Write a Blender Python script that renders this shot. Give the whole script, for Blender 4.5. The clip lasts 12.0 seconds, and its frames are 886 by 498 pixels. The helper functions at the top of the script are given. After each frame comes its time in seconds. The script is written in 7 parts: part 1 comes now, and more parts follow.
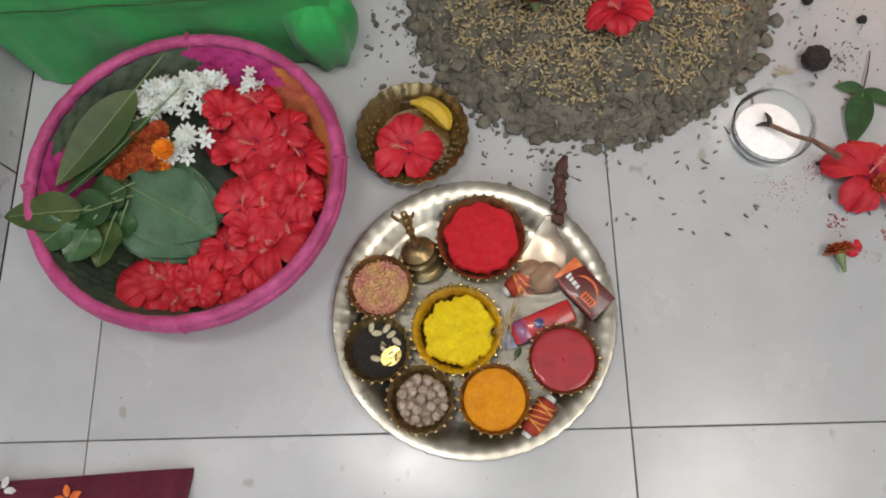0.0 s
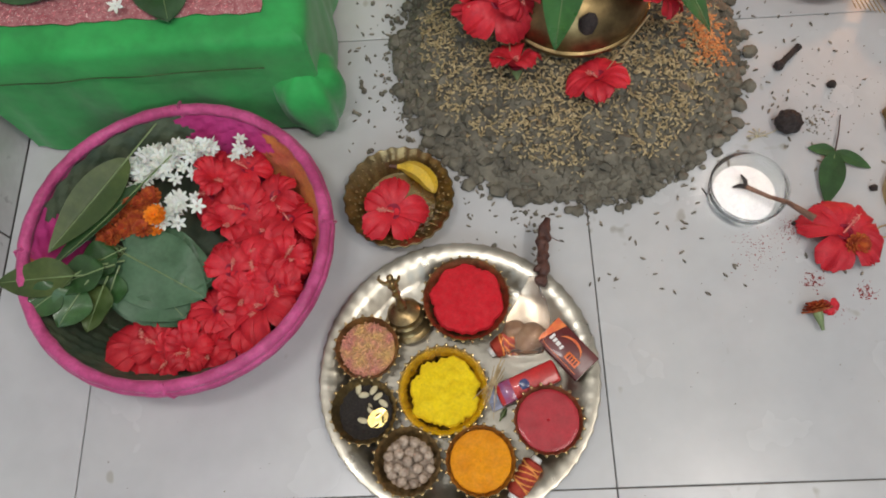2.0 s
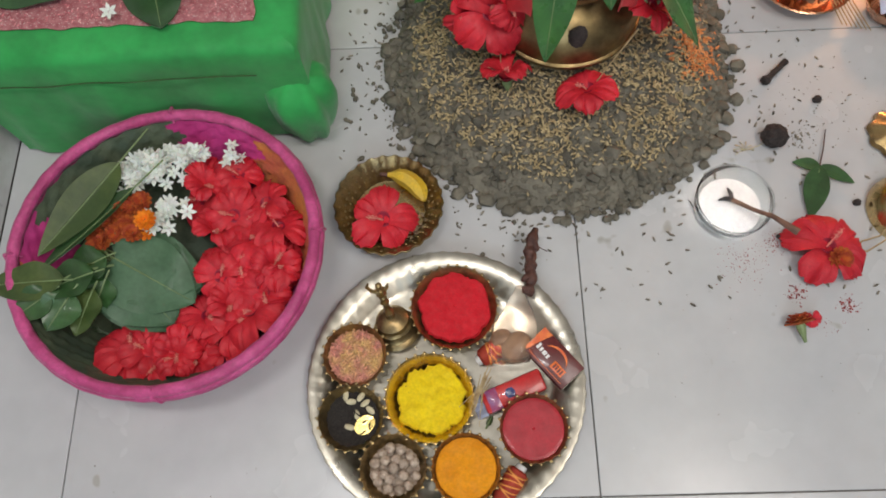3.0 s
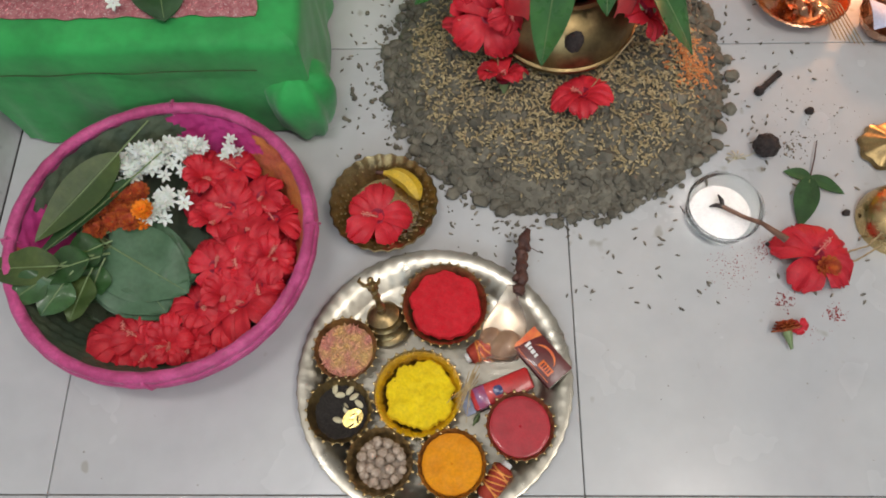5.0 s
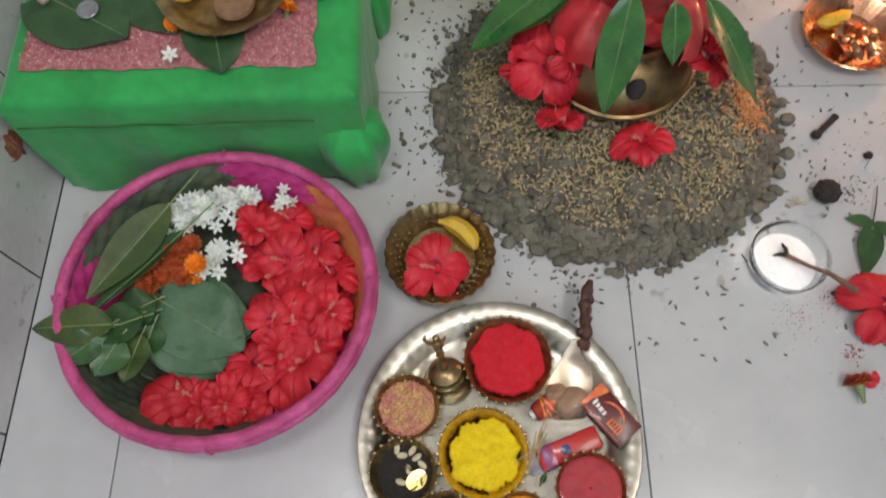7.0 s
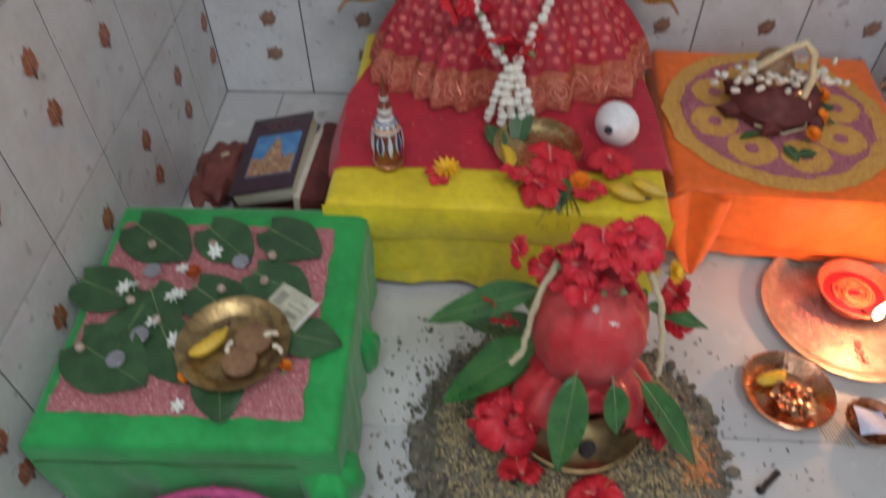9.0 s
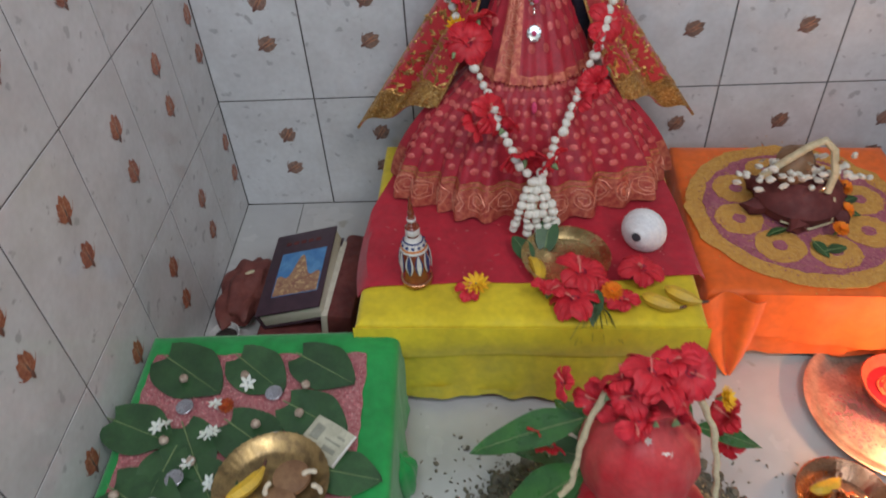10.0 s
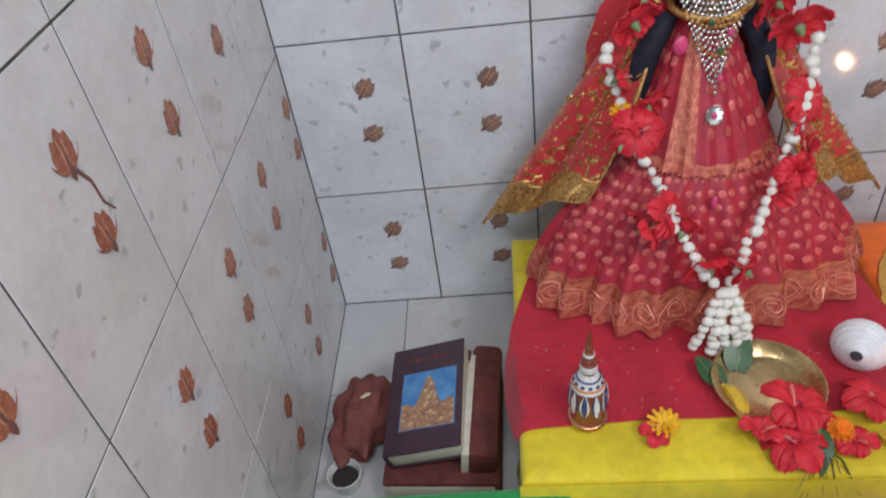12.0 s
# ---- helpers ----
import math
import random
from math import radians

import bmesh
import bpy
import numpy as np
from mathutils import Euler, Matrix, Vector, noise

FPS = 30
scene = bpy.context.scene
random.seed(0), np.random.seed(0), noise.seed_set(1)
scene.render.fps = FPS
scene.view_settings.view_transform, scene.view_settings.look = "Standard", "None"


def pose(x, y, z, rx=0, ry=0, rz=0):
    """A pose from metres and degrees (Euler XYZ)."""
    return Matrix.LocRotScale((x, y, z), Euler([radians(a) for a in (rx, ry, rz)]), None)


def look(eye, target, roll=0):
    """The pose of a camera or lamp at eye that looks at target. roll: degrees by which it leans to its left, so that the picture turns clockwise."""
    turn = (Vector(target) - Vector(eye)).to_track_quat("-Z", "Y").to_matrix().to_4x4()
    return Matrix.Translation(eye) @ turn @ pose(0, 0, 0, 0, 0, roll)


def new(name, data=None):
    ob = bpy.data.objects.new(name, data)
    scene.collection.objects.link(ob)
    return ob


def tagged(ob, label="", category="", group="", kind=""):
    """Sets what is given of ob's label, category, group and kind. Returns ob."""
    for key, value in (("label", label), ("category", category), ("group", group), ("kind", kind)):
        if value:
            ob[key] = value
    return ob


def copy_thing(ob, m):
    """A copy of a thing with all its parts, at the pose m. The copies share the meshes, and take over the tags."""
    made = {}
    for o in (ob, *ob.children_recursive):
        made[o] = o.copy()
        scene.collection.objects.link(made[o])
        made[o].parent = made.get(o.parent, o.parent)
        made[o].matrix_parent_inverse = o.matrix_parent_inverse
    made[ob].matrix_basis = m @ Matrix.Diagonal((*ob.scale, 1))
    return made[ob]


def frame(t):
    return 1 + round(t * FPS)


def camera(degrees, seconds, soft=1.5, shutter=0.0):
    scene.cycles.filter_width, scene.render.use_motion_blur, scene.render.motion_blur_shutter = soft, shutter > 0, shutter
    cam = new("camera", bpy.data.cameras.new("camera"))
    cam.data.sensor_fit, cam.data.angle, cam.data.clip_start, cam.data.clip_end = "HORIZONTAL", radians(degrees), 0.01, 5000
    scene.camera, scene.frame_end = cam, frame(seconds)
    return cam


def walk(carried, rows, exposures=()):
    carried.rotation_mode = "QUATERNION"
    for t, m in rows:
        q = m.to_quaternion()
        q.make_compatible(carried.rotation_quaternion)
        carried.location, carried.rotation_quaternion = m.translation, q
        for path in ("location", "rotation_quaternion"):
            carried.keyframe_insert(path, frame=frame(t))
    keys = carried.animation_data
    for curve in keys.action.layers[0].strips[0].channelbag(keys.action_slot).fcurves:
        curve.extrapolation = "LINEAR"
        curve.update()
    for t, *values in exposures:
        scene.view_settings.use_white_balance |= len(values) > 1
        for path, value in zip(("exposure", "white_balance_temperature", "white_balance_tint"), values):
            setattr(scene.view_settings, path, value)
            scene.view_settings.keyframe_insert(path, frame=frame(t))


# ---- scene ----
cam = camera(62.5, 12.0, soft=1.8, shutter=0.6)
PATH = [
    (0, (-0.158, -0.044, 0.817), (-0.253, 0.546, -1.091), -10.8),
    (0.5, (-0.158, -0.035, 0.823), (-0.247, 0.573, -1.08), -10.2),
    (1, (-0.153, -0.034, 0.836), (-0.255, 0.606, -1.056), -11.2),
    (1.5, (-0.152, -0.03, 0.834), (-0.238, 0.62, -1.056), -9.8),
    (2, (-0.146, -0.032, 0.838), (-0.222, 0.676, -1.031), -8.4),
    (2.5, (-0.144, -0.023, 0.838), (-0.201, 0.691, -1.03), -6.6),
    (3, (-0.142, -0.028, 0.847), (-0.195, 0.686, -1.021), -5.9),
    (5, (-0.134, -0.047, 0.85), (-0.185, 0.697, -1.006), -4.0),
    (5.5, (-0.149, -0.047, 0.844), (-0.211, 0.698, -1.011), -4.2),
    (6, (-0.195, -0.029, 0.835), (-0.246, 0.698, -1.028), -3.9),
    (6.5, (-0.214, -0.013, 0.838), (-0.263, 0.719, -1.023), -4.0),
    (6.7, (-0.213, -0.008, 0.84), (-0.256, 0.742, -1.014), -4.0),
    (8.3, (-0.155, 0.042, 0.947), (-0.174, 1.143, -0.722), 1.4),
    (8.5, (-0.135, 0.042, 0.969), (-0.199, 1.236, -0.633), -0.6),
    (9, (-0.16, 0.059, 1.019), (-0.231, 1.389, -0.473), -0.6),
    (9.5, (-0.189, 0.078, 1.067), (-0.285, 1.538, -0.296), -2.6),
    (10, (-0.196, 0.116, 1.062), (-0.291, 1.586, -0.29), -3.8),
    (10.5, (-0.211, 0.207, 1.076), (-0.378, 1.683, -0.262), -4.0),
    (11, (-0.267, 0.295, 1.061), (-0.479, 1.765, -0.278), -4.2),
    (11.5, (-0.369, 0.363, 1.055), (-0.588, 1.823, -0.294), -9.1),
    (12, (-0.388, 0.354, 1.051), (-0.561, 1.874, -0.237), -8.5),
]
walk(cam, [(t, look(eye, target, roll)) for t, eye, target, roll in PATH],
     [(0, 0.10, 6520, 12), (3.0, 0.16, 6520, 12), (6.5, 0.16, 6480, 12), (8.3, -0.10, 6100, 12), (9.5, -0.12, 6100, 12), (10.5, 0.08, 5920, 12), (11.0, 0.33, 5900, 12), (11.5, 0.43, 5850, 13), (12.0, 0.36, 5900, 13)])

# ---- light ----
world = bpy.data.worlds.new("world")
scene.world = world
world.use_nodes = True
world.node_tree.nodes["Background"].inputs[0].default_value = (0.75, 0.85, 1.0, 1)
world.node_tree.nodes["Background"].inputs[1].default_value = 0.03


def area_lamp(name, eye, target, sx, sy, watts, colour):
    data = bpy.data.lights.new(name, "AREA")
    data.shape, data.size, data.size_y, data.energy, data.color = "RECTANGLE", sx, sy, watts, colour
    ob = new(name, data)
    ob.matrix_world = look(eye, target)
    return ob


# a short tube lamp high by the left wall, an added warm fill for that wall and the cooler daylight of the room behind
area_lamp("tube_lamp", (-0.42, 0.03, 1.85), (-0.30, 0.45, 0.2), 0.42, 0.10, 6.0, (1.0, 0.97, 0.94))
# added fill from the right with no known source, warms the left wall
area_lamp("room_lamp", (0.62, -0.30, 2.20), (-0.55, 0.5, 0.4), 1.0, 0.5, 18.0, (1.0, 0.93, 0.85))
area_lamp("room_daylight", (-0.15, -2.1, 1.7), (-0.2, 0.9, 0.3), 1.4, 1.3, 22, (0.70, 0.86, 1.0))
flame_data = bpy.data.lights.new("flame_light", "POINT")
flame_data.energy, flame_data.color, flame_data.shadow_soft_size = 1.9, (1.0, 0.47, 0.21), 0.012
flame_light = new("flame_light", flame_data)
flame_light.location = (0.498, 0.793, 0.105)

# ---- tools ----
TAU = 2 * math.pi
rng = np.random.default_rng(7)
I4 = Matrix.Identity(4)


def mat(name, c, c2=None, rough=0.5, metal=0.0, sc=40.0, lo=0.38, hi=0.62, bump=0.0, bsc=300.0, rnd=0.0, island=0.0,
        trans=0.0, coat=0.0, sheen=0.0, sss=0.0, speck=None, speck_sc=300.0, speck_at=0.68, grime=0.10, stretch=(1, 1, 1)):
    """A surface with two scales of colour change, fine relief and chance variation from piece to piece."""
    m = bpy.data.materials.new(name)
    m.use_nodes = True
    nt = m.node_tree
    N, L = nt.nodes, nt.links
    b = N["Principled BSDF"]
    tc = N.new("ShaderNodeTexCoord")
    mp = N.new("ShaderNodeMapping")
    mp.inputs["Scale"].default_value = stretch
    L.new(tc.outputs["Object"], mp.inputs[0])
    vec = mp.outputs[0]
    info = N.new("ShaderNodeObjectInfo")
    if rnd:
        sh = N.new("ShaderNodeVectorMath")
        sh.operation = "MULTIPLY_ADD"
        L.new(info.outputs["Random"], sh.inputs[0])
        sh.inputs[1].default_value = (17.3, 9.1, 23.7)
        L.new(vec, sh.inputs[2])
        vec = sh.outputs[0]

    def noise_of(scale, detail=5.0):
        n = N.new("ShaderNodeTexNoise")
        n.inputs["Scale"].default_value, n.inputs["Detail"].default_value = scale, detail
        L.new(vec, n.inputs["Vector"])
        return n.outputs["Fac"]

    def ranged(sock, a, z, to0=0.0, to1=1.0):
        r = N.new("ShaderNodeMapRange")
        for i, v in zip((1, 2, 3, 4), (a, z, to0, to1)):
            r.inputs[i].default_value = v
        L.new(sock, r.inputs[0])
        return r.outputs[0]

    def mixed(fac, a, z):
        x = N.new("ShaderNodeMix")
        x.data_type = "RGBA"
        L.new(fac, x.inputs[0])
        for i, v in ((6, a), (7, z)):
            if isinstance(v, tuple):
                x.inputs[i].default_value = (*v, 1)
            else:
                L.new(v, x.inputs[i])
        return x.outputs[2]

    c2 = c2 or tuple(0.82 * v for v in c)
    col = mixed(ranged(noise_of(sc), lo, hi), c, c2)
    if speck:
        col = mixed(ranged(noise_of(speck_sc, 2.0), speck_at, speck_at + 0.05), col, speck)
    hs = N.new("ShaderNodeHueSaturation")
    L.new(col, hs.inputs["Color"])
    val = ranged(noise_of(sc * 6.5, 3.0), 0.3, 0.7, 1 - grime, 1 + grime)
    for amount, sock in ((rnd, info.outputs["Random"]), (island, None)):
        if amount:
            if sock is None:
                sock = N.new("ShaderNodeNewGeometry").outputs["Random Per Island"]
            mu = N.new("ShaderNodeMath")
            mu.operation = "MULTIPLY"
            L.new(val, mu.inputs[0])
            L.new(ranged(sock, 0, 1, 1 - amount, 1 + amount), mu.inputs[1])
            val = mu.outputs[0]
    L.new(val, hs.inputs["Value"])
    L.new(hs.outputs[0], b.inputs["Base Color"])
    L.new(ranged(noise_of(sc * 2.3, 3.0), 0.3, 0.7, max(0.02, rough * 0.8), min(1, rough * 1.2)), b.inputs["Roughness"])
    b.inputs["Metallic"].default_value = metal
    b.inputs["Transmission Weight"].default_value = trans
    b.inputs["Coat Weight"].default_value = coat
    b.inputs["Coat Roughness"].default_value = 0.08
    b.inputs["Sheen Weight"].default_value = sheen
    if sss:
        b.inputs["Subsurface Weight"].default_value = sss
        b.inputs["Subsurface Scale"].default_value = 0.004
    if bump:
        bp = N.new("ShaderNodeBump")
        bp.inputs["Strength"].default_value, bp.inputs["Distance"].default_value = bump, 0.001
        L.new(noise_of(bsc, 6.0), bp.inputs["Height"])
        L.new(bp.outputs[0], b.inputs["Normal"])
    return m


def glow(name, colour, strength):
    m = bpy.data.materials.new(name)
    m.use_nodes = True
    b = m.node_tree.nodes["Principled BSDF"]
    b.inputs["Emission Color"].default_value, b.inputs["Emission Strength"].default_value = (*colour, 1), strength
    b.inputs["Base Color"].default_value = (*colour, 1)
    return m


ICO = {}


def ico(sub):
    if sub not in ICO:
        bm = bmesh.new()
        bmesh.ops.create_icosphere(bm, subdivisions=sub, radius=1)
        ICO[sub] = (np.array([v.co[:] for v in bm.verts]), [[v.index for v in f.verts] for f in bm.faces])
        bm.free()
    return ICO[sub]


def chamfered(sx, sy, sz, b):
    bm = bmesh.new()
    bmesh.ops.create_cube(bm, size=1, matrix=Matrix.Diagonal((sx, sy, sz, 1)))
    if b:
        bmesh.ops.bevel(bm, geom=bm.edges[:], offset=b, segments=2, affect="EDGES", profile=0.5)
    bm.verts.index_update()
    out = np.array([v.co[:] for v in bm.verts]), [[v.index for v in f.verts] for f in bm.faces]
    bm.free()
    return out


class G:
    """Collects pieces of geometry for one mesh."""

    def __init__(self):
        self.v, self.f, self.m, self.n = [], [], [], 0

    def add(self, V, F, mi=0, M=None):
        V = np.asarray(V, float)
        if M is not None:
            A = np.array(M)
            V = V @ A[:3, :3].T + A[:3, 3]
        self.v.append(V)
        self.f += [[i + self.n for i in q] for q in F]
        self.m += [mi] * len(F)
        self.n += len(V)
        return self

    def box(self, sx, sy, sz, M=None, b=0.0, mi=0):
        return self.add(*chamfered(sx, sy, sz, b), mi, M)

    def lathe(self, prof, n=40, M=None, mi=0, wave=0.0, count=0, from_row=0, squash=1.0):
        """prof: rows of (radius, z). wave, count: a scalloped edge from that row on."""
        a = np.arange(n) * TAU / n
        V, F = [], []
        for k, (r, z) in enumerate(prof):
            rr = r * (1 + (wave * np.cos(count * a) if count and k >= from_row else 0 * a))
            V.append(np.stack([rr * np.cos(a), squash * rr * np.sin(a), 0 * a + z], 1))
        for k in range(len(prof) - 1):
            F += [[k * n + i, k * n + (i + 1) % n, (k + 1) * n + (i + 1) % n, (k + 1) * n + i] for i in range(n)]
        F.append([(len(prof) - 1) * n + i for i in range(n)])
        F.append([i for i in reversed(range(n))])
        return self.add(np.concatenate(V), F, mi, M)

    def tube(self, pts, rad, n=8, mi=0, M=None):
        P = [Vector(p) for p in pts]
        R = rad if isinstance(rad, (list, tuple, np.ndarray)) else [rad] * len(P)
        V, F, up = [], [], None
        for k, p in enumerate(P):
            d = (P[min(k + 1, len(P) - 1)] - P[max(k - 1, 0)]).normalized()
            if up is None:
                up = d.orthogonal().normalized()
            up = (up - d * up.dot(d)).normalized()
            s = d.cross(up)
            V += [(p + R[k] * (math.cos(TAU * i / n) * up + math.sin(TAU * i / n) * s))[:] for i in range(n)]
        for k in range(len(P) - 1):
            F += [[k * n + i, k * n + (i + 1) % n, (k + 1) * n + (i + 1) % n, (k + 1) * n + i] for i in range(n)]
        F += [list(range(n))[::-1], [(len(P) - 1) * n + i for i in range(n)]]
        return self.add(V, F, mi, M)

    def blob(self, rx, ry, rz, M=None, sub=2, rough=0.0, freq=1.5, mi=0, seed=0.0):
        V, F = ico(sub)
        if rough:
            V = np.array([v * (1 + rough * noise.noise(Vector(v) * freq + Vector((seed, seed * 1.7, 0)))) for v in V])
        return self.add(V * (rx, ry, rz), F, mi, M)

    def sheet(self, fn, nu, nv, thick=0.0006, mi=0, M=None):
        """fn(u, v), both 0 to 1, gives a place; the sheet has both sides and an edge."""
        U, W = np.meshgrid(np.linspace(0, 1, nu + 1), np.linspace(0, 1, nv + 1), indexing="ij")
        P = np.array([fn(u, w) for u, w in zip(U.ravel(), W.ravel())], float).reshape(nu + 1, nv + 1, 3)
        du, dv = np.gradient(P, axis=0), np.gradient(P, axis=1)
        nn = np.cross(du, dv)
        nn /= np.linalg.norm(nn, axis=2, keepdims=True) + 1e-12
        K = (nu + 1) * (nv + 1)
        V = np.concatenate([(P + nn * thick / 2).reshape(-1, 3), (P - nn * thick / 2).reshape(-1, 3)])
        at = lambda i, j: i * (nv + 1) + j
        F = []
        for i in range(nu):
            for j in range(nv):
                q = [at(i, j), at(i + 1, j), at(i + 1, j + 1), at(i, j + 1)]
                F += [q, [K + x for x in reversed(q)]]
        rim = [at(i, 0) for i in range(nu)] + [at(nu, j) for j in range(nv)] + [at(i, nv) for i in range(nu, 0, -1)] + [at(0, j) for j in range(nv, 0, -1)]
        F += [[rim[k], K + rim[k], K + rim[(k + 1) % len(rim)], rim[(k + 1) % len(rim)]] for k in range(len(rim))]
        return self.add(V, F, mi, M)

    def mesh(self, name, mats, smooth=True, sharp=38):
        me = bpy.data.meshes.new(name)
        me.from_pydata(np.concatenate(self.v).tolist(), [], self.f)
        for m in mats if isinstance(mats, (list, tuple)) else [mats]:
            me.materials.append(m)
        me.polygons.foreach_set("material_index", self.m)
        if smooth:
            me.polygons.foreach_set("use_smooth", [True] * len(self.f))
            me.set_sharp_from_angle(angle=radians(sharp))
        me.update()
        return me


def part(name, g, mats, parent, label="", M=I4, smooth=True, sharp=38):
    """One mesh object under a thing or under a part."""
    me = g if isinstance(g, bpy.types.Mesh) else g.mesh(name, mats, smooth, sharp)
    ob = new(name, me)
    ob.parent = parent
    ob.matrix_basis = M
    return tagged(ob, label)


def thing(name, label, category, M=I4, group="", kind=""):
    ob = new(name)
    ob.empty_display_size = 0.02
    ob.matrix_basis = M
    return tagged(ob, label, category, group, kind)


def solid(name, g, mats, label, category, M=I4, group="", kind="", smooth=True, sharp=38):
    """A thing that is one mesh."""
    ob = new(name, g.mesh(name, mats, smooth, sharp))
    ob.matrix_basis = M
    return tagged(ob, label, category, group, kind)


def again(ob, M):
    c = ob.copy()
    scene.collection.objects.link(c)
    c.matrix_basis = M
    return c


def spin(x, y, z, rz=0, rx=0, ry=0, s=1.0):
    return pose(x, y, z, rx, ry, rz) @ Matrix.Scale(s, 4)


# ---- materials ----
M_FLOOR = mat("floor_tile", (0.56, 0.57, 0.57), (0.51, 0.52, 0.53), rough=0.24, sc=5, rnd=0.03, coat=0.0, bump=0.02, bsc=40, grime=0.03, speck=(0.42, 0.41, 0.38), speck_sc=26, speck_at=0.70)
M_GROUT = mat("dark_grout", (0.23, 0.22, 0.205), (0.12, 0.115, 0.105), rough=0.9, sc=60, bump=0.4)
M_WTILE = mat("wall_tile", (0.67, 0.68, 0.69), (0.61, 0.61, 0.615), rough=0.06, sc=14, rnd=0.03, coat=0.0, grime=0.04, bump=0.02, bsc=30, speck=(0.46, 0.46, 0.47), speck_sc=42, speck_at=0.66)
M_WGROUT = mat("wall_grout", (0.13, 0.12, 0.115), (0.06, 0.057, 0.055), rough=0.9, sc=25, bump=0.3)
M_MOTIF = mat("terracotta_print", (0.42, 0.17, 0.10), (0.30, 0.11, 0.07), rough=0.25, sc=160, rnd=0.15)
M_MOTIFL = mat("pale_print", (0.52, 0.27, 0.17), (0.42, 0.19, 0.11), rough=0.25, sc=200)
M_STEMD = mat("dark_print", (0.22, 0.09, 0.06), (0.14, 0.08, 0.07), rough=0.3, sc=100)
M_PAINT = mat("wall_paint", (0.52, 0.52, 0.50), (0.46, 0.46, 0.44), rough=0.7, sc=3, bump=0.1, bsc=120)
M_GREEN = mat("green_cloth", (0.020, 0.36, 0.075), (0.014, 0.27, 0.055), rough=0.72, sc=12, sheen=0.25, bump=0.25, bsc=900)
M_YELLOW = mat("yellow_cloth", (0.72, 0.58, 0.012), (0.62, 0.49, 0.01), rough=0.7, sc=10, sheen=0.2, bump=0.25, bsc=900)
M_REDCLOTH = mat("red_cloth", (0.50, 0.010, 0.032), (0.40, 0.008, 0.026), rough=0.75, sc=16, sheen=0.2, bump=0.3, bsc=900)
M_ORANGE = mat("orange_cloth", (0.90, 0.16, 0.006), (0.80, 0.13, 0.006), rough=0.65, sc=9, sheen=0.2, bump=0.2, bsc=900)
M_MAGENTA = mat("magenta_cloth", (0.57, 0.080, 0.25), (0.40, 0.040, 0.155), rough=0.55, sc=34, sheen=0.15, bump=0.5, bsc=420, grime=0.14)
M_PINKPLASTIC = mat("pink_weave", (0.60, 0.06, 0.26), (0.48, 0.035, 0.19), rough=0.5, sc=18, bump=0.4, bsc=300)
M_ORPATCH = mat("orange_weave", (0.68, 0.25, 0.07), (0.56, 0.14, 0.08), rough=0.55, sc=30, bump=0.4, bsc=300)
M_GRPATCH = mat("dull_green_weave", (0.10, 0.13, 0.08), (0.06, 0.09, 0.06), rough=0.5, sc=30, bump=0.4, bsc=300)
M_BRASS = mat("brass", (0.68, 0.52, 0.26), (0.50, 0.37, 0.17), rough=0.26, metal=1.0, sc=24, bump=0.05, bsc=140, grime=0.10, rnd=0.05)
M_PALEPLATE = mat("pale_dusted_plate", (0.66, 0.52, 0.42), (0.50, 0.36, 0.28), rough=0.42, metal=0.7, sc=30, bump=0.08, bsc=160, grime=0.15)
M_OLDBRASS = mat("aged_brass", (0.40, 0.29, 0.13), (0.22, 0.16, 0.08), rough=0.36, metal=0.9, sc=60, bump=0.15, bsc=260, grime=0.15, rnd=0.08)
M_THALI = mat("bell_metal", (0.52, 0.50, 0.43), (0.36, 0.34, 0.28), rough=0.33, metal=1.0, sc=14, bump=0.10, bsc=120, grime=0.10)
M_COPPER = mat("copper", (0.70, 0.40, 0.25), (0.50, 0.25, 0.14), rough=0.26, metal=1.0, sc=26, bump=0.08, bsc=200)
M_SINDUR = mat("vermilion_powder", (0.62, 0.010, 0.022), (0.55, 0.008, 0.018), rough=0.85, sc=60, bump=0.6, bsc=900)
M_REDLIQ = mat("red_paste", (0.42, 0.012, 0.025), (0.34, 0.01, 0.02), rough=0.5, sc=50, coat=0.15, bump=0.2, bsc=60)
M_TURMERIC = mat("yellow_powder", (0.86, 0.64, 0.004), (0.78, 0.56, 0.004), rough=0.95, sc=50, bump=1.0, bsc=500, speck=(0.30, 0.20, 0.01), speck_sc=190, speck_at=0.74)
M_SAFFRON = mat("orange_powder", (0.78, 0.30, 0.004), (0.70, 0.25, 0.004), rough=0.9, sc=50, bump=0.6, bsc=500)
M_GRAIN = mat("puffed_grain", (0.66, 0.42, 0.16), (0.60, 0.25, 0.19), rough=0.7, sc=55, island=0.28, bump=0.3)
M_NUT = mat("areca_nut", (0.44, 0.36, 0.28), (0.28, 0.21, 0.16), rough=0.55, sc=220, island=0.2, rnd=0.15, bump=0.4, bsc=500)
M_SESAME = mat("black_seed", (0.012, 0.010, 0.009), (0.028, 0.022, 0.018), rough=0.8, sc=400, bump=1.0, bsc=1200)
M_PALE = mat("pale_seed", (0.55, 0.50, 0.33), rough=0.6, sc=200, island=0.2)
M_GOLDCOIN = mat("gold_foil", (0.95, 0.78, 0.28), (0.80, 0.6, 0.2), rough=0.25, metal=0.9, sc=300)
M_HIB = mat("hibiscus_petal", (0.62, 0.019, 0.034), (0.51, 0.012, 0.027), rough=0.62, sc=70, rnd=0.12, bump=0.35, bsc=350, sss=0.08)
M_HIBC = mat("hibiscus_throat", (0.28, 0.004, 0.03), rough=0.6)
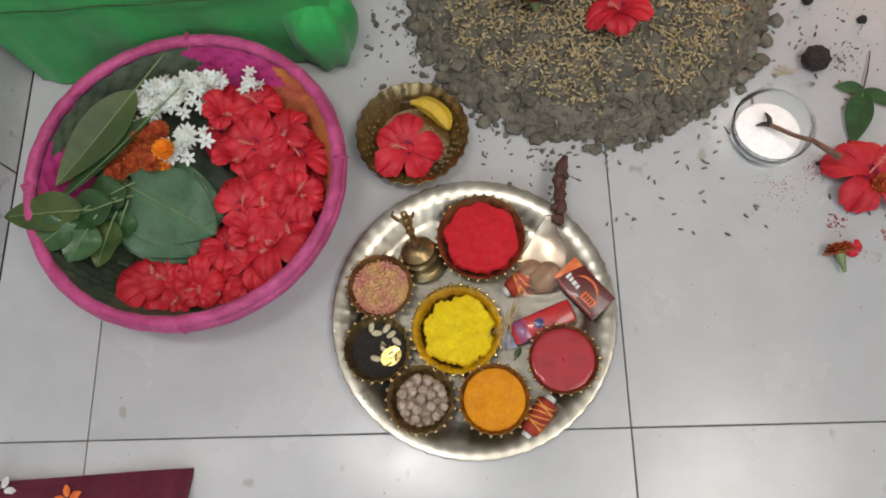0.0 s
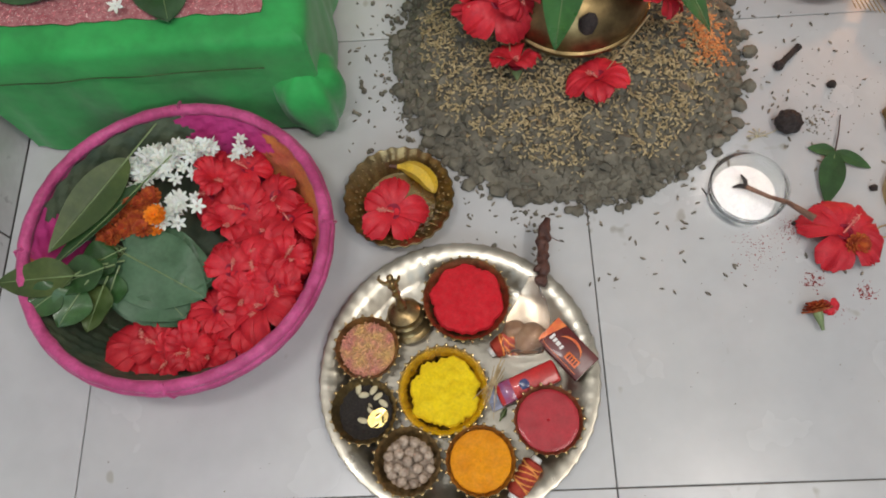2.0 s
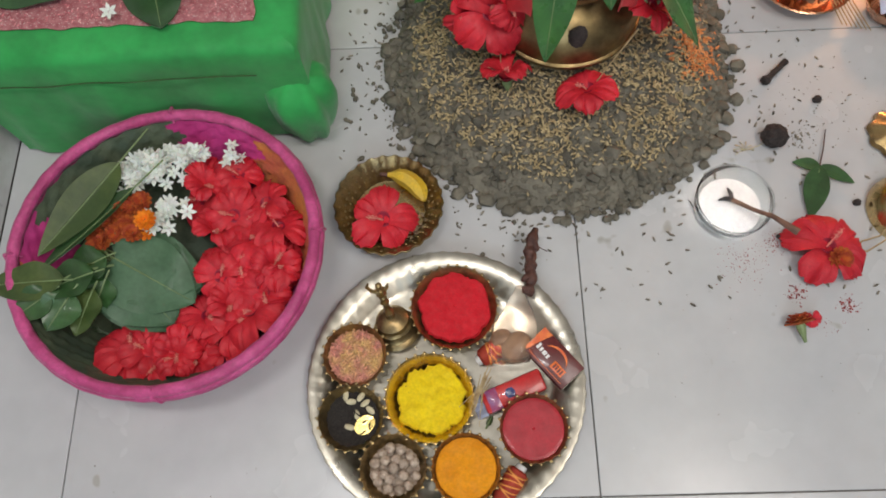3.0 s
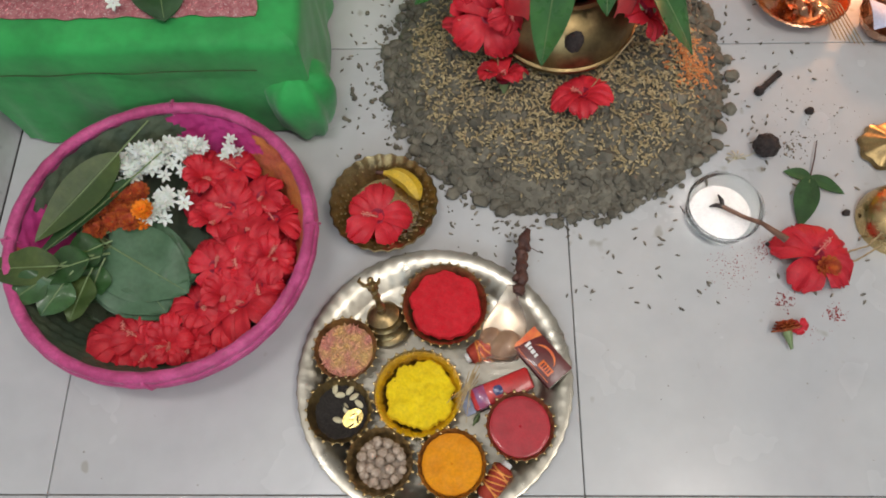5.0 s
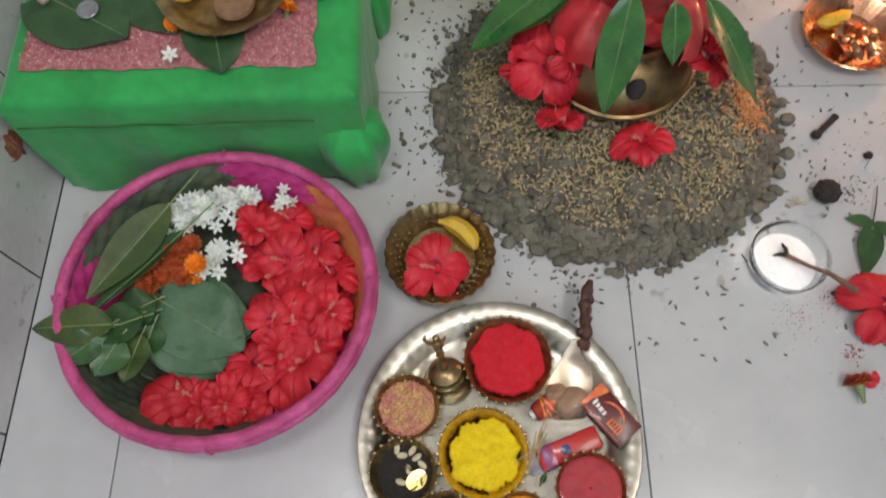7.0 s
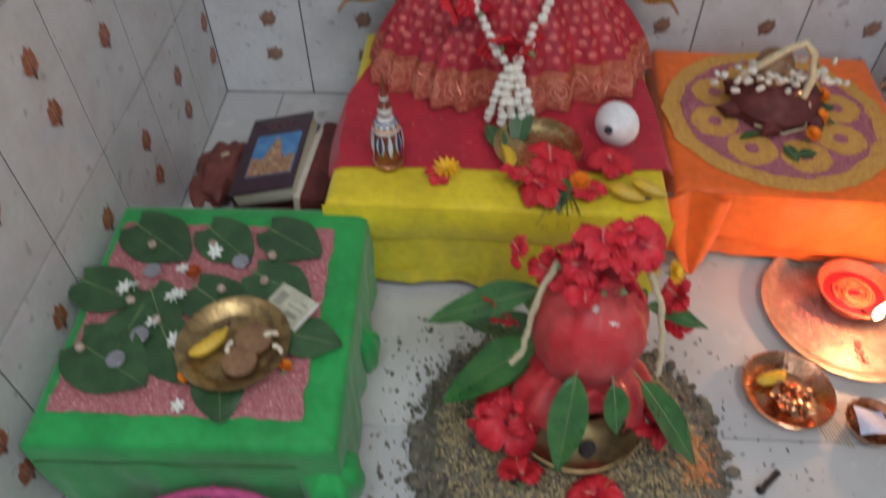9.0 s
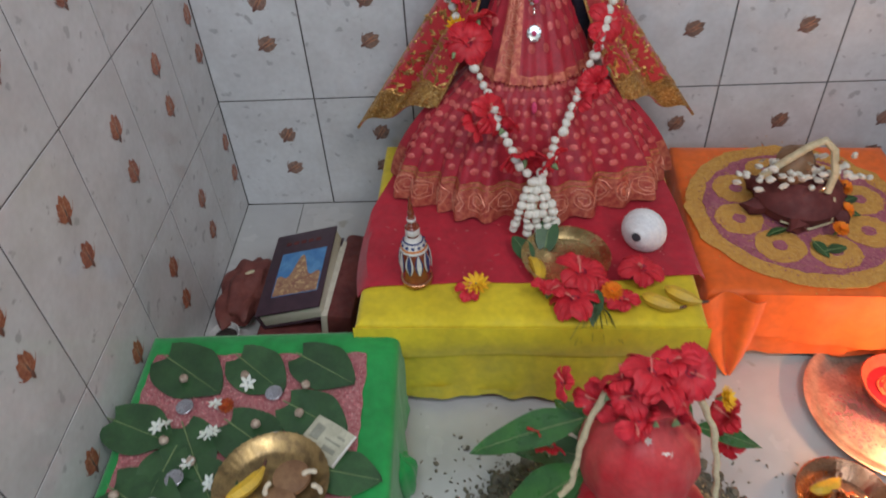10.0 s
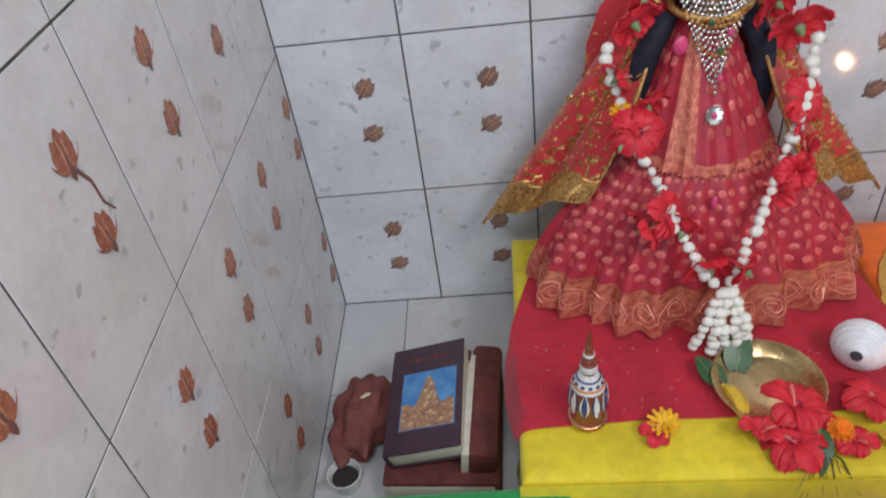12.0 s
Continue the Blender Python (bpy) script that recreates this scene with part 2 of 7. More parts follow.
M_STAMEN = mat("stamen", (0.72, 0.16, 0.16), (0.75, 0.35, 0.25), rough=0.6, sc=300)
M_JAS = mat("white_petal", (0.80, 0.82, 0.78), (0.70, 0.74, 0.66), rough=0.6, sc=90, rnd=0.06, sss=0.1)
M_MARI = mat("marigold_petal", (0.85, 0.26, 0.006), (0.72, 0.16, 0.006), rough=0.7, sc=120, island=0.18)
M_MARID = mat("rust_marigold_petal", (0.30, 0.034, 0.010), (0.44, 0.10, 0.015), rough=0.75, sc=120, island=0.3)
M_YFLOWER = mat("yellow_petal", (0.85, 0.52, 0.006), (0.80, 0.42, 0.006), rough=0.6, sc=100, island=0.12)
M_LEAF = mat("green_leaf", (0.040, 0.108, 0.032), (0.027, 0.072, 0.022), rough=0.36, sc=45, rnd=0.18, bump=0.25, bsc=180, coat=0.15)
M_BETEL = mat("betel_leaf", (0.040, 0.105, 0.038), (0.028, 0.075, 0.030), rough=0.42, sc=30, rnd=0.14, bump=0.3, bsc=150, coat=0.1)
M_BETEL2 = mat("dull_betel_leaf", (0.075, 0.155, 0.085), (0.055, 0.12, 0.062), rough=0.5, sc=30, rnd=0.14, bump=0.4, bsc=150)
M_POT = mat("tarnished_brass", (0.33, 0.24, 0.11), (0.17, 0.12, 0.06), rough=0.40, metal=0.95, sc=30, bump=0.1, bsc=160)
M_MANGO = mat("mango_leaf", (0.050, 0.17, 0.040), (0.035, 0.12, 0.035), rough=0.30, sc=28, rnd=0.15, bump=0.25, bsc=120, coat=0.2)
M_OLIVE = mat("olive_leaf", (0.078, 0.118, 0.032), (0.048, 0.084, 0.024), rough=0.4, sc=30, rnd=0.15, bump=0.25, bsc=160)
M_VEIN = mat("leaf_rib", (0.20, 0.28, 0.12), rough=0.5)
M_TWIG = mat("brown_twig", (0.11, 0.045, 0.030), (0.06, 0.025, 0.02), rough=0.65, sc=150, bump=0.6, bsc=500)
M_STRAW = mat("straw", (0.42, 0.32, 0.17), (0.30, 0.21, 0.10), rough=0.7, sc=200, island=0.2)
M_CLAY = mat("dried_clay", (0.178, 0.163, 0.124), (0.118, 0.109, 0.084), rough=0.95, sc=55, island=0.22, bump=0.8, bsc=240)
M_ORGRAIN = mat("saffron_grain", (0.72, 0.30, 0.10), (0.60, 0.20, 0.06), rough=0.6, sc=150, island=0.25)
M_BUNDLE = mat("red_brown_cloth", (0.21, 0.065, 0.052), (0.15, 0.042, 0.036), rough=0.75, sc=30, bump=0.3, bsc=400)
M_BARLEY = mat("barley_grain", (0.47, 0.38, 0.21), (0.33, 0.25, 0.12), rough=0.6, sc=150, island=0.3)
M_HUSK = mat("dark_husk", (0.27, 0.24, 0.19), (0.11, 0.10, 0.08), rough=0.8, sc=200, island=0.4)
M_BANANA = mat("banana_skin", (0.72, 0.47, 0.03), (0.60, 0.40, 0.05), rough=0.45, sc=60, speck=(0.10, 0.06, 0.02), speck_sc=110, speck_at=0.72)
M_DARK = mat("charred", (0.022, 0.017, 0.016), (0.04, 0.03, 0.028), rough=0.9, sc=200, bump=0.8, bsc=500)
M_GLASS = mat("clear_glass", (0.95, 0.97, 0.96), (0.93, 0.95, 0.95), rough=0.03, trans=1.0, grime=0.0)
M_GLASS.node_tree.nodes["Principled BSDF"].inputs["IOR"].default_value = 1.14
M_FILM = mat("clear_film", (0.93, 0.86, 0.80), (0.90, 0.80, 0.72), rough=0.10, trans=0.94, sc=60, bump=0.6, bsc=90, grime=0.04)
M_FILM.node_tree.nodes["Principled BSDF"].inputs["IOR"].default_value = 1.20
M_MILK = mat("curd", (0.78, 0.77, 0.76), (0.72, 0.70, 0.70), rough=0.5, sc=60, bump=0.1, speck=(0.35, 0.12, 0.08), speck_sc=150, speck_at=0.75)
M_WOOD = mat("brown_wood", (0.20, 0.10, 0.065), (0.12, 0.06, 0.04), rough=0.55, sc=60, bump=0.4, bsc=200, stretch=(1, 1, 6))
M_REDBIT = mat("red_powder_bits", (0.32, 0.06, 0.06), (0.22, 0.05, 0.05), rough=0.95, island=0.3, sc=200)
M_PINKRICE = mat("pink_rice", (0.62, 0.25, 0.26), (0.46, 0.13, 0.15), rough=0.75, sc=160, island=0.38, bump=1.0, bsc=700, speck=(0.74, 0.50, 0.48), speck_sc=420, speck_at=0.60)
M_COIN = mat("steel_coin", (0.52, 0.55, 0.62), (0.42, 0.44, 0.50), rough=0.30, metal=0.85, sc=200, bump=0.3, bsc=600)
M_PAPER = mat("old_paper", (0.52, 0.52, 0.40), (0.42, 0.42, 0.32), rough=0.8, sc=60)
M_INK = mat("faded_ink", (0.30, 0.31, 0.25), rough=0.8)
M_SWEET = mat("brown_sweet", (0.26, 0.15, 0.075), (0.19, 0.10, 0.05), rough=0.55, sc=60, bump=0.5, bsc=250)
M_CASHEW = mat("cashew", (0.74, 0.66, 0.50), rough=0.5, sc=120)
M_TULLE = mat("red_net_cloth", (0.54, 0.018, 0.028), (0.60, 0.070, 0.070), rough=0.55, sc=22, sheen=0.05, bump=0.7, bsc=500, coat=0.15)
M_CREAM = mat("cream_cord", (0.64, 0.56, 0.36), (0.52, 0.45, 0.28), rough=0.8, sc=150, bump=0.8, bsc=500)
M_SARI = mat("red_brocade", (0.44, 0.014, 0.034), (0.33, 0.010, 0.026), rough=0.48, sc=40, sheen=0.12, bump=0.4, bsc=700)
M_ZARI = mat("copper_zari", (0.60, 0.19, 0.11), (0.42, 0.07, 0.055), rough=0.42, metal=0.35, sc=120, bump=0.8, bsc=420)
M_ZDROP = mat("pale_zari", (0.64, 0.15, 0.13), (0.54, 0.09, 0.085), rough=0.45, metal=0.2, sc=200)
M_ZCURL = mat("pale_copper_zari", (0.78, 0.36, 0.25), (0.66, 0.25, 0.17), rough=0.4, metal=0.4, sc=200)
M_GOLD = mat("gold_braid", (0.66, 0.40, 0.12), (0.40, 0.20, 0.06), rough=0.32, metal=0.8, sc=170, bump=1.0, bsc=500, speck=(0.95, 0.75, 0.35), speck_sc=420, speck_at=0.60)
M_VEIL = mat("red_gold_veil", (0.50, 0.016, 0.024), (0.62, 0.20, 0.03), rough=0.5, sc=44, lo=0.66, hi=0.70, sheen=0.3, bump=0.6, bsc=420, speck=(0.78, 0.44, 0.08), speck_sc=95, speck_at=0.64)
M_BLACK = mat("navy_black_cloth", (0.008, 0.010, 0.022), rough=0.8)
M_BEAD = mat("white_bud", (0.76, 0.75, 0.68), (0.66, 0.65, 0.57), rough=0.5, sc=200, rnd=0.05, island=0.08)
M_SILVER = mat("bright_silver", (0.80, 0.78, 0.72), rough=0.18, metal=1.0, sc=300)
M_PINKGEM = mat("pink_bead", (0.70, 0.08, 0.20), rough=0.2)
M_CONCH = mat("white_shell", (0.78, 0.79, 0.80), (0.70, 0.71, 0.73), rough=0.35, sc=60, coat=0.2)
M_HOLESHADE = mat("painted_hollow_shade", (0.05, 0.05, 0.06), rough=0.8)
M_BOTTLE = mat("brown_glaze", (0.26, 0.055, 0.022), (0.18, 0.035, 0.018), rough=0.18, coat=0.6, sc=40)
M_ENAMELW = mat("white_enamel", (0.75, 0.74, 0.70), rough=0.25)
M_ENAMELB = mat("blue_enamel", (0.045, 0.06, 0.18), rough=0.25)
M_ENAMELO = mat("orange_enamel", (0.70, 0.25, 0.06), rough=0.25)
M_BOOKB = mat("dark_cover", (0.060, 0.028, 0.045), (0.042, 0.020, 0.034), rough=0.4, sc=30, coat=0.2)
M_BOOKR = mat("maroon_cloth", (0.150, 0.035, 0.032), (0.10, 0.022, 0.022), rough=0.75, sc=30, bump=0.3, bsc=600)
M_SKY = mat("cover_blue", (0.060, 0.20, 0.46), (0.12, 0.30, 0.55), rough=0.4, sc=40)
M_GILT = mat("cover_gold", (0.40, 0.24, 0.13), (0.28, 0.13, 0.09), rough=0.4, sc=90, speck=(0.60, 0.42, 0.22), speck_sc=160, speck_at=0.56)
M_PAGES = mat("page_edges", (0.66, 0.63, 0.54), (0.55, 0.52, 0.44), rough=0.8, sc=60, stretch=(1, 1, 30))
M_RANGY = mat("yellow_rangoli_powder", (0.66, 0.36, 0.070), (0.56, 0.28, 0.06), rough=0.95, sc=120, bump=1.0, bsc=700, speck=(0.75, 0.5, 0.2), speck_sc=500, speck_at=0.58)
M_RANGP = mat("purple_rangoli_powder", (0.42, 0.12, 0.18), (0.34, 0.09, 0.15), rough=0.95, sc=120, bump=1.0, bsc=700, speck=(0.58, 0.30, 0.25), speck_sc=500, speck_at=0.58)
M_TERRA = mat("red_clay", (0.52, 0.10, 0.045), (0.42, 0.07, 0.035), rough=0.6, sc=60, bump=0.4, bsc=300)
M_WICK = mat("orange_wick", (0.80, 0.20, 0.07), rough=0.7, sc=200)
M_PINKPOW = mat("pink_powder", (0.62, 0.26, 0.22), (0.52, 0.18, 0.18), rough=0.9, sc=120, bump=0.8, bsc=600)
M_MATCH = mat("matchbox_maroon", (0.13, 0.016, 0.016), (0.10, 0.013, 0.013), rough=0.35, sc=60, coat=0.2)
M_MATCHO = mat("matchbox_orange", (0.85, 0.22, 0.04), (0.70, 0.12, 0.03), rough=0.35, sc=100)
M_WHITE = mat("white_print", (0.82, 0.81, 0.78), rough=0.5)
M_PACKR = mat("red_pack", (0.55, 0.016, 0.016), (0.45, 0.013, 0.013), rough=0.35, sc=50, coat=0.3)
M_PACKP = mat("purple_pack", (0.34, 0.03, 0.09), (0.26, 0.10, 0.25), rough=0.35, sc=90, coat=0.3)
M_SPOOLR = mat("red_thread", (0.42, 0.045, 0.02), (0.32, 0.03, 0.015), rough=0.75, sc=100, bump=0.8, bsc=900)
M_SPOOLO = mat("orange_thread", (0.85, 0.34, 0.08), rough=0.75)
M_MAROONP = mat("maroon_print_cloth", (0.13, 0.012, 0.035), (0.10, 0.01, 0.03), rough=0.8, sc=30, bump=0.3, bsc=900)
M_CRUMB = mat("crumbs", (0.36, 0.27, 0.16), (0.20, 0.13, 0.08), rough=0.9, island=0.4, sc=300)
M_BLUEW = mat("pale_blue_paper", (0.55, 0.60, 0.78), rough=0.6)
M_FLAME = glow("flame", (1.0, 0.62, 0.25), 22.0)

# ---- structure ----
XL, XR, YB = -0.732, 0.70, 1.44
COURSES = (-0.021, 0.277, 0.576, 0.872, 1.17, 1.47)
LEFT_COURSES = (-0.011, 0.275, 0.563, 0.850, 1.137, 1.47)


def slab(name, x0, x1, y0, y1, z0, z1, m):
    g = G().box(x1 - x0, y1 - y0, z1 - z0, pose((x0 + x1) / 2, (y0 + y1) / 2, (z0 + z1) / 2))
    return solid(name, g, m, "", "", kind="structure", smooth=False)


floor = slab("floor", -0.9, 2.1, -2.3, 1.6, -0.12, -0.0035, M_GROUT)
wall_left = slab("wall_left", -0.9, XL - 0.0012, -2.3, YB + 0.16, -0.0035, 2.6, M_WGROUT)
wall_back = slab("wall_back", XL - 0.0012, XR + 0.16, YB + 0.0012, 1.6, -0.0035, 2.6, M_WGROUT)
wall_side = slab("wall_side", XR + 0.0012, XR + 0.16, 0.86, YB + 0.0012, -0.0035, 2.6, M_WGROUT)
wall_room = slab("wall_room", XR + 0.16, 2.1, 0.86, 1.0, -0.0035, 2.6, M_PAINT)
wall_right = slab("wall_right", 1.95, 2.1, -2.3, 0.86, -0.0035, 2.6, M_PAINT)
wall_front = slab("wall_front", -0.73, 1.95, -2.45, -2.3, -0.0035, 2.6, M_PAINT)
ceiling = slab("ceiling", -0.9, 2.1, -2.45, 1.6, 2.6, 2.7, M_PAINT)
upper_left = slab("upper_left_plaster", XL - 0.0012, XL + 0.002, -2.3, YB, 1.475, 2.6, M_PAINT)
upper_back = slab("upper_back_plaster", XL + 0.002, XR, YB - 0.002, YB + 0.0012, 1.475, 2.6, M_PAINT)

# things of the printed wall tiles: a rosebud, laid in the glaze
def bud_print():
    """A printed lotus bud along +y: a fan of pointed petals, two outcurved sepals and a dark stub."""
    g = G()
    fan = ((-40, 0.021, 0.017, 0), (40, 0.021, 0.017, 0), (-22, 0.027, 0.018, 0), (22, 0.027, 0.018, 0), (0, 0.031, 0.019, 0), (-10, 0.024, 0.0042, 1), (9, 0.026, 0.0036, 1), (0, 0.019, 0.0030, 2))
    for k, (tilt, h, w, mi) in enumerate(fan):
        def fn(u, v, w=w, h=h):
            s = v * 2 - 1
            return (s * w * 0.5 * math.sin(math.pi * min(1.0, 0.16 + 0.84 * u ** 0.75)) ** 0.8, h * u, 0.0)
        g.sheet(fn, 10, 4, 0.0003, mi, pose(0, -0.012, 0.0002 + 0.00012 * k, 0, 0, tilt))
    for sx in (-1, 1):
        def sepal(u, v, sx=sx):
            return (sx * (0.002 + 0.0185 * u ** 0.8) + 0.0030 * (v - 0.5) * (1 - u), -0.012 + 0.004 * u + 0.009 * u ** 3 + 0.0050 * (v - 0.5) * (1 - u), 0.0013)
        g.sheet(sepal, 8, 3, 0.0003, 0)
    g.sheet(lambda u, v: ((v - 0.5) * 0.0064 * math.sin(math.pi * (0.25 + 0.7 * u)), -0.011 - 0.011 * u, 0.0014), 6, 3, 0.0003, 2)
    return g


M_MOTIFB = mat("dull_brown_print", (0.31, 0.20, 0.155), (0.21, 0.135, 0.11), rough=0.25, sc=160, rnd=0.15)
MOTIF = bud_print().mesh("printed_bud", [M_MOTIF, M_MOTIFL, M_STEMD], False)
DULL = bud_print().mesh("printed_bud", [M_MOTIFB, M_MOTIFL, M_STEMD], False)
sg = G().tube([(0, 0, 0), (0.006, -0.018, 0), (0.004, -0.036, 0), (0.010, -0.050, 0)], [0.0022, 0.0016, 0.0014, 0.001], 6)
STEM = sg.mesh("printed_stem", [M_STEMD])
TILES = {}


def tile_mesh(w, h, t, m, b=0.0004):
    key = (round(w, 3), round(h, 3), t)
    if key not in TILES:
        TILES[key] = G().box(w, h, t, pose(0, 0, -t / 2), b).mesh("tile", [m], False)
    return TILES[key]


def wall_tiles(wall, along, joints, edges, to_world):
    """Tiles between the joints; to_world turns (along, height) into a pose with its z off the wall."""
    for k, (a, b) in enumerate(zip(joints[:-1], joints[1:])):
        a, b = max(a, edges[0]), min(b, edges[1])
        if b - a < 0.01:
            continue
        rows = LEFT_COURSES if to_world is left_pose else COURSES
        for j, (z0, z1) in enumerate(zip(rows[:-1], rows[1:])):
            z0 = max(z0, 0.0)
            gap = 0.0032
            ob = part("tile", tile_mesh(b - a - gap, z1 - z0 - gap, 0.008, M_WTILE), None, wall, M=to_world((a + b) / 2, (z0 + z1) / 2, 0))
            for n, down in enumerate((0.080, 0.160) if to_world is left_pose else (0.085, 0.172)):
                x = joints[k + 1] - 0.071 * along
                if not a + 0.015 < x < b - 0.012 and joints[k + 1] > b:
                    continue
                local = pose((x - (a + b) / 2) * (1 if to_world is back_pose or to_world is left_pose else -1), z1 - down - (z0 + z1) / 2, 0.0002, 0, 0, ((-5, 4) if to_world is left_pose else (-34, -58))[n])
                part("printed_bud", MOTIF if to_world is left_pose else DULL, None, ob, M=local @ Matrix.Scale(1.16 if to_world is left_pose else 1.12, 4))


def back_pose(a, z, off):
    return pose(a, YB + off, z, 90, 0, 0)


def left_pose(a, z, off):
    return pose(XL + off, a, z, 90, 0, 90)


def side_pose(a, z, off):
    return pose(XR - off, -a, z, 90, 0, -90)


wall_tiles(wall_back, 1.0, [-0.735, -0.529, -0.325, -0.117, 0.091, 0.300, 0.515, 0.730], (XL, XR), back_pose)
wall_tiles(wall_left, 0.93, [-1.208 + 0.192 * k for k in range(15)], (-1.2, YB), left_pose)
wall_tiles(wall_side, 1.0, [-1.44 + 0.19 * k for k in range(5)], (-YB, -0.86), side_pose)
stem = part("printed_stem", STEM, None, [o for o in wall_left.children if abs(o.location.y - 0.808) < 0.03 and 0.6 < o.location.z < 0.85][0], M=pose(0.034, 0.046, 0.0004, 0, 0, 12) @ Matrix.Diagonal((1.3, 1.3, 0.3, 1)))

for x0, x1 in ((XL, -0.6), (-0.6, 0), (0, 0.6), (0.6, 1.2), (1.2, 1.95)):
    for y0 in (-2.4, -1.8, -1.2, -0.6, 0, 0.6, 1.2):
        y1 = min(y0 + 0.6, YB)
        if x0 >= 0.6 and y0 >= 0.6:
            x1, y1 = (XR, y1) if x0 == 0.6 else (x1, 0.86)
            if x0 > 0.7 and y0 > 0.6:
                continue
        w, h = x1 - x0 - 0.0015, y1 - y0 - 0.0015
        part("tile", tile_mesh(w, h, 0.010, M_FLOOR, 0.0009), None, floor, M=pose((x0 + x1) / 2, (y0 + y1) / 2, 0))


# ---- low stools under cloth ----
def cloth_cover(w, d, h, seed, flare=0.02, folds=0.006, hem=0.012, r=0.012):
    """A cloth over a block: a flat top with a soft edge and sides that hang in loose folds. Its middle is the origin."""
    n = 220
    half = w + d
    F = []

    def rim(s, inset):
        s = s % (2 * half)
        x, y = (s - w / 2, -d / 2) if s < w else (w / 2, s - w - d / 2) if s < half else (w / 2 - (s - half), d / 2) if s < half + w else (-w / 2, d / 2 - (s - half - w))
        return Vector((max(-w / 2 + inset, min(w / 2 - inset, x)), max(-d / 2 + inset, min(d / 2 - inset, y)), 0))

    profile = [(0.12, 0), (0.06, 0), (0.025, 0.0005), (0.010, -0.001), (0.003, -0.005), (0, -0.012)]
    profile = [(p, h + z) for p, z in profile] + [(None, h * q) for q in (0.82, 0.68, 0.54, 0.42, 0.30, 0.20, 0.11, 0.0)]
    rings = []
    for k, (inset, z) in enumerate(profile):
        ring = []
        for i in range(n):
            s = 2 * half * i / n
            if inset is not None:
                p = rim(s, inset)
                p.z = z + 0.0012 * noise.noise(Vector((p.x * 14, p.y * 14, seed)))
            else:
                q = 1 - z / h
                p = rim(s, 0)
                out = Vector((p.x / w, p.y / d, 0)).normalized()
                wob = noise.noise(Vector((s * 13, seed, z * 5))) + 0.5 * noise.noise(Vector((s * 34, seed + 5, z * 9)))
                p += out * (folds * q * wob * 1.6 + flare * q * (1 - 0.7 * q))
                p.z = z + (hem * (0.5 + 0.8 * noise.noise(Vector((s * 6, seed + 9, 0)))) if z == 0 else 0)
                p.z = max(p.z, 0.0015)
            ring.append(p[:])
        rings.append(ring)
    g = G()
    V = [v for ring in rings for v in ring] + [(0, 0, h)]
    R = len(rings)
    for k in range(R - 1):
        F += [[k * n + i, (k + 1) * n + i, (k + 1) * n + (i + 1) % n, k * n + (i + 1) % n] for i in range(n)]
    F += [[R * n, i, (i + 1) % n] for i in range(n)]
    g.add(V, F)
    return g


def gathered_corner(r, h, seed):
    """Cloth bunched at a corner of a stool, wider at its foot."""
    g = G()
    n = 48
    V, F = [], []
    levels = [(0.12, 1.12), (0.20, 1.04), (0.34, 0.98), (0.78, 0.92), (1.0, 0.80), (1.06, 0.62), (1.02, 0.42), (0.90, 0.22), (0.70, 0.07), (0.5, 0.004)]
    for k, (q, z) in enumerate(levels):
        for i in range(n):
            a = TAU * i / n
            rr = r * q * (1 + 0.10 * math.sin(7 * a + seed + 2 * z) + 0.14 * noise.noise(Vector((math.cos(a) * 2, math.sin(a) * 2, seed + z * 2))))
            V.append((rr * math.cos(a), rr * math.sin(a), h * z))
    for k in range(len(levels) - 1):
        F += [[k * n + i, (k + 1) * n + i, (k + 1) * n + (i + 1) % n, k * n + (i + 1) % n] for i in range(n)]
    F += [list(range(n)), [(len(levels) - 1) * n + i for i in reversed(range(n))]]
    return g.add(V, F)


def stool(name, label, m, x, y, rz, w, d, h, seed, **kw):
    t = thing(name, label, "stool", pose(x, y, 0, 0, 0, rz))
    part("cloth_cover", cloth_cover(w, d, h, seed, **kw), m, t)
    g = G().box(w - 0.03, d - 0.03, h - 0.02, pose(0, 0, (h - 0.02) / 2 + 0.004), 0.004)
    part("stool_body", g, M_WOOD, t, "wooden stool hidden under cloth")
    return t


green_stool = stool("green_draped_stool", "low stool draped in bright green cloth, bunched at one corner", M_GREEN, -0.518, 0.670, 1.0, 0.398, 0.420, 0.190, 1.0, flare=0.002, folds=0.011)
part("gathered_corner", gathered_corner(0.038, 0.125, 1.0), M_GREEN, green_stool, M=pose(0.180, -0.196, 0))
part("gathered_corner", gathered_corner(0.022, 0.10, 4.0), M_GREEN, green_stool, M=pose(0.199, 0.03, 0))
seam = G().tube([(-0.193 + 0.013 * k, -0.2145 - 0.0006 * math.sin(k), 0.150 + 0.0012 * math.sin(k * 0.7)) for k in range(27)], 0.0009, 5)
part("drawn_string", seam, M_LEAF, green_stool, "thin dark green string drawn round the cloth")

yellow_stool = stool("yellow_draped_stool", "low stool draped in yellow cloth that sags in front", M_YELLOW, -0.113, 1.110, -1.5, 0.545, 0.49, 0.212, 2.0, hem=0.105, flare=0.0, folds=0.010)
orange_stool = stool("orange_draped_stool", "low stool draped in bright orange cloth with a dropped corner", M_ORANGE, 0.408, 1.168, -3.0, 0.425, 0.425, 0.170, 3.0, hem=0.085, folds=0.008, flare=0.006)


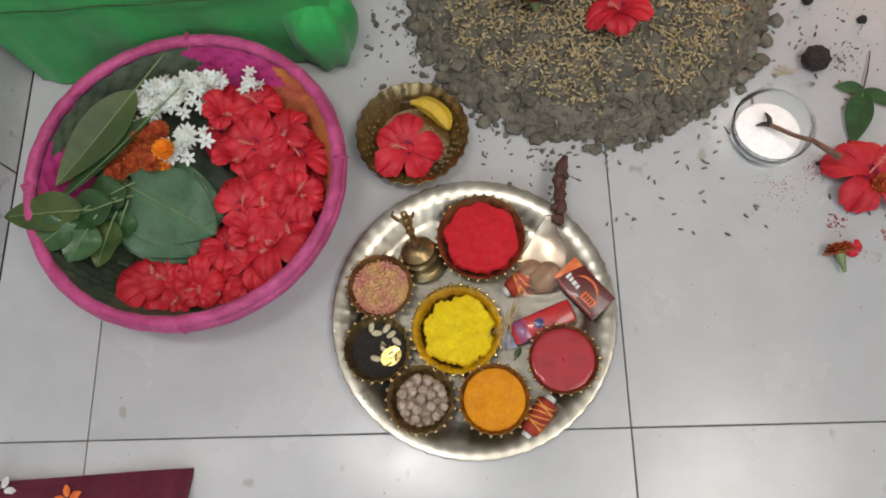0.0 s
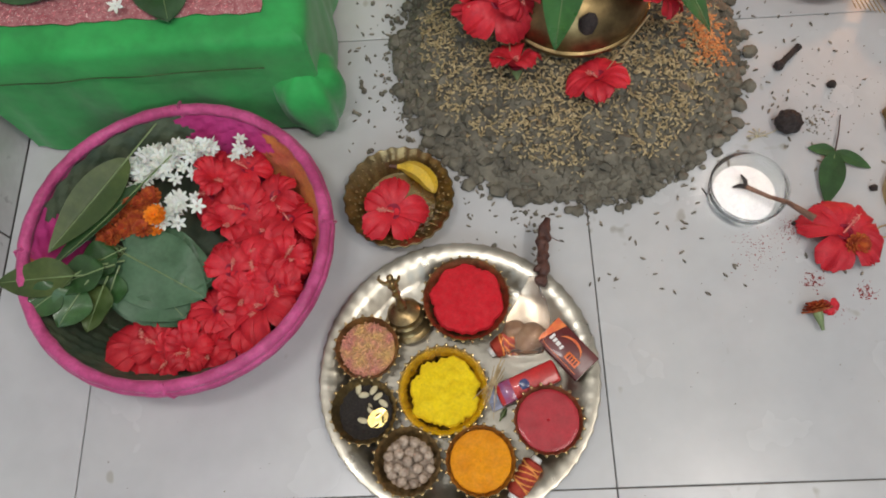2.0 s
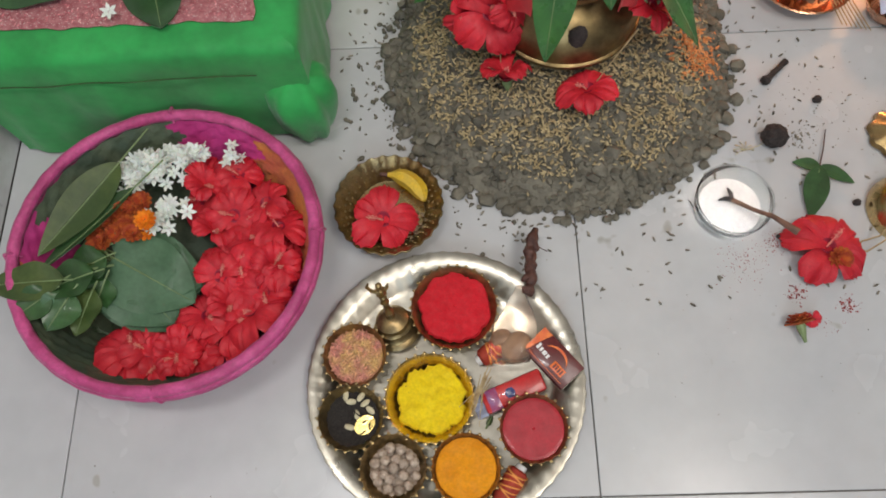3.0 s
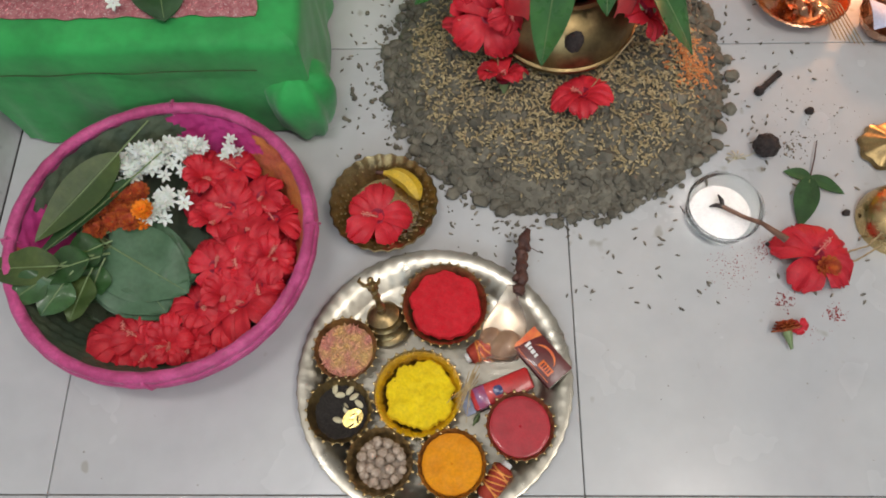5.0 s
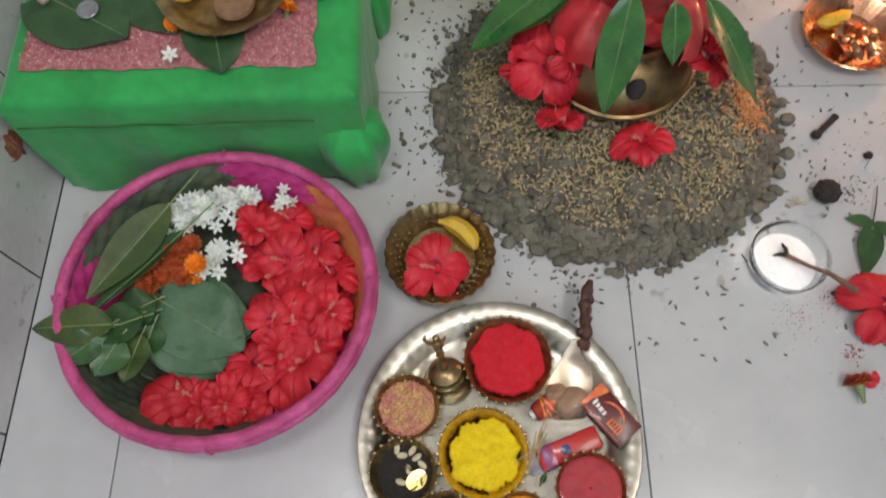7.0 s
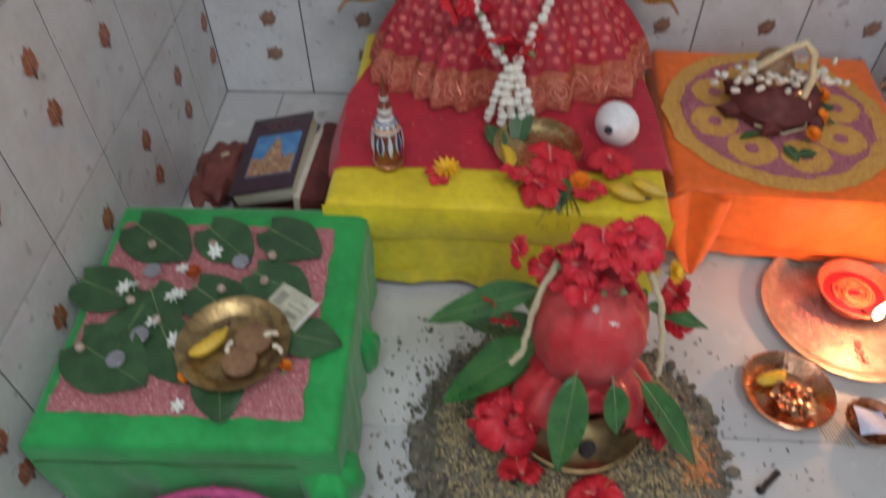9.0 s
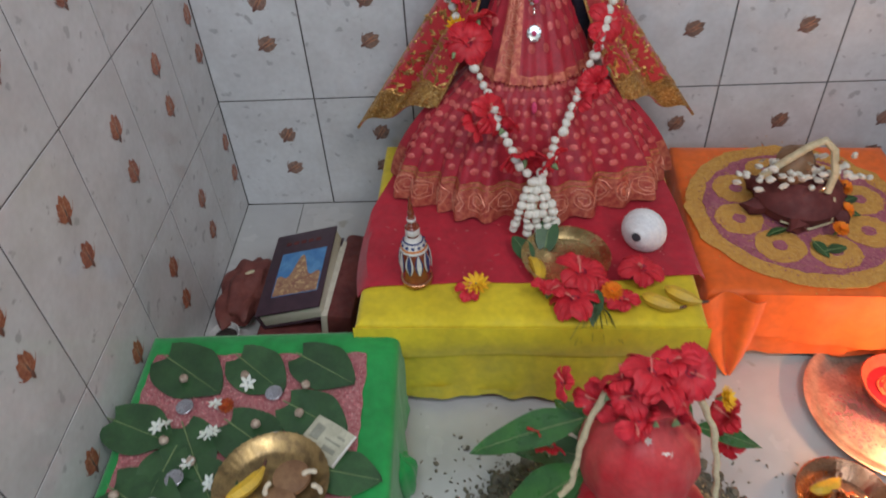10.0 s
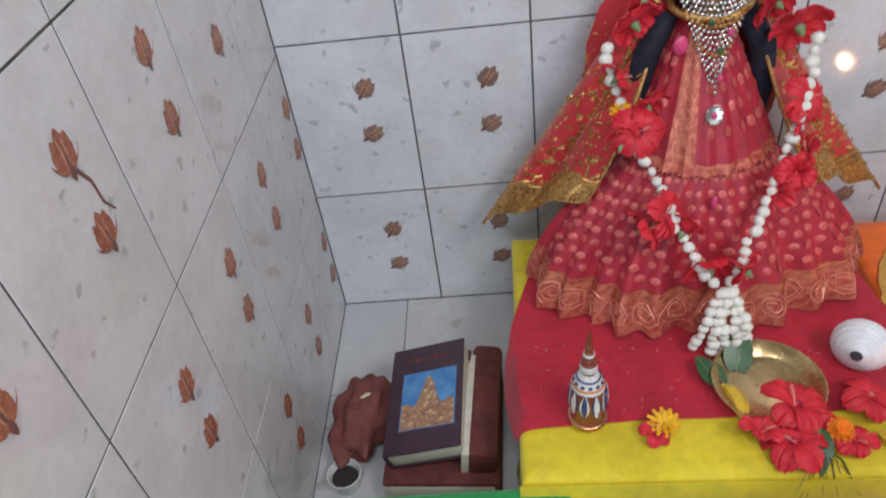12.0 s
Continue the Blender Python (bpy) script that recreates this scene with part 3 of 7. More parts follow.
def corner_tail(u, v):
    """The twisted corner of the cloth, gathered at the stool's edge and ending in a point on the floor."""
    half = 0.058 * (1 - v) ** 0.75 + 0.004
    x = -0.182 + 0.026 * v + (u - 0.5) * 2 * half
    fold = 0.011 * math.sin(3 * math.pi * u + 1.2 * v) * (1 - 0.6 * v)
    return (x, -0.222 - 0.030 * math.sin(math.pi * 0.5 * v) - fold, 0.160 - 0.154 * v + 0.010 * math.sin(math.pi * u) * (1 - v))


part("hanging_corner", G().sheet(corner_tail, 28, 18, 0.003), M_ORANGE, orange_stool)


def front_swag(u, v):
    x = -0.150 + 0.355 * u
    drop = 0.055 + 0.050 * math.sin(math.pi * min(1.0, u * 1.15) * 0.5) ** 0.6
    return (x, -0.2125 - 0.014 * math.sin(math.pi * 0.5 * v) - 0.003 * math.sin(23 * u) * v, 0.1655 - (drop + 0.012) * v)


part("front_swag", G().sheet(front_swag, 40, 10, 0.002), M_ORANGE, orange_stool)


def yellow_flap(u, v):
    return (-0.2745 + 0.549 * u, -0.2485 - 0.004 * math.sin(math.pi * v) - 0.002 * math.sin(13 * u) * v, 0.206 - (0.064 + 0.003 * math.sin(9 * u)) * v)


part("hanging_flap", G().sheet(yellow_flap, 60, 8, 0.002), M_YELLOW, yellow_stool)


def red_sheet(u, v):
    left = -0.292 - 0.012 * math.sin(math.pi * min(1.0, v * 2.2)) + 0.075 * max(0.0, v - 0.42) / 0.58
    x = left + (0.284 - left - 0.02 * v) * u
    y = -0.156 + 0.363 * v + 0.004 * math.sin(7 * u)
    drop = max(0.0, abs(x) - 0.274)
    return (x - math.copysign(drop * 0.3, x), y, 0.2155 - drop * 1.2 + 0.0015 * math.sin(23 * u + 9 * v))


red_cloth = solid("red_altar_cloth", G().sheet(red_sheet, 40, 24, 0.0018), M_REDCLOTH, "deep red cloth sheet laid over the yellow cloth", "cloth", pose(-0.113, 1.110, 0, 0, 0, 1.5))

# ---- the clothed idol: one plain figure ----
IX, IY, IZ = -0.098, 1.225, 0.216


def idol_mesh():
    g = G()
    # pleated skirt: rings of an oval that widen to the hem
    n, rows = 240, 26
    V, F, mi = [], [], []
    for k in range(rows + 1):
        q = k / rows
        z = 0.235 * (1 - q)
        rx = 0.080 + 0.168 * (1 - (1 - q) ** 1.75)
        ry = 0.055 + 0.070 * q ** 0.7
        for i in range(n):
            a = TAU * i / n
            pl = 0.0105 * q * math.sin(26 * a + 1.2 * math.sin(3 * a)) + 0.012 * q * math.sin(9 * a + 1)
            lift = 0.007 * q * q * (0.5 + 0.5 * math.sin(9 * a + 1))
            V.append(((rx + pl) * math.cos(a), (ry + pl) * math.sin(a) + 0.050 * (1 - q) ** 1.2, z + lift + 0.002))
    for k in range(rows):
        F += [[k * n + i, (k + 1) * n + i, (k + 1) * n + (i + 1) % n, k * n + (i + 1) % n] for i in range(n)]
    base = g.n
    g.add(V, F, 0)
    # the hem band is copper zari
    for j in range(len(F)):
        k = j // n
        if k >= rows - 7:
            g.m[j] = 1
    # woven blocks in rows round the pleats, flat in the cloth
    def lie(p, a, wx, wy, ring, up):
        p = Vector(p)
        side = (Vector(ring) - p).normalized()
        nrm = side.cross((Vector(up) - p).normalized()).normalized()
        if nrm.dot(Vector((math.cos(a), math.sin(a), 0.3))) < 0:
            nrm = -nrm
        fore = nrm.cross(side).normalized()
        m = Matrix((side, fore, nrm)).transposed().to_4x4()
        m.translation = p + nrm * 0.0004
        g.blob(wx, wy, 0.0009, m, 2, mi=6)

    for row, k in enumerate(range(3, rows - 8, 2)):
        for i in range(27):
            a = math.pi + math.pi * (i + 0.5 * (row % 2)) / 27
            j = int(a / TAU * n) % n
            wide = 0.0046 + 0.0056 * k / rows
            lie(V[k * n + j], a, wide * (0.85 + 0.3 * rng.random()), 0.0058, V[k * n + (j + 1) % n], V[(k - 1) * n + j])
    # paisley curls on the hem band
    for i in range(17):
        mid = int((0.5 + 0.5 * (i + 0.5) / 17) * n)
        P = []
        for t in np.linspace(0, 1, 22):
            w = 4.4 * math.pi * t
            ra = (1 - 0.75 * t)
            jj = mid + 3.6 * ra * math.cos(w + i)
            kk = rows - 3.4 + 2.3 * ra * math.sin(w + i)
            p = Vector(V[int(kk) * n + int(jj) % n]).lerp(Vector(V[(int(kk) + 1) * n + int(jj) % n]), kk - int(kk))
            a = TAU * jj / n
            P.append((p.x + 0.0012 * math.cos(a), p.y + 0.0014 * math.sin(a), p.z))
        g.tube(P, 0.0012, 5, 7)
    for k in (rows - 7, rows - 6):
        g.tube([(V[k * n + j][0] + 0.0006 * math.cos(TAU * j / n), V[k * n + j][1] + 0.0008 * math.sin(TAU * j / n), V[k * n + j][2]) for j in range(n // 2, n, 2)], 0.0008, 5, 2)
    # bodice that widens downwards into a pleated front
    n2, V2, F2 = 90, [], []
    for k in range(15):
        q = k / 14
        z = 0.405 - 0.185 * q
        rx, ry = 0.036 + 0.068 * q ** 1.1, 0.034 + 0.052 * q
        for i in range(n2):
            a = TAU * i / n2
            pl = 0.0035 * math.sin(22 * a) * q
            V2.append(((rx + pl) * math.cos(a), (ry + pl) * math.sin(a) + 0.096 - 0.044 * q, z - 0.010 * q * abs(math.cos(a)) ** 2 * -1))
    for k in range(14):
        F2 += [[k * n2 + i, (k + 1) * n2 + i, (k + 1) * n2 + (i + 1) % n2, k * n2 + (i + 1) % n2] for i in range(n2)]
    F2.append([14 * n2 + i for i in reversed(range(n2))])
    s = len(g.m)
    g.add(V2, F2, 0)
    for j in range(len(F2)):
        i = j % n2
        if j // n2 == 13 or (j < 14 * n2 and 58 <= i <= 63):
            g.m[s + j] = 1
    for row in range(5):
        for i in range(12):
            a = math.pi + math.pi * (i + 0.5 * (row % 2)) / 12
            j = int(a / TAU * n2) % n2
            if 56 <= j <= 65:
                continue
            k = 2 + 2 * row
            lie(V2[k * n2 + j], a, 0.0044 + 0.0007 * row, 0.0082, V2[k * n2 + (j + 1) % n2], V2[(k - 1) * n2 + j])
    for i in range(7):
        P = []
        for t in np.linspace(0, 1, 18):
            w = 3.6 * math.pi * t
            ra = 1 - 0.7 * t
            j, k = 61 + 2.2 * ra * math.cos(w), 2 + 1.6 * i + 0.9 * ra * math.sin(w)
            p = Vector(V2[int(k) * n2 + int(j)]).lerp(Vector(V2[(int(k) + 1) * n2 + int(j)]), k - int(k))
            P.append((p.x, p.y - 0.0012, p.z))
        g.tube(P, 0.0009, 5, 7)
    # beaded gilt edge of the bodice
    ring = V2[14 * n2:15 * n2]
    for i in range(45, 91):
        p = ring[i % n2]
        a = TAU * i / n2
        g.blob(0.0026, 0.0022, 0.0026, pose(p[0] + 0.001 * math.cos(a), p[1] + 0.002 * math.sin(a), p[2] - 0.001 + 0.001 * math.sin(i * 1.4)), 1, mi=1)
    # dark hair and sleeves beside the bodice, neck and plain head
    for sx in (-1, 1):
        g.tube([(sx * 0.050, 0.085, 0.41), (sx * 0.078, 0.070, 0.36), (sx * 0.088, 0.078, 0.30), (sx * 0.086, 0.088, 0.225)], [0.015, 0.018, 0.018, 0.017], 14, 3)
    g.lathe([(0.03, 0.44), (0.026, 0.47), (0.03, 0.49), (0.05, 0.51), (0.062, 0.55), (0.058, 0.60), (0.03, 0.635), (0.005, 0.64)], 32, pose(0, 0.096, -0.050), 4)
    g.blob(0.085, 0.06, 0.10, pose(0, 0.130, 0.50), 3, 0.08, 3, 3)
    # veil that falls from the crown over both shoulders
    for sx in (-1, 1):
        def veil(u, v, sx=sx):
            spread = 0.055 + 0.255 * v ** 1.15
            x = sx * (0.058 + (spread - 0.055) * (0.42 + 0.58 * (1 - u)) + 0.012 * (1 - u))
            y = 0.118 - 0.105 * u * (0.35 + 0.65 * v) + 0.010 * math.sin(9 * u + 4 * v)
            z = 0.435 - 0.375 * v ** 1.1 + 0.11 * u * v ** 2 + 0.012 * math.sin(11 * u)
            return (x, y, z)
        s = len(g.m)
        g.sheet(veil, 22, 30, 0.002, 5)
        for j in range(22 * 30 * 2):
            if (j // 2) % 30 >= 25:
                g.m[s + j] = 2
        for u in (0.0, 1.0):
            g.tube([(p[0], p[1] - 0.0025, p[2]) for p in (veil(u, q) for q in np.linspace(0.05, 1, 26))], 0.0026, 6, 2)
        g.tube([(p[0], p[1] - 0.003, p[2]) for p in (veil(q, 0.845) for q in np.linspace(0, 1, 22))], 0.0022, 6, 2)
        for k in range(70):
            p = veil(rng.random(), 0.87 + 0.12 * rng.random())
            g.blob(0.0034, 0.0012, 0.0034, pose(p[0], p[1] - 0.0025, p[2], 0, 90 * rng.random(), 0), 1, mi=2)
        for k in range(240):
            u, v = rng.random(), 0.86 * rng.random() ** 0.7
            p = veil(u, v)
            g.blob(0.0040 + 0.012 * rng.random() ** 2, 0.0010, 0.0028, pose(p[0], p[1] - 0.0025, p[2], 20 * rng.normal(), 40 * sx + 50 * rng.normal(), 15 * rng.normal()), 1, mi=2)
    # back of the veil
    g.blob(0.150, 0.030, 0.235, pose(0, 0.150, 0.275), 3, 0.1, 2, 5)
    return g


idol = solid("idol", idol_mesh(), [M_SARI, M_ZARI, M_GOLD, M_BLACK, M_OLDBRASS, M_VEIL, M_ZDROP, M_ZCURL], "idol dressed in pleated red brocade sari and gold-edged veil", "statue", pose(IX, IY, IZ, 0, 0, 1.0))

# ---- clay heap with the water pot ----
HX, HY, HR = -0.004, 0.562, 0.229


def heap_height(x, y):
    r = math.hypot(x - HX, y - HY) / HR
    return 0.055 * max(0.0, 1 - r ** 3.0) + 0.006 * noise.noise(Vector((x * 30, y * 30, 0)))


def in_heap(k):
    """Even scatter over the heap."""
    for _ in range(k):
        r, a = HR * math.sqrt(rng.random()), TAU * rng.random()
        r *= 1 + 0.045 * noise.noise(Vector((math.cos(a) * 2, math.sin(a) * 2, 3)))
        yield HX + r * math.cos(a), HY + r * math.sin(a), r / HR


hg = G()


def mound(u, v):
    a, r = TAU * u, HR * 0.97 * v
    x, y = HX + r * math.cos(a), HY + r * math.sin(a)
    return (x, y, heap_height(x, y) * 0.97 + 0.001)


hg.sheet(mound, 90, 24, 0.002)
for x, y, q in in_heap(4200):
    s = 0.0022 + 0.0036 * rng.random() ** 1.4 + (0.0040 * rng.random() ** 2 if q > 0.6 else 0)
    if rng.random() < 0.03:
        s *= 1.5
    z = max(s * 0.55, heap_height(x, y) + s * 0.25)
    hg.blob(s, s * (0.75 + 0.4 * rng.random()), s * 0.75, pose(x, y, z, rng.random() * 50, rng.random() * 50, rng.random() * 360), 1, 0.45, 1.3, 0, rng.random() * 90)
for k in range(420):
    a = TAU * rng.random()
    r = HR * (0.95 + 0.10 * rng.random() ** 1.5)
    s = 0.0030 + 0.0075 * rng.random() ** 2
    hg.blob(s, s * 0.85, s * 0.8, pose(HX + r * math.cos(a), HY + r * math.sin(a), s * 0.6, rng.random() * 40, 0, rng.random() * 360), 2, 0.4, 1.3, 0, rng.random() * 90)
clay_heap = solid("clay_heap", hg, M_CLAY, "round bed of crumbled grey clay clods on the floor", "soil", kind="stuff", sharp=42)

GRAINV, GRAINF = ico(1)
GRAINV = GRAINV * (0.0034, 0.00125, 0.0011)


def grains(g, places, s=1.0, tilt=25):
    for x, y, z in places:
        m = spin(x, y, z, rng.random() * 360, (rng.random() - 0.5) * tilt, (rng.random() - 0.5) * tilt, s * (0.8 + 0.4 * rng.random()))
        g.add(GRAINV, GRAINF, 0, m)
    return g


def patchy(k):
    for x, y, q in in_heap(k):
        d = noise.noise(Vector((x * 14, y * 14, 8))) + 0.45 * noise.noise(Vector((x * 45, y * 45, 2)))
        if q < 0.93 and 0.7 * d + 0.40 * (q < 0.82) + 0.25 * rng.normal() > 0.16 + 0.35 * (q > 0.86):
            yield x, y, heap_height(x, y) + 0.0052 + 0.0035 * rng.random()


barley = solid("barley_grains", grains(G(), patchy(12500)), M_BARLEY, "golden barley grains scattered over the clay bed", "grain", kind="stuff")


def saffron_patch(k):
    for _ in range(k):
        x, y = 0.172 + 0.017 * rng.normal(), 0.545 + 0.022 * rng.normal()
        if math.hypot(x - HX, y - HY) < HR * 0.95:
            yield x, y, heap_height(x, y) + 0.0066 + 0.003 * rng.random()


solid("saffron_grains", grains(G(), saffron_patch(330)), M_ORGRAIN, "orange-dyed rice grains spilled on the clay bed", "grain", kind="stuff")


def strewn(k):
    for _ in range(k):
        if rng.random() < 0.62:
            a, r = TAU * rng.random(), HR * (1.05 + 0.45 * rng.random() ** 1.8)
            x, y = HX + r * math.cos(a), HY + r * math.sin(a)
        else:
            x, y = -0.30 + 0.68 * rng.random(), 0.20 + 0.62 * rng.random()
        if x > -0.30 and not (y > 0.72 and abs(x) < 0.1) and math.hypot(x - HX, y - HY) > HR * 1.03 and math.hypot(x + 0.231, y - 0.346) > 0.075 and math.hypot(x + 0.166, y - 0.127) > 0.165 and math.hypot(x - 0.188, y - 0.330) > 0.052:
            yield x, y, 0.0016


husks = solid("strewn_husks", grains(G(), strewn(420), 1.15, 10), M_HUSK, "dark husks and seeds strewn on the pale floor tiles", "crumbs", kind="stuff")
crumb = G()
for k in range(230):
    a, r = radians(118 + 140 * rng.random()), HR * (1.05 + 0.42 * rng.random() ** 2)
    x, y = HX + r * math.cos(a), HY + r * math.sin(a)
    if x > -0.295 and math.hypot(x + 0.231, y - 0.346) > 0.078:
        w = 0.0014 + 0.0042 * rng.random() ** 3
        crumb.blob(w, w * 0.8, w * 0.6, pose(x, y, w * 0.5, 0, 0, rng.random() * 360), 1, 0.4, 1.5, 0, rng.random() * 60)
solid("clay_crumbs", crumb, M_CLAY, "small grey clay crumbs fallen beside the clay bed", "soil", kind="stuff", sharp=42)
PX, PY = -0.003, 0.590
pot = thing("kalash_pot", "round brass water pot standing in the clay bed", "pot", pose(PX, PY, 0.044))
part("pot_body", G().lathe([(0.045, 0.0), (0.070, 0.006), (0.088, 0.026), (0.094, 0.048), (0.088, 0.070), (0.068, 0.090), (0.050, 0.100), (0.050, 0.108), (0.064, 0.118), (0.067, 0.122), (0.062, 0.123), (0.046, 0.110), (0.040, 0.095), (0.06, 0.06)], 64), M_POT, pot)
part("belly_band", G().lathe([(0.0925, 0.038), (0.0965, 0.041), (0.0965, 0.044), (0.0925, 0.047)], 64), M_POT, pot)
part("dark_disc", G().blob(0.012, 0.006, 0.014, pose(0.006, -0.080, 0.082, -25), 2, 0.2, 2), M_DARK, pot, "dark round stuck-on lump")

coconut = thing("wrapped_coconut", "coconut wrapped in dark red net cloth on the pot", "coconut", pose(-0.005, 0.612, 0.197) @ Matrix.Diagonal((0.93, 0.93, 0.96, 1)))


def wrapped(n=72, rows=30):
    V, F = [], []
    prof = [(0.050, -0.004), (0.062, 0.010), (0.071, 0.03), (0.077, 0.055), (0.078, 0.080), (0.073, 0.105), (0.062, 0.128), (0.046, 0.147), (0.032, 0.160), (0.028, 0.172), (0.036, 0.186), (0.044, 0.198), (0.030, 0.204), (0.004, 0.206)]
    for r, z in prof:
        for i in range(n):
            a = TAU * i / n
            rr = r * (1 + 0.025 * math.sin(13 * a + 20 * z) + 0.05 * noise.noise(Vector((math.cos(a) * 1.5, math.sin(a) * 1.5, z * 20))))
            V.append((rr * math.cos(a), rr * math.sin(a), z))
    for k in range(len(prof) - 1):
        F += [[k * n + i, k * n + (i + 1) % n, (k + 1) * n + (i + 1) % n, (k + 1) * n + i] for i in range(n)]
    F += [[(len(prof) - 1) * n + i for i in range(n)], list(reversed(range(n)))]
    return G().add(V, F)


part("net_cloth", wrapped(), M_TULLE, coconut)
for a0, a1, ln in ((-182, -122, 0.072), (-58, 2, 0.072)):
    def drape(u, v, a0=a0, a1=a1, ln=ln):
        a = radians(a0 + (a1 - a0) * v)
        r = 0.058 + 0.042 * math.sin(min(1.0, u * 1.3) * math.pi / 2) + 0.004 * math.sin(16 * v + 3 * u)
        return (r * math.cos(a), r * math.sin(a) - 0.016 * u, 0.014 - ln * u ** 1.15 * (0.75 + 0.25 * math.sin(math.pi * v)) + 0.003 * math.sin(11 * v))
    part("cloth_drape", G().sheet(drape, 14, 16, 0.0012), M_TULLE, coconut)
part("cloth_wad", G().blob(0.080, 0.074, 0.030, pose(0, -0.006, -0.030), 4, 0.22, 2.6), M_TULLE, coconut, "crumpled red net cloth packed over the pot mouth")
part("cloth_skirt", G().lathe([(0.058, 0.014), (0.062, -0.002), (0.064, -0.020), (0.060, -0.036), (0.048, -0.046)], 56, None, 0, 0.09, 7, 1), M_TULLE, coconut)

# ---- flowers and leaves, each built once ----
def petal_sheet(length, width, cup, droop, ruffle, seed):
    def fn(u, v):
        s = v * 2 - 1
        w = width * (0.16 + 0.84 * math.sin(min(1.0, u * 1.12) * math.pi / 2) ** 1.2) * (1 if u < 0.85 else math.sqrt(max(0.05, 1 - ((u - 0.85) / 0.2) ** 2)))
        wob = ruffle * u * u * (math.sin(9 * s + seed) + 0.7 * math.sin(17 * s + seed * 2.1))
        r = length * u * (1 - 0.14 * s * s + 0.035 * math.sin(14 * s + seed) * u)
        return (r, s * w / 2, cup * length * math.sin(u * 2.2) * 0.8 - droop * length * u ** 3 + wob + 0.10 * width * s * s * u)
    return G().sheet(fn, 9, 12, 0.0007)


def hibiscus(label, M, r=0.048, cup=0.45, droop=0.35, seed=0.0, spread=360.0, group="hibiscus flowers"):
    """A five-petalled flower that faces up, with throat, stamen column and stalk cup."""
    t = thing("hibiscus_flower", label, "flower", M, group)
    for k in range(5):
        a = spread * k / 5 + 8 * math.sin(seed + k * 2)
        part("petal", petal_sheet(r * (1 + 0.08 * math.sin(seed + 3 * k)), r * 0.92, cup, droop + 0.12 * math.sin(seed * 2 + k), r * 0.050, seed + k * 1.7), M_HIB, t, M=pose(0, 0, 0.0015 * (k % 3), 6 * math.sin(seed + k), 0, a))
    part("throat", G().lathe([(0.002, 0.0), (0.006, 0.002), (0.010, 0.007), (0.0085, 0.007), (0.004, 0.003)], 16), M_HIBC, t)
    d = (0.6 * math.cos(seed), 0.6 * math.sin(seed))
    P = [(d[0] * 0.030 * q, d[1] * 0.030 * q, 0.004 + 0.028 * q - 0.008 * q * q) for q in (0, 0.25, 0.5, 0.75, 1.0)]
    g = G().tube(P, [0.0014, 0.0012, 0.0011, 0.0010, 0.0007], 6)
    for k in range(22):
        q = 0.45 + 0.55 * k / 22
        a = k * 2.4
        x, y, z = (d[0] * 0.030 * q, d[1] * 0.030 * q, 0.004 + 0.028 * q - 0.008 * q * q)
        g.blob(0.0009, 0.0009, 0.0009, pose(x + 0.0026 * math.cos(a), y + 0.0026 * math.sin(a), z + 0.0015 * math.sin(2 * a)), 1)
    part("stamen", g, M_STAMEN, t)
    part("calyx", G().lathe([(0.0015, -0.012), (0.003, -0.009), (0.006, -0.003), (0.007, 0.002), (0.005, 0.001)], 12), M_VEIN, t)
    return t


LAB_H = "fresh red hibiscus flower with ruffled petals"
HIBS = [hibiscus(LAB_H, pose(0.293, 0.276, 0.013, 0, 0, 20), 0.050, 0.30, 0.40, 0.5)]
HIBS.append(hibiscus(LAB_H, pose(-0.238, 0.324, 0.030, 8, -6, 80), 0.041, 0.35, 0.25, 1.9))
HIBS.append(hibiscus(LAB_H, pose(0.017, 0.470, 0.070, -18, 8, 50), 0.039, 0.35, 0.30, 3.1))
HIBS.append(hibiscus(LAB_H, pose(-0.080, 0.484, 0.078, -34, 6, 15), 0.034, 0.75, 0.10, 4.4))


def red_flower(k, x, y, z, rz=0, rx=0, ry=0, s=1.0, label=""):
    o = copy_thing(HIBS[k % 4], pose(x, y, z, rx, ry, rz))
    o.scale = (s, s, s)
    return tagged(o, label)


def leaf_sheet(length, width, curl=0.1, fold=0.2, tip=1.6, wave=0.0, heart=0.0, nu=18, nv=8):
    """A leaf along +x from its stalk, with a folded midrib."""
    def fn(u, v):
        s = v * 2 - 1
        if heart:
            w = width * (math.sin(math.pi * min(1, u * 0.94 + 0.06)) ** 0.62) * (1.05 - 0.45 * u)
            x = length * u - heart * length * abs(s) ** 1.5 * max(0.0, 1 - u * 2.4)
        else:
            w, x = width * math.sin(math.pi * u ** 0.85) ** 0.8 * (1 - 0.25 * u ** tip), length * u
        z = -curl * length * u * u + fold * w * abs(s) * 0.5 + wave * width * math.sin(11 * u + 2 * s) * abs(s)
        return (x, s * w / 2, z)
    return G().sheet(fn, nu, nv, 0.0007)


def leaf(name, label, M, length, width, m, category="leaf", group="", stalk=0.02, **kw):
    t = thing(name, label, category, M, group)
    blade = part("blade", leaf_sheet(length, width, **kw), m, t)
    c = kw.get("curl", 0.1)
    P = [(-stalk, 0, 0.0)] + [(length * u, 0, -c * length * u * u + 0.0006) for u in (0, 0.2, 0.4, 0.6, 0.8, 0.95)]
    part("midrib", G().tube(P, [0.0011, 0.0011, 0.0009, 0.0008, 0.0006, 0.0005, 0.0003], 6), M_VEIN, blade, "pale midrib and stalk")
    return t


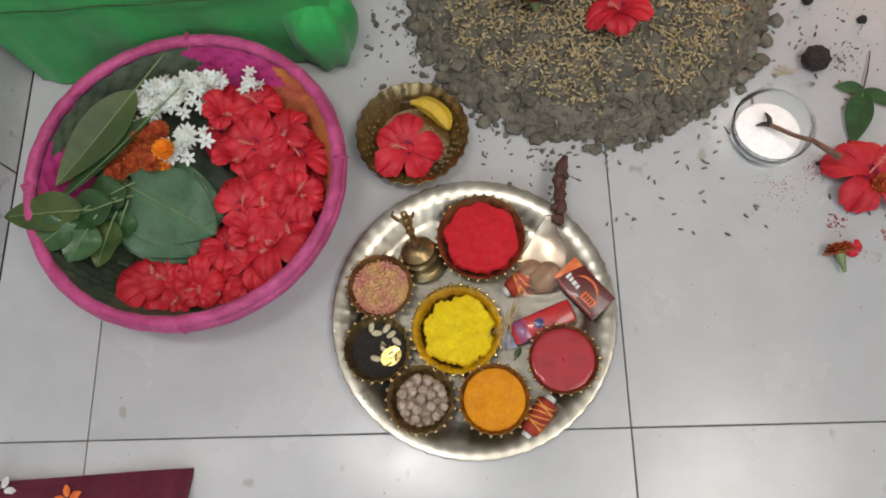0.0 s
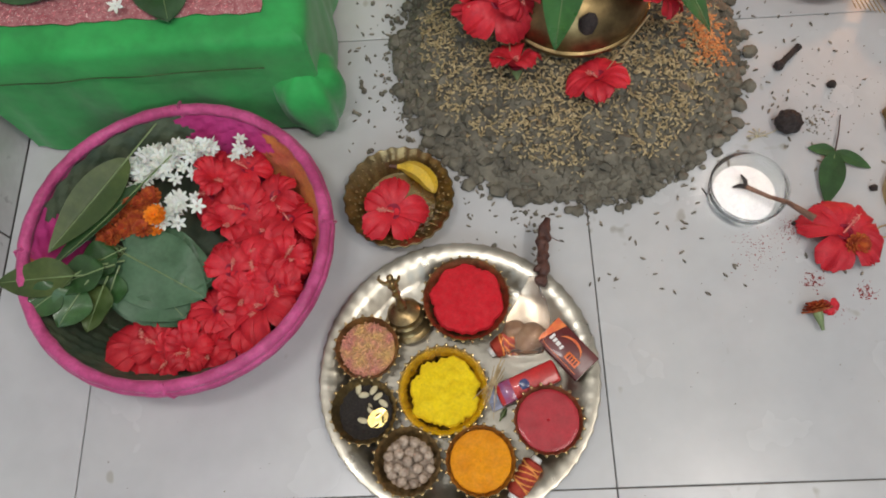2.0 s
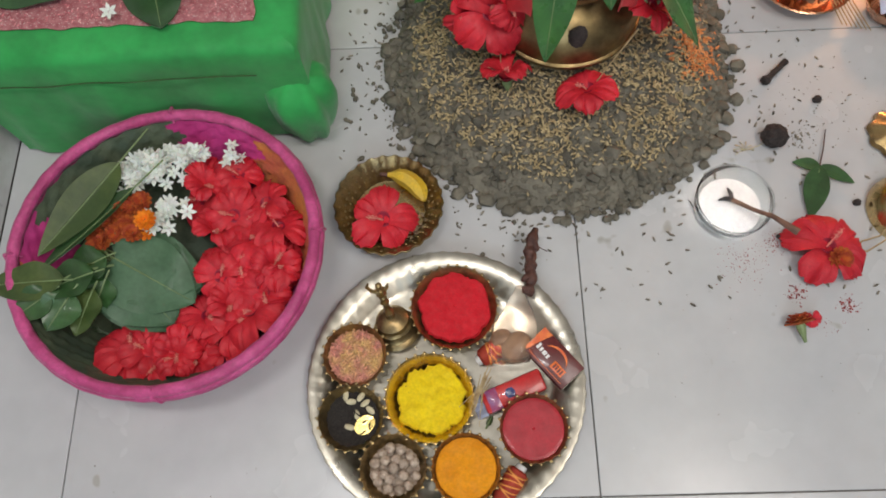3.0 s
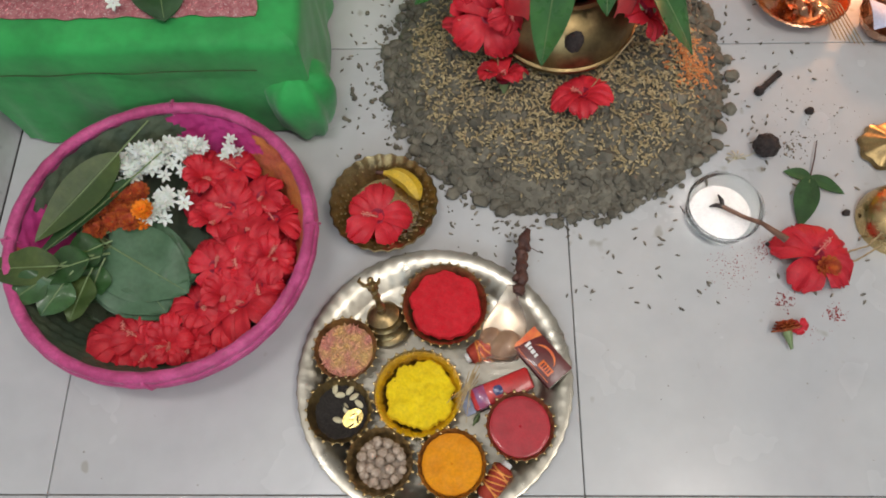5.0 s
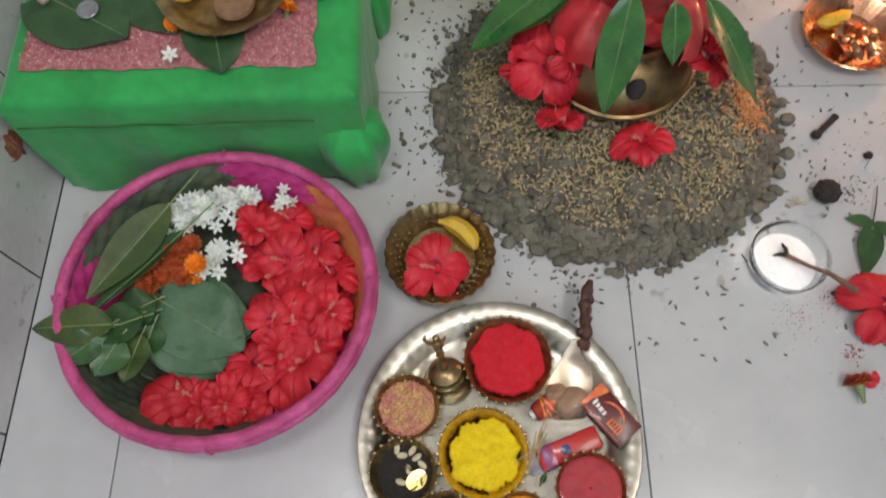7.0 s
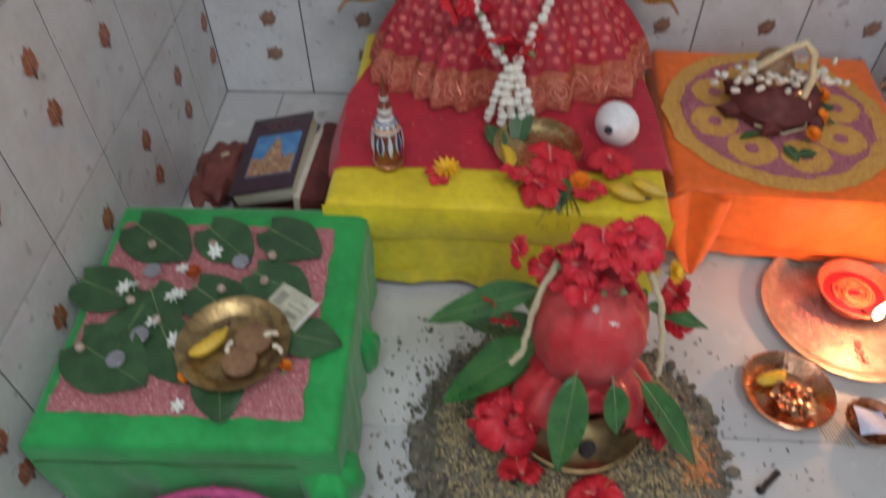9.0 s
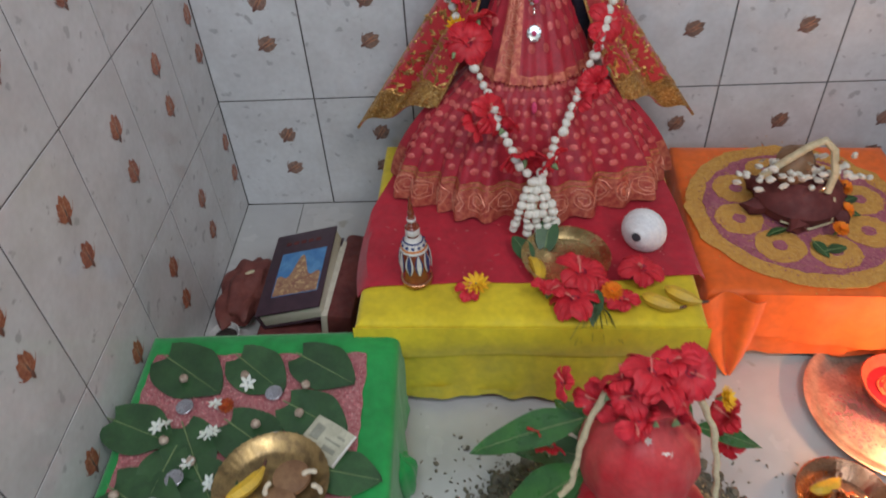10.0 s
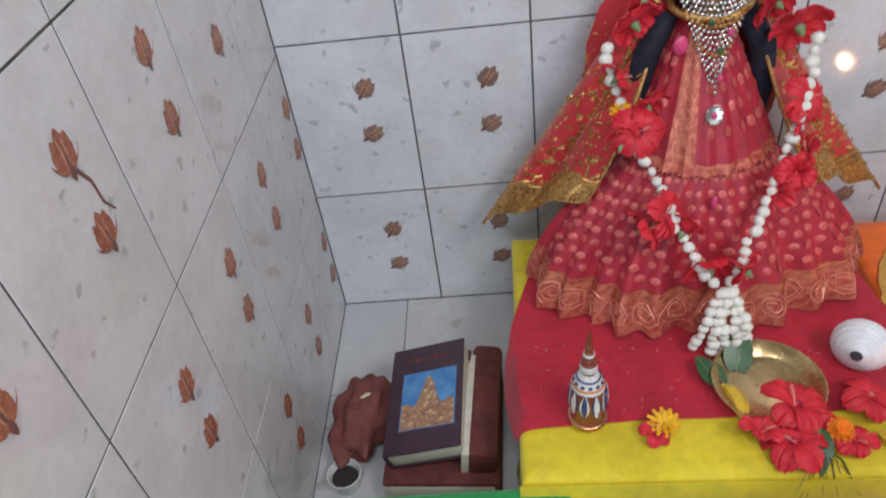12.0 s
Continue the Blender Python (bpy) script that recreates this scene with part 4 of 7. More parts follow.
def star(M, r=0.011, label="small white jasmine flower", group="jasmine flowers"):
    g = G()
    for k in range(6):
        def fn(u, v, k=k):
            s = v * 2 - 1
            return (r * (0.12 + 0.88 * u), s * r * 0.23 * math.sin(math.pi * (0.12 + 0.86 * u)), 0.25 * r * u - 0.1 * r * u * u + 0.0004 * k)
        g.sheet(fn, 5, 3, 0.0006, 0, pose(0, 0, 0, 0, 0, 60 * k))
    g.tube([(0, 0, 0.001), (0, 0, -0.35 * r), (0.1 * r, 0, -0.8 * r)], [0.0009, 0.0008, 0.0006], 5)
    return solid("jasmine_flower", g, M_JAS, label, "flower", M, group)


JAS = star(pose(-0.464, 0.327, 0.070, 20, 10, 0))


def jasmine(x, y, z, tilt=40, s=1.0):
    o = again(JAS, spin(x, y, z, rng.random() * 360, (rng.random() - 0.5) * 2 * tilt, (rng.random() - 0.5) * 2 * tilt, s * (0.85 + 0.35 * rng.random())))
    return o


def ruffled(label, M, m, r=0.016, group="marigold flowers", rows=4, wide=0.26):
    t = thing("marigold_flower", label, "flower", M, group)
    g = G()
    for row in range(rows):
        q = row / rows
        n = 12 - 2 * row
        for k in range(n):
            def fn(u, v, row=row):
                s = v * 2 - 1
                return (r * (0.12 + 0.88 * u) * (1 - 0.55 * q), s * r * wide * (0.3 + u) * (1 - 0.6 * max(0.0, u - 0.6) / 0.4), r * (0.2 + 0.55 * q) * u ** 0.8 + r * 0.05 * math.sin(6 * s) * u)
            g.sheet(fn, 3, 3, 0.0006, 0, pose(0, 0, 0.002 + 0.0008 * row, 0, 0, 360 * k / n + 17 * row))
    part("petals", g, m, t)
    part("calyx", G().lathe([(0.0015, -0.016), (0.0025, -0.010), (r * 0.34, 0.0), (r * 0.3, 0.003)], 12), M_VEIN, t)
    return t


MARI = ruffled("bright orange marigold head", pose(-0.513, 0.307, 0.066, 10, 5, 0), M_MARI, 0.0135)
RUST = ruffled("dried rust-brown marigold head", pose(-0.553, 0.323, 0.058, 20, 10, 0), M_MARID, 0.0145)


def marigold(src, x, y, z, rz=0, rx=0, ry=0, s=1.0):
    o = copy_thing(src, pose(x, y, z, rx, ry, rz))
    o.scale = (s, s, s)
    return o


def banana(label, M, length=0.07, r=0.0095, bend=0.9):
    t = thing("banana", label, "fruit", M, "small bananas")
    R = length / bend
    P = [(R * math.sin(a), R * (1 - math.cos(a)), 0) for a in np.linspace(-bend / 2, bend / 2, 15)]
    rad = [r * x for x in (0.25, 0.55, 0.8, 0.95, 1, 1.03, 1.04, 1.04, 1.03, 1, 0.95, 0.82, 0.6, 0.36, 0.28)]
    part("skin", G().tube(P, rad, 6), M_BANANA, t)
    e = P[-1]
    part("stalk", G().tube([e, (e[0] + 0.008, e[1] + 0.006, 0.001)], [r * 0.28, r * 0.2], 6), M_TWIG, t)
    return t


def bowl_prof(r, h, foot=0.55, t=0.0016):
    return [(r * foot * 0.5, 0.0), (r * foot, 0.0), (r * foot * 1.15, 0.003), (r * 0.86, h * 0.55), (r * 0.96, h * 0.9), (r * 1.0, h), (r * 0.985, h + 0.0012), (r * 0.93, h * 0.94), (r * 0.83, h * 0.58), (r * foot * 1.05, 0.0045), (r * 0.2, 0.0042)]


def metal_bowl(label, M, r, h, m, scallop=22, wave=0.022):
    t = thing("brass_bowl", label, "bowl", M, "small brass bowls")
    part("bowl", G().lathe(bowl_prof(r, h), 88, None, 0, wave, scallop, 4), m, t)
    n = scallop
    me = G().blob(0.0021, 0.0021, 0.0016, None, 1).mesh("rim_bead", [m])
    for k in range(n):
        a = TAU * k / n
        part("rim_bead", me, None, t, M=pose(r * (1 + wave) * math.cos(a), r * (1 + wave) * math.sin(a), h))
    return t


def fill(name, label, category, M, r, z, m, rough=0.0012, edge=0.05, seed=0.0, dome=0.0):
    """A filling with an uneven surface and edge."""
    def fn(u, v):
        a = TAU * u
        rr = r * v * (1 + edge * noise.noise(Vector((math.cos(a) * 2.5, math.sin(a) * 2.5, seed))) * v + edge * 0.5 * noise.noise(Vector((math.cos(a) * 9, math.sin(a) * 9, seed))) * v)
        x, y = rr * math.cos(a), rr * math.sin(a)
        return (x, y, z + dome * (1 - v * v) + rough * (noise.noise(Vector((x * 120, y * 120, seed))) + 0.7 * noise.noise(Vector((x * 45, y * 45, seed + 3)))) - (0.004 if v > 0.985 else 0))
    g = G().sheet(fn, 72, 22, 0.003)
    return solid(name, g, m, label, category, M)

# ---- the large tray and what stands on it ----
TX, TY = -0.166, 0.1265
thali = thing("thali_tray", "large round bell-metal tray with a fluted flared rim", "tray", pose(TX, TY, 0))
part("tray", G().lathe([(0.06, 0.0), (0.118, 0.0), (0.126, 0.003), (0.136, 0.012), (0.1375, 0.0135), (0.157, 0.019), (0.158, 0.0202), (0.1565, 0.0208), (0.1365, 0.0155), (0.126, 0.006), (0.117, 0.0032), (0.04, 0.003), (0.01, 0.003)], 168, None, 0, 0.006, 56, 5), M_THALI, thali)
TZ = 0.0034


def on_tray(px, py):
    return pose(px, py, TZ)


LAB_B = "small brass bowl with a beaded scalloped rim"
b_red = metal_bowl("wide brass bowl heaped with vermilion powder", on_tray(-0.154, 0.211), 0.050, 0.031, M_OLDBRASS, 30, 0.015)
fill("vermilion_powder", "loose heap of bright vermilion powder in a brass bowl", "powder", on_tray(-0.153, 0.213), 0.0405, 0.024, M_SINDUR, 0.0007, 0.12, 1.0, 0.003)
b_yel = metal_bowl("wide brass bowl of yellow turmeric powder", on_tray(-0.184, 0.108), 0.0500, 0.027, M_BRASS, 30, 0.012)
fill("turmeric_powder", "lumpy bright yellow turmeric powder in a brass bowl", "powder", on_tray(-0.182, 0.108), 0.0375, 0.018, M_TURMERIC, 0.0026, 0.20, 2.0, 0.003)
b_or = metal_bowl("small brass bowl of orange powder", on_tray(-0.146, 0.031), 0.0375, 0.031, M_OLDBRASS, 22)
fill("orange_powder", "smooth saffron-orange powder in a brass bowl", "powder", on_tray(-0.146, 0.031), 0.0325, 0.026, M_SAFFRON, 0.0008, 0.03, 3.0, 0.002)
b_rl = metal_bowl("small brass bowl of wet red paste", on_tray(-0.071, 0.071), 0.0375, 0.031, M_OLDBRASS, 22)
fill("red_paste", "glossy wet red paste in a brass bowl", "paste", on_tray(-0.071, 0.071), 0.0335, 0.026, M_REDLIQ, 0.0, 0.02, 4.0)
b_gr = metal_bowl("small brass bowl full of puffed grain", on_tray(-0.268, 0.158), 0.0365, 0.031, M_OLDBRASS, 22)
b_dk = metal_bowl("small brass bowl with black seeds and gold foil", on_tray(-0.271, 0.088), 0.0365, 0.031, M_OLDBRASS, 22)
b_nt = metal_bowl("small brass bowl full of areca nuts", on_tray(-0.224, 0.033), 0.0365, 0.031, M_OLDBRASS, 22)


def heaped(cx, cy, r, z, k, dome=0.006):
    for _ in range(k):
        q, a = math.sqrt(rng.random()), TAU * rng.random()
        yield cx + r * q * math.cos(a), cy + r * q * math.sin(a), z + dome * (1 - q * q) + 0.002 * rng.random()


solid("puffed_grain", grains(G().blob(0.031, 0.031, 0.006, pose(-0.268, 0.158, 0.024), 3), heaped(-0.268, 0.158, 0.0305, 0.0265, 620), 0.85, 60), M_GRAIN, "yellow and pink puffed grain in a brass bowl", "grain", kind="stuff")
fill("sesame_bed", "black sesame seeds in a brass bowl", "seeds", on_tray(-0.271, 0.088), 0.031, 0.016, M_SESAME, 0.0016, 0.02, 5.0)
foil = G().sheet(lambda u, v: (0.0125 * v * math.cos(TAU * u), 0.0095 * v * math.sin(TAU * u), 0.0006 * math.sin(9 * u) * v), 24, 5, 0.0006)
solid("gold_foil", foil, M_GOLDCOIN, "shiny scrap of gold foil on black seeds", "foil", pose(-0.257, 0.081, 0.0225, 8, 6, 40))
pale = G().blob(0.0062, 0.0034, 0.0012, None, 2).mesh("pale_seed", [M_PALE])
for k, (x, y) in enumerate(((-0.273, 0.107), (-0.262, 0.112), (-0.266, 0.092), (-0.274, 0.079), (-0.257, 0.105), (-0.279, 0.114), (-0.251, 0.097))):
    ob = new("pale_seed", pale)
    ob.matrix_basis = pose(x, y, 0.0225, 10, 5, k * 53)
    tagged(ob, "flat pale seed lying on black seeds", "seed", "pale seeds")
seedbit = G().tube([(-0.004, 0, 0), (0, 0.001, 0), (0.004, 0, 0)], [0.0006, 0.001, 0.0006], 5).mesh("clove", [M_SESAME])
for k, (x, y) in enumerate(((-0.256, 0.084), (-0.251, 0.079), (-0.263, 0.092), (-0.259, 0.073), (-0.269, 0.095))):
    ob = new("clove", seedbit)
    ob.matrix_basis = pose(x, y, 0.0245, 0, 0, 30 + k * 61)
    tagged(ob, "thin black clove on gold foil", "clove", "black cloves")
fill("nut_bed", "areca nut crumbs at the bottom of a bowl", "crumbs", on_tray(-0.224, 0.033), 0.031, 0.012, M_NUT, 0.0015, 0.02, 6.0)
nut = G().blob(0.0058, 0.0054, 0.0050, pose(0, 0, 0), 2, 0.14, 1.6).add(*ico(1), 0, pose(0, 0, 0.0044) @ Matrix.Diagonal((0.0028, 0.0028, 0.0013, 1))).mesh("areca_nut", [M_NUT])
for ring, n, rr in ((0, 1, 0), (1, 6, 0.0115), (2, 12, 0.0225)):
    for k in range(n):
        a = TAU * k / n + 0.35 * ring
        ob = new("areca_nut", nut)
        ob.matrix_basis = spin(-0.224 + rr * math.cos(a) + 0.0012 * rng.normal(), 0.033 + rr * math.sin(a) + 0.0012 * rng.normal(), 0.0225 + 0.002 * (2 - ring) * 0.7, rng.random() * 360, rng.random() * 60 - 30, rng.random() * 60 - 30, 0.92 + 0.2 * rng.random())
        tagged(ob, "grey-brown areca nut with a pale crown", "nut", "areca nuts in the bowl")

bell = thing("hand_bell", "small brass hand bell with an ornate figure handle", "bell", pose(-0.2225, 0.190, TZ + 0.0085, -17, -4, 10))
part("bell_cup", G().lathe([(0.0275, 0.0), (0.0285, 0.0022), (0.0262, 0.0050), (0.0238, 0.0068), (0.0246, 0.0088), (0.0226, 0.0112), (0.0212, 0.0160), (0.0220, 0.0178), (0.0198, 0.0202), (0.0186, 0.0250), (0.0192, 0.0266), (0.0168, 0.0288), (0.0118, 0.0330), (0.0060, 0.0352)], 56), M_OLDBRASS, bell)
part("handle", G().lathe([(0.0062, 0.034), (0.0042, 0.040), (0.0060, 0.044), (0.0038, 0.049), (0.0034, 0.060), (0.0052, 0.064), (0.0036, 0.068), (0.0046, 0.074), (0.002, 0.078)], 20), M_OLDBRASS, bell)
fg = G().blob(0.0058, 0.0048, 0.0090, pose(0, 0, 0.083), 3, 0.4, 2.4).blob(0.0040, 0.0040, 0.0045, pose(0, 0, 0.095), 2, 0.2, 2)
fg.tube([(-0.003, 0, 0.084), (-0.009, 0.001, 0.087), (-0.013, 0.002, 0.095), (-0.010, 0.002, 0.101)], [0.0024, 0.0024, 0.0018, 0.001], 7).tube([(0.003, 0, 0.084), (0.008, 0.001, 0.088), (0.010, 0.001, 0.094)], [0.0024, 0.002, 0.0011], 7)
part("finial", fg, M_OLDBRASS, bell, "cast ornament on top of the handle")

# matchbox, tilted on the rim
mb = thing("matchbox", "maroon and orange matchbox with white lettering", "matchbox", pose(-0.0440, 0.1480, 0.0285, 4, 2, -50))
part("sleeve", G().box(0.0635, 0.0350, 0.0140, None, 0.0007), M_MATCH, mb)
part("tray_end", G().box(0.0643, 0.0325, 0.0115, None, 0.0005), M_PAPER, mb)
part("orange_corner", G().sheet(lambda u, v: (-0.0312 + 0.013 * u * (1 - 0.8 * v), 0.0170 - 0.033 * v, 0.0074), 8, 8, 0.0004), M_MATCHO, mb, "orange printed corner")
part("arc", G().sheet(lambda u, v: ((0.017 + 0.003 * v * math.sin(math.pi * u)) * math.cos(math.pi * (0.10 + 0.75 * u)) + 0.001, (0.012 + 0.003 * v * math.sin(math.pi * u)) * math.sin(math.pi * (0.10 + 0.75 * u)) - 0.002, 0.0076), 24, 3, 0.0004), M_MATCHO, mb, "orange printed arc")
part("emblem", G().box(0.0175, 0.0095, 0.0004, pose(0.0125, -0.0055, 0.0073), 0.0001), M_MATCHO, mb, "orange printed emblem")
part("underline", G().box(0.052, 0.0008, 0.0004, pose(0.0, -0.0145, 0.0073)), M_MATCHO, mb, "thin printed line")
part("striker", G().box(0.062, 0.0004, 0.010, pose(0, -0.0176, 0)), M_BOOKR, mb, "brown striking strip")


part("name_bars", G().box(0.0032, 0.0072, 0.0004, pose(-0.0205, -0.0025, 0.0073)).box(0.0032, 0.0050, 0.0004, pose(-0.0158, -0.0032, 0.0073)).box(0.0048, 0.0050, 0.0004, pose(-0.0105, -0.0036, 0.0073)).box(0.0030, 0.0050, 0.0004, pose(-0.0052, -0.0040, 0.0073)), M_WHITE, mb, "white printed name bars")
for dx in (-0.005, -0.0015, 0.002, 0.0055):
    part("emblem_bar", G().box(0.0018, 0.0055, 0.0004, pose(0.0125 + dx, -0.0055, 0.0077)), M_MATCH, mb)

pack = thing("red_packet", "narrow red and purple incense packet", "packet", pose(-0.090, 0.1135, 0.020, 4, -6, 21))
part("box", G().box(0.072, 0.0255, 0.016, None, 0.003), M_PACKR, pack)
part("label_band", G().box(0.018, 0.0259, 0.0164, pose(-0.024, 0, 0), 0.003), M_PACKP, pack, "purple printed band")
part("star_print", G().blob(0.0055, 0.0055, 0.0004, pose(-0.004, 0.0, 0.0086), 2, 0.5, 3), M_ENAMELB, pack, "dark star print")
part("torn_end", G().sheet(lambda u, v: (-0.036 - 0.012 * u, (v - 0.5) * 0.026, -0.002 - 0.008 * u + 0.002 * math.sin(12 * v)), 6, 8, 0.0008), M_BLUEW, pack, "torn pale wrapper end")


def spool(M, label):
    t = thing("thread_spool", label, "thread", M, "thread spools")
    part("winding", G().lathe([(0.008, -0.020), (0.0105, -0.018), (0.0118, -0.008), (0.0118, 0.010), (0.0100, 0.019), (0.007, 0.021)], 28), M_SPOOLR, t)
    for k in range(9):
        P = [(0.0121 * math.cos(a) * (1 - 0.05 * abs(q)), 0.0121 * math.sin(a) * (1 - 0.05 * abs(q)), -0.016 + 0.0032 * k + 0.004 * math.sin(a + k)) for q, a in zip(np.linspace(-1, 1, 15), np.linspace(0, TAU, 15))]
        part("strand", G().tube(P, 0.0009, 5), M_SPOOLO, t, "orange thread strand")
    part("core", G().lathe([(0.0055, -0.0255), (0.0062, -0.024), (0.0062, 0.024), (0.0055, 0.0255)], 20), M_WHITE, t, "white paper core")
    return t


spool(look((-0.0995, 0.0130, 0.016), (-0.060, 0.067, 0.021)), "spool of red and orange thread lying on the tray")
spool(look((-0.108, 0.163, 0.017), (-0.060, 0.192, 0.022)), "spool of red and orange thread under a plastic bag")

bag = thing("plastic_bag", "knotted clear plastic bag holding brown lumps", "bag", pose(-0.0880, 0.1760, 0.012))


def bag_ring():
    n, V, F = 36, [], []
    rows = [(-0.034, 0.006), (-0.032, 0.019), (-0.022, 0.025), (-0.006, 0.026), (0.010, 0.024), (0.026, 0.019), (0.042, 0.011), (0.052, 0.006), (0.058, 0.0045)]
    for k, (y, r) in enumerate(rows):
        for i in range(n):
            a = TAU * i / n
            rr = r * (1 + 0.16 * noise.noise(Vector((math.cos(a) * 2, math.sin(a) * 2, k * 0.7))) + 0.05 * math.sin(6 * a + k))
            V.append((rr * math.cos(a) + 0.17 * (y + 0.01), y, 0.020 + 0.72 * rr * math.sin(a)))
    for k in range(len(rows) - 1):
        F += [[k * n + i, (k + 1) * n + i, (k + 1) * n + (i + 1) % n, k * n + (i + 1) % n] for i in range(n)]
    F += [list(range(n)), [(len(rows) - 1) * n + i for i in reversed(range(n))]]
    return G().add(V, F)


film = part("film", bag_ring(), M_FILM, bag, "crinkled clear plastic film")
film.visible_shadow = False
part("lump", G().blob(0.0190, 0.0130, 0.011, pose(0.004, -0.012, 0.016, 0, 0, 40), 3, 0.2, 1.5), M_SWEET, bag, "brown jaggery lump")
part("lump", G().blob(0.012, 0.010, 0.009, pose(-0.010, -0.004, 0.013, 0, 0, 0), 3, 0.25, 1.5), M_SWEET, bag, "brown jaggery lump")
root = thing("dried_root", "knobbly dark brown dried root tied to the bag", "root", pose(-0.0690, 0.222, 0.036) @ Matrix.Scale(1.12, 4))
P = [(0.012 * q + 0.0025 * math.sin(7 * q), 0.072 * q, 0.004 * q) for q in np.linspace(0, 1, 15)]
part("stem", G().tube(P, [0.0058 + 0.0016 * math.sin(k * 2.3) for k in range(14)] + [0.003], 9), M_TWIG, root)
for k in range(6):
    q = 0.08 + 0.16 * k
    part("knob", G().blob(0.0062, 0.0040, 0.0055, pose(0.012 * q + 0.003 * math.sin(5 * k), 0.072 * q, 0.003, 0, 0, 30 * k), 2, 0.35, 2, 0, k), M_TWIG, root)
part("rootlet", G().tube([(0.008, 0.048, 0.004), (0.016, 0.050, 0.004), (0.024, 0.046, 0.002)], 0.0005, 5), M_TWIG, root)
sg2 = G()
for k in range(16):
    a, b = rng.normal(size=2) * 0.004
    sg2.tube([(-0.120 + a, 0.130 + b, 0.040), (-0.128 + a * 0.5, 0.112 + b * 0.5, 0.044), (-0.138 + a * 2.2, 0.094 + b * 2.0, 0.040 + 0.004 * rng.random())], [0.0006, 0.0008, 0.0004], 4)
solid("straw_wisp", sg2, M_STRAW, "frayed wisp of dry straw over the bowls", "straw", kind="stuff")
lg = leaf("dry_leaf", "small dark dried leaf lying on the tray", pose(-0.103, 0.068, 0.006, 0, 0, -55), 0.020, 0.008, M_OLIVE, stalk=0.004)
lg2 = leaf("dry_leaf", "small dark dried leaf lying on the tray", pose(-0.121, 0.078, 0.006, 0, 0, 60), 0.014, 0.007, M_OLIVE, stalk=0.003)

# ---- the small bowl with fruit ----
FX, FY = -0.231, 0.346
fb = thing("offering_bowl", "patterned brass bowl with scalloped rim on the floor", "bowl", pose(FX, FY, 0))
part("bowl", G().lathe([(0.02, 0), (0.043, 0.0), (0.046, 0.004), (0.058, 0.020), (0.066, 0.029), (0.0675, 0.030), (0.066, 0.0315), (0.056, 0.022), (0.044, 0.006), (0.01, 0.005)], 96, None, 0, 0.02, 26, 4), M_OLDBRASS, fb)
part("inner_disc", G().lathe([(0.030, 0.0055), (0.043, 0.0065), (0.043, 0.0072), (0.030, 0.0066)], 60), M_BRASS, fb, "brighter ring at the bottom")
dot = G().blob(0.0016, 0.0016, 0.0007, None, 1).mesh("embossed_dot", [M_OLDBRASS])
for ring, (rr, zz, n) in enumerate(((0.0605, 0.0262, 44), (0.0545, 0.0218, 40), (0.050, 0.0150, 36))):
    for k in range(n):
        a = TAU * (k + 0.5 * ring) / n
        part("embossed_dot", dot, None, fb, M=pose(rr * math.cos(a), rr * math.sin(a), zz))
banana("small ripe yellow banana curled in a brass bowl", pose(-0.2035, 0.3780, 0.0245, 0, 0, 140), 0.064, 0.0110, 1.35)
solid("rice_offering", grains(G(), heaped(-0.205, 0.325, 0.022, 0.009, 90, 0.003), 0.9, 50), M_CRUMB, "few pale rice grains in the bowl", "grain", kind="stuff")

# ---- flower basket ----
BX, BY = -0.478, 0.274
basket = thing("flower_basket", "shallow round basket woven with magenta strips", "basket", pose(BX, BY + 0.0045, 0) @ Matrix.Diagonal((1, 0.977, 1, 1)))


def basket_wall(inner):
    """The woven side; twelve courses that pass in and out."""
    n, V, F, mi = 144, [], [], []
    rows = 20
    for k in range(rows + 1):
        q = k / rows
        r = 0.130 + 0.042 * q ** 0.8 - (0.006 if inner else 0)
        for i in range(n):
            a = TAU * i / n
            w = 0.0018 * math.sin(36 * a + math.pi * (k // 2 % 2)) * math.sin(math.pi * (k % 2 + 0.5))
            V.append(((r + w) * math.cos(a), (r + w) * math.sin(a), 0.006 + 0.082 * q))
    for k in range(rows):
        for i in range(n):
            f = [k * n + i, k * n + (i + 1) % n, (k + 1) * n + (i + 1) % n, (k + 1) * n + i]
            F.append(f[::-1] if inner else f)
            a = (360 * (i + 0.5) / n + 4 * math.sin(k)) % 360
            patch = 0
            if inner:
                patch = 1 if a < 54 or a > 345 or 186 < a < 202 else 2 if 94 < a < 164 or 205 < a < 290 else 0
            mi.append(patch)
    g = G().add(V, F)
    g.m = mi
    return g


part("outer_weave", basket_wall(False), [M_MAGENTA, M_ORPATCH, M_GRPATCH], basket)
part("inner_weave", basket_wall(True), [M_PINKPLASTIC, M_ORPATCH, M_GRPATCH], basket, "pink, orange and green woven inner side")
part("basket_bottom", G().lathe([(0.06, 0.002), (0.131, 0.002), (0.132, 0.008), (0.124, 0.011), (0.05, 0.010)], 96), M_GRPATCH, basket, "dull green woven bottom")


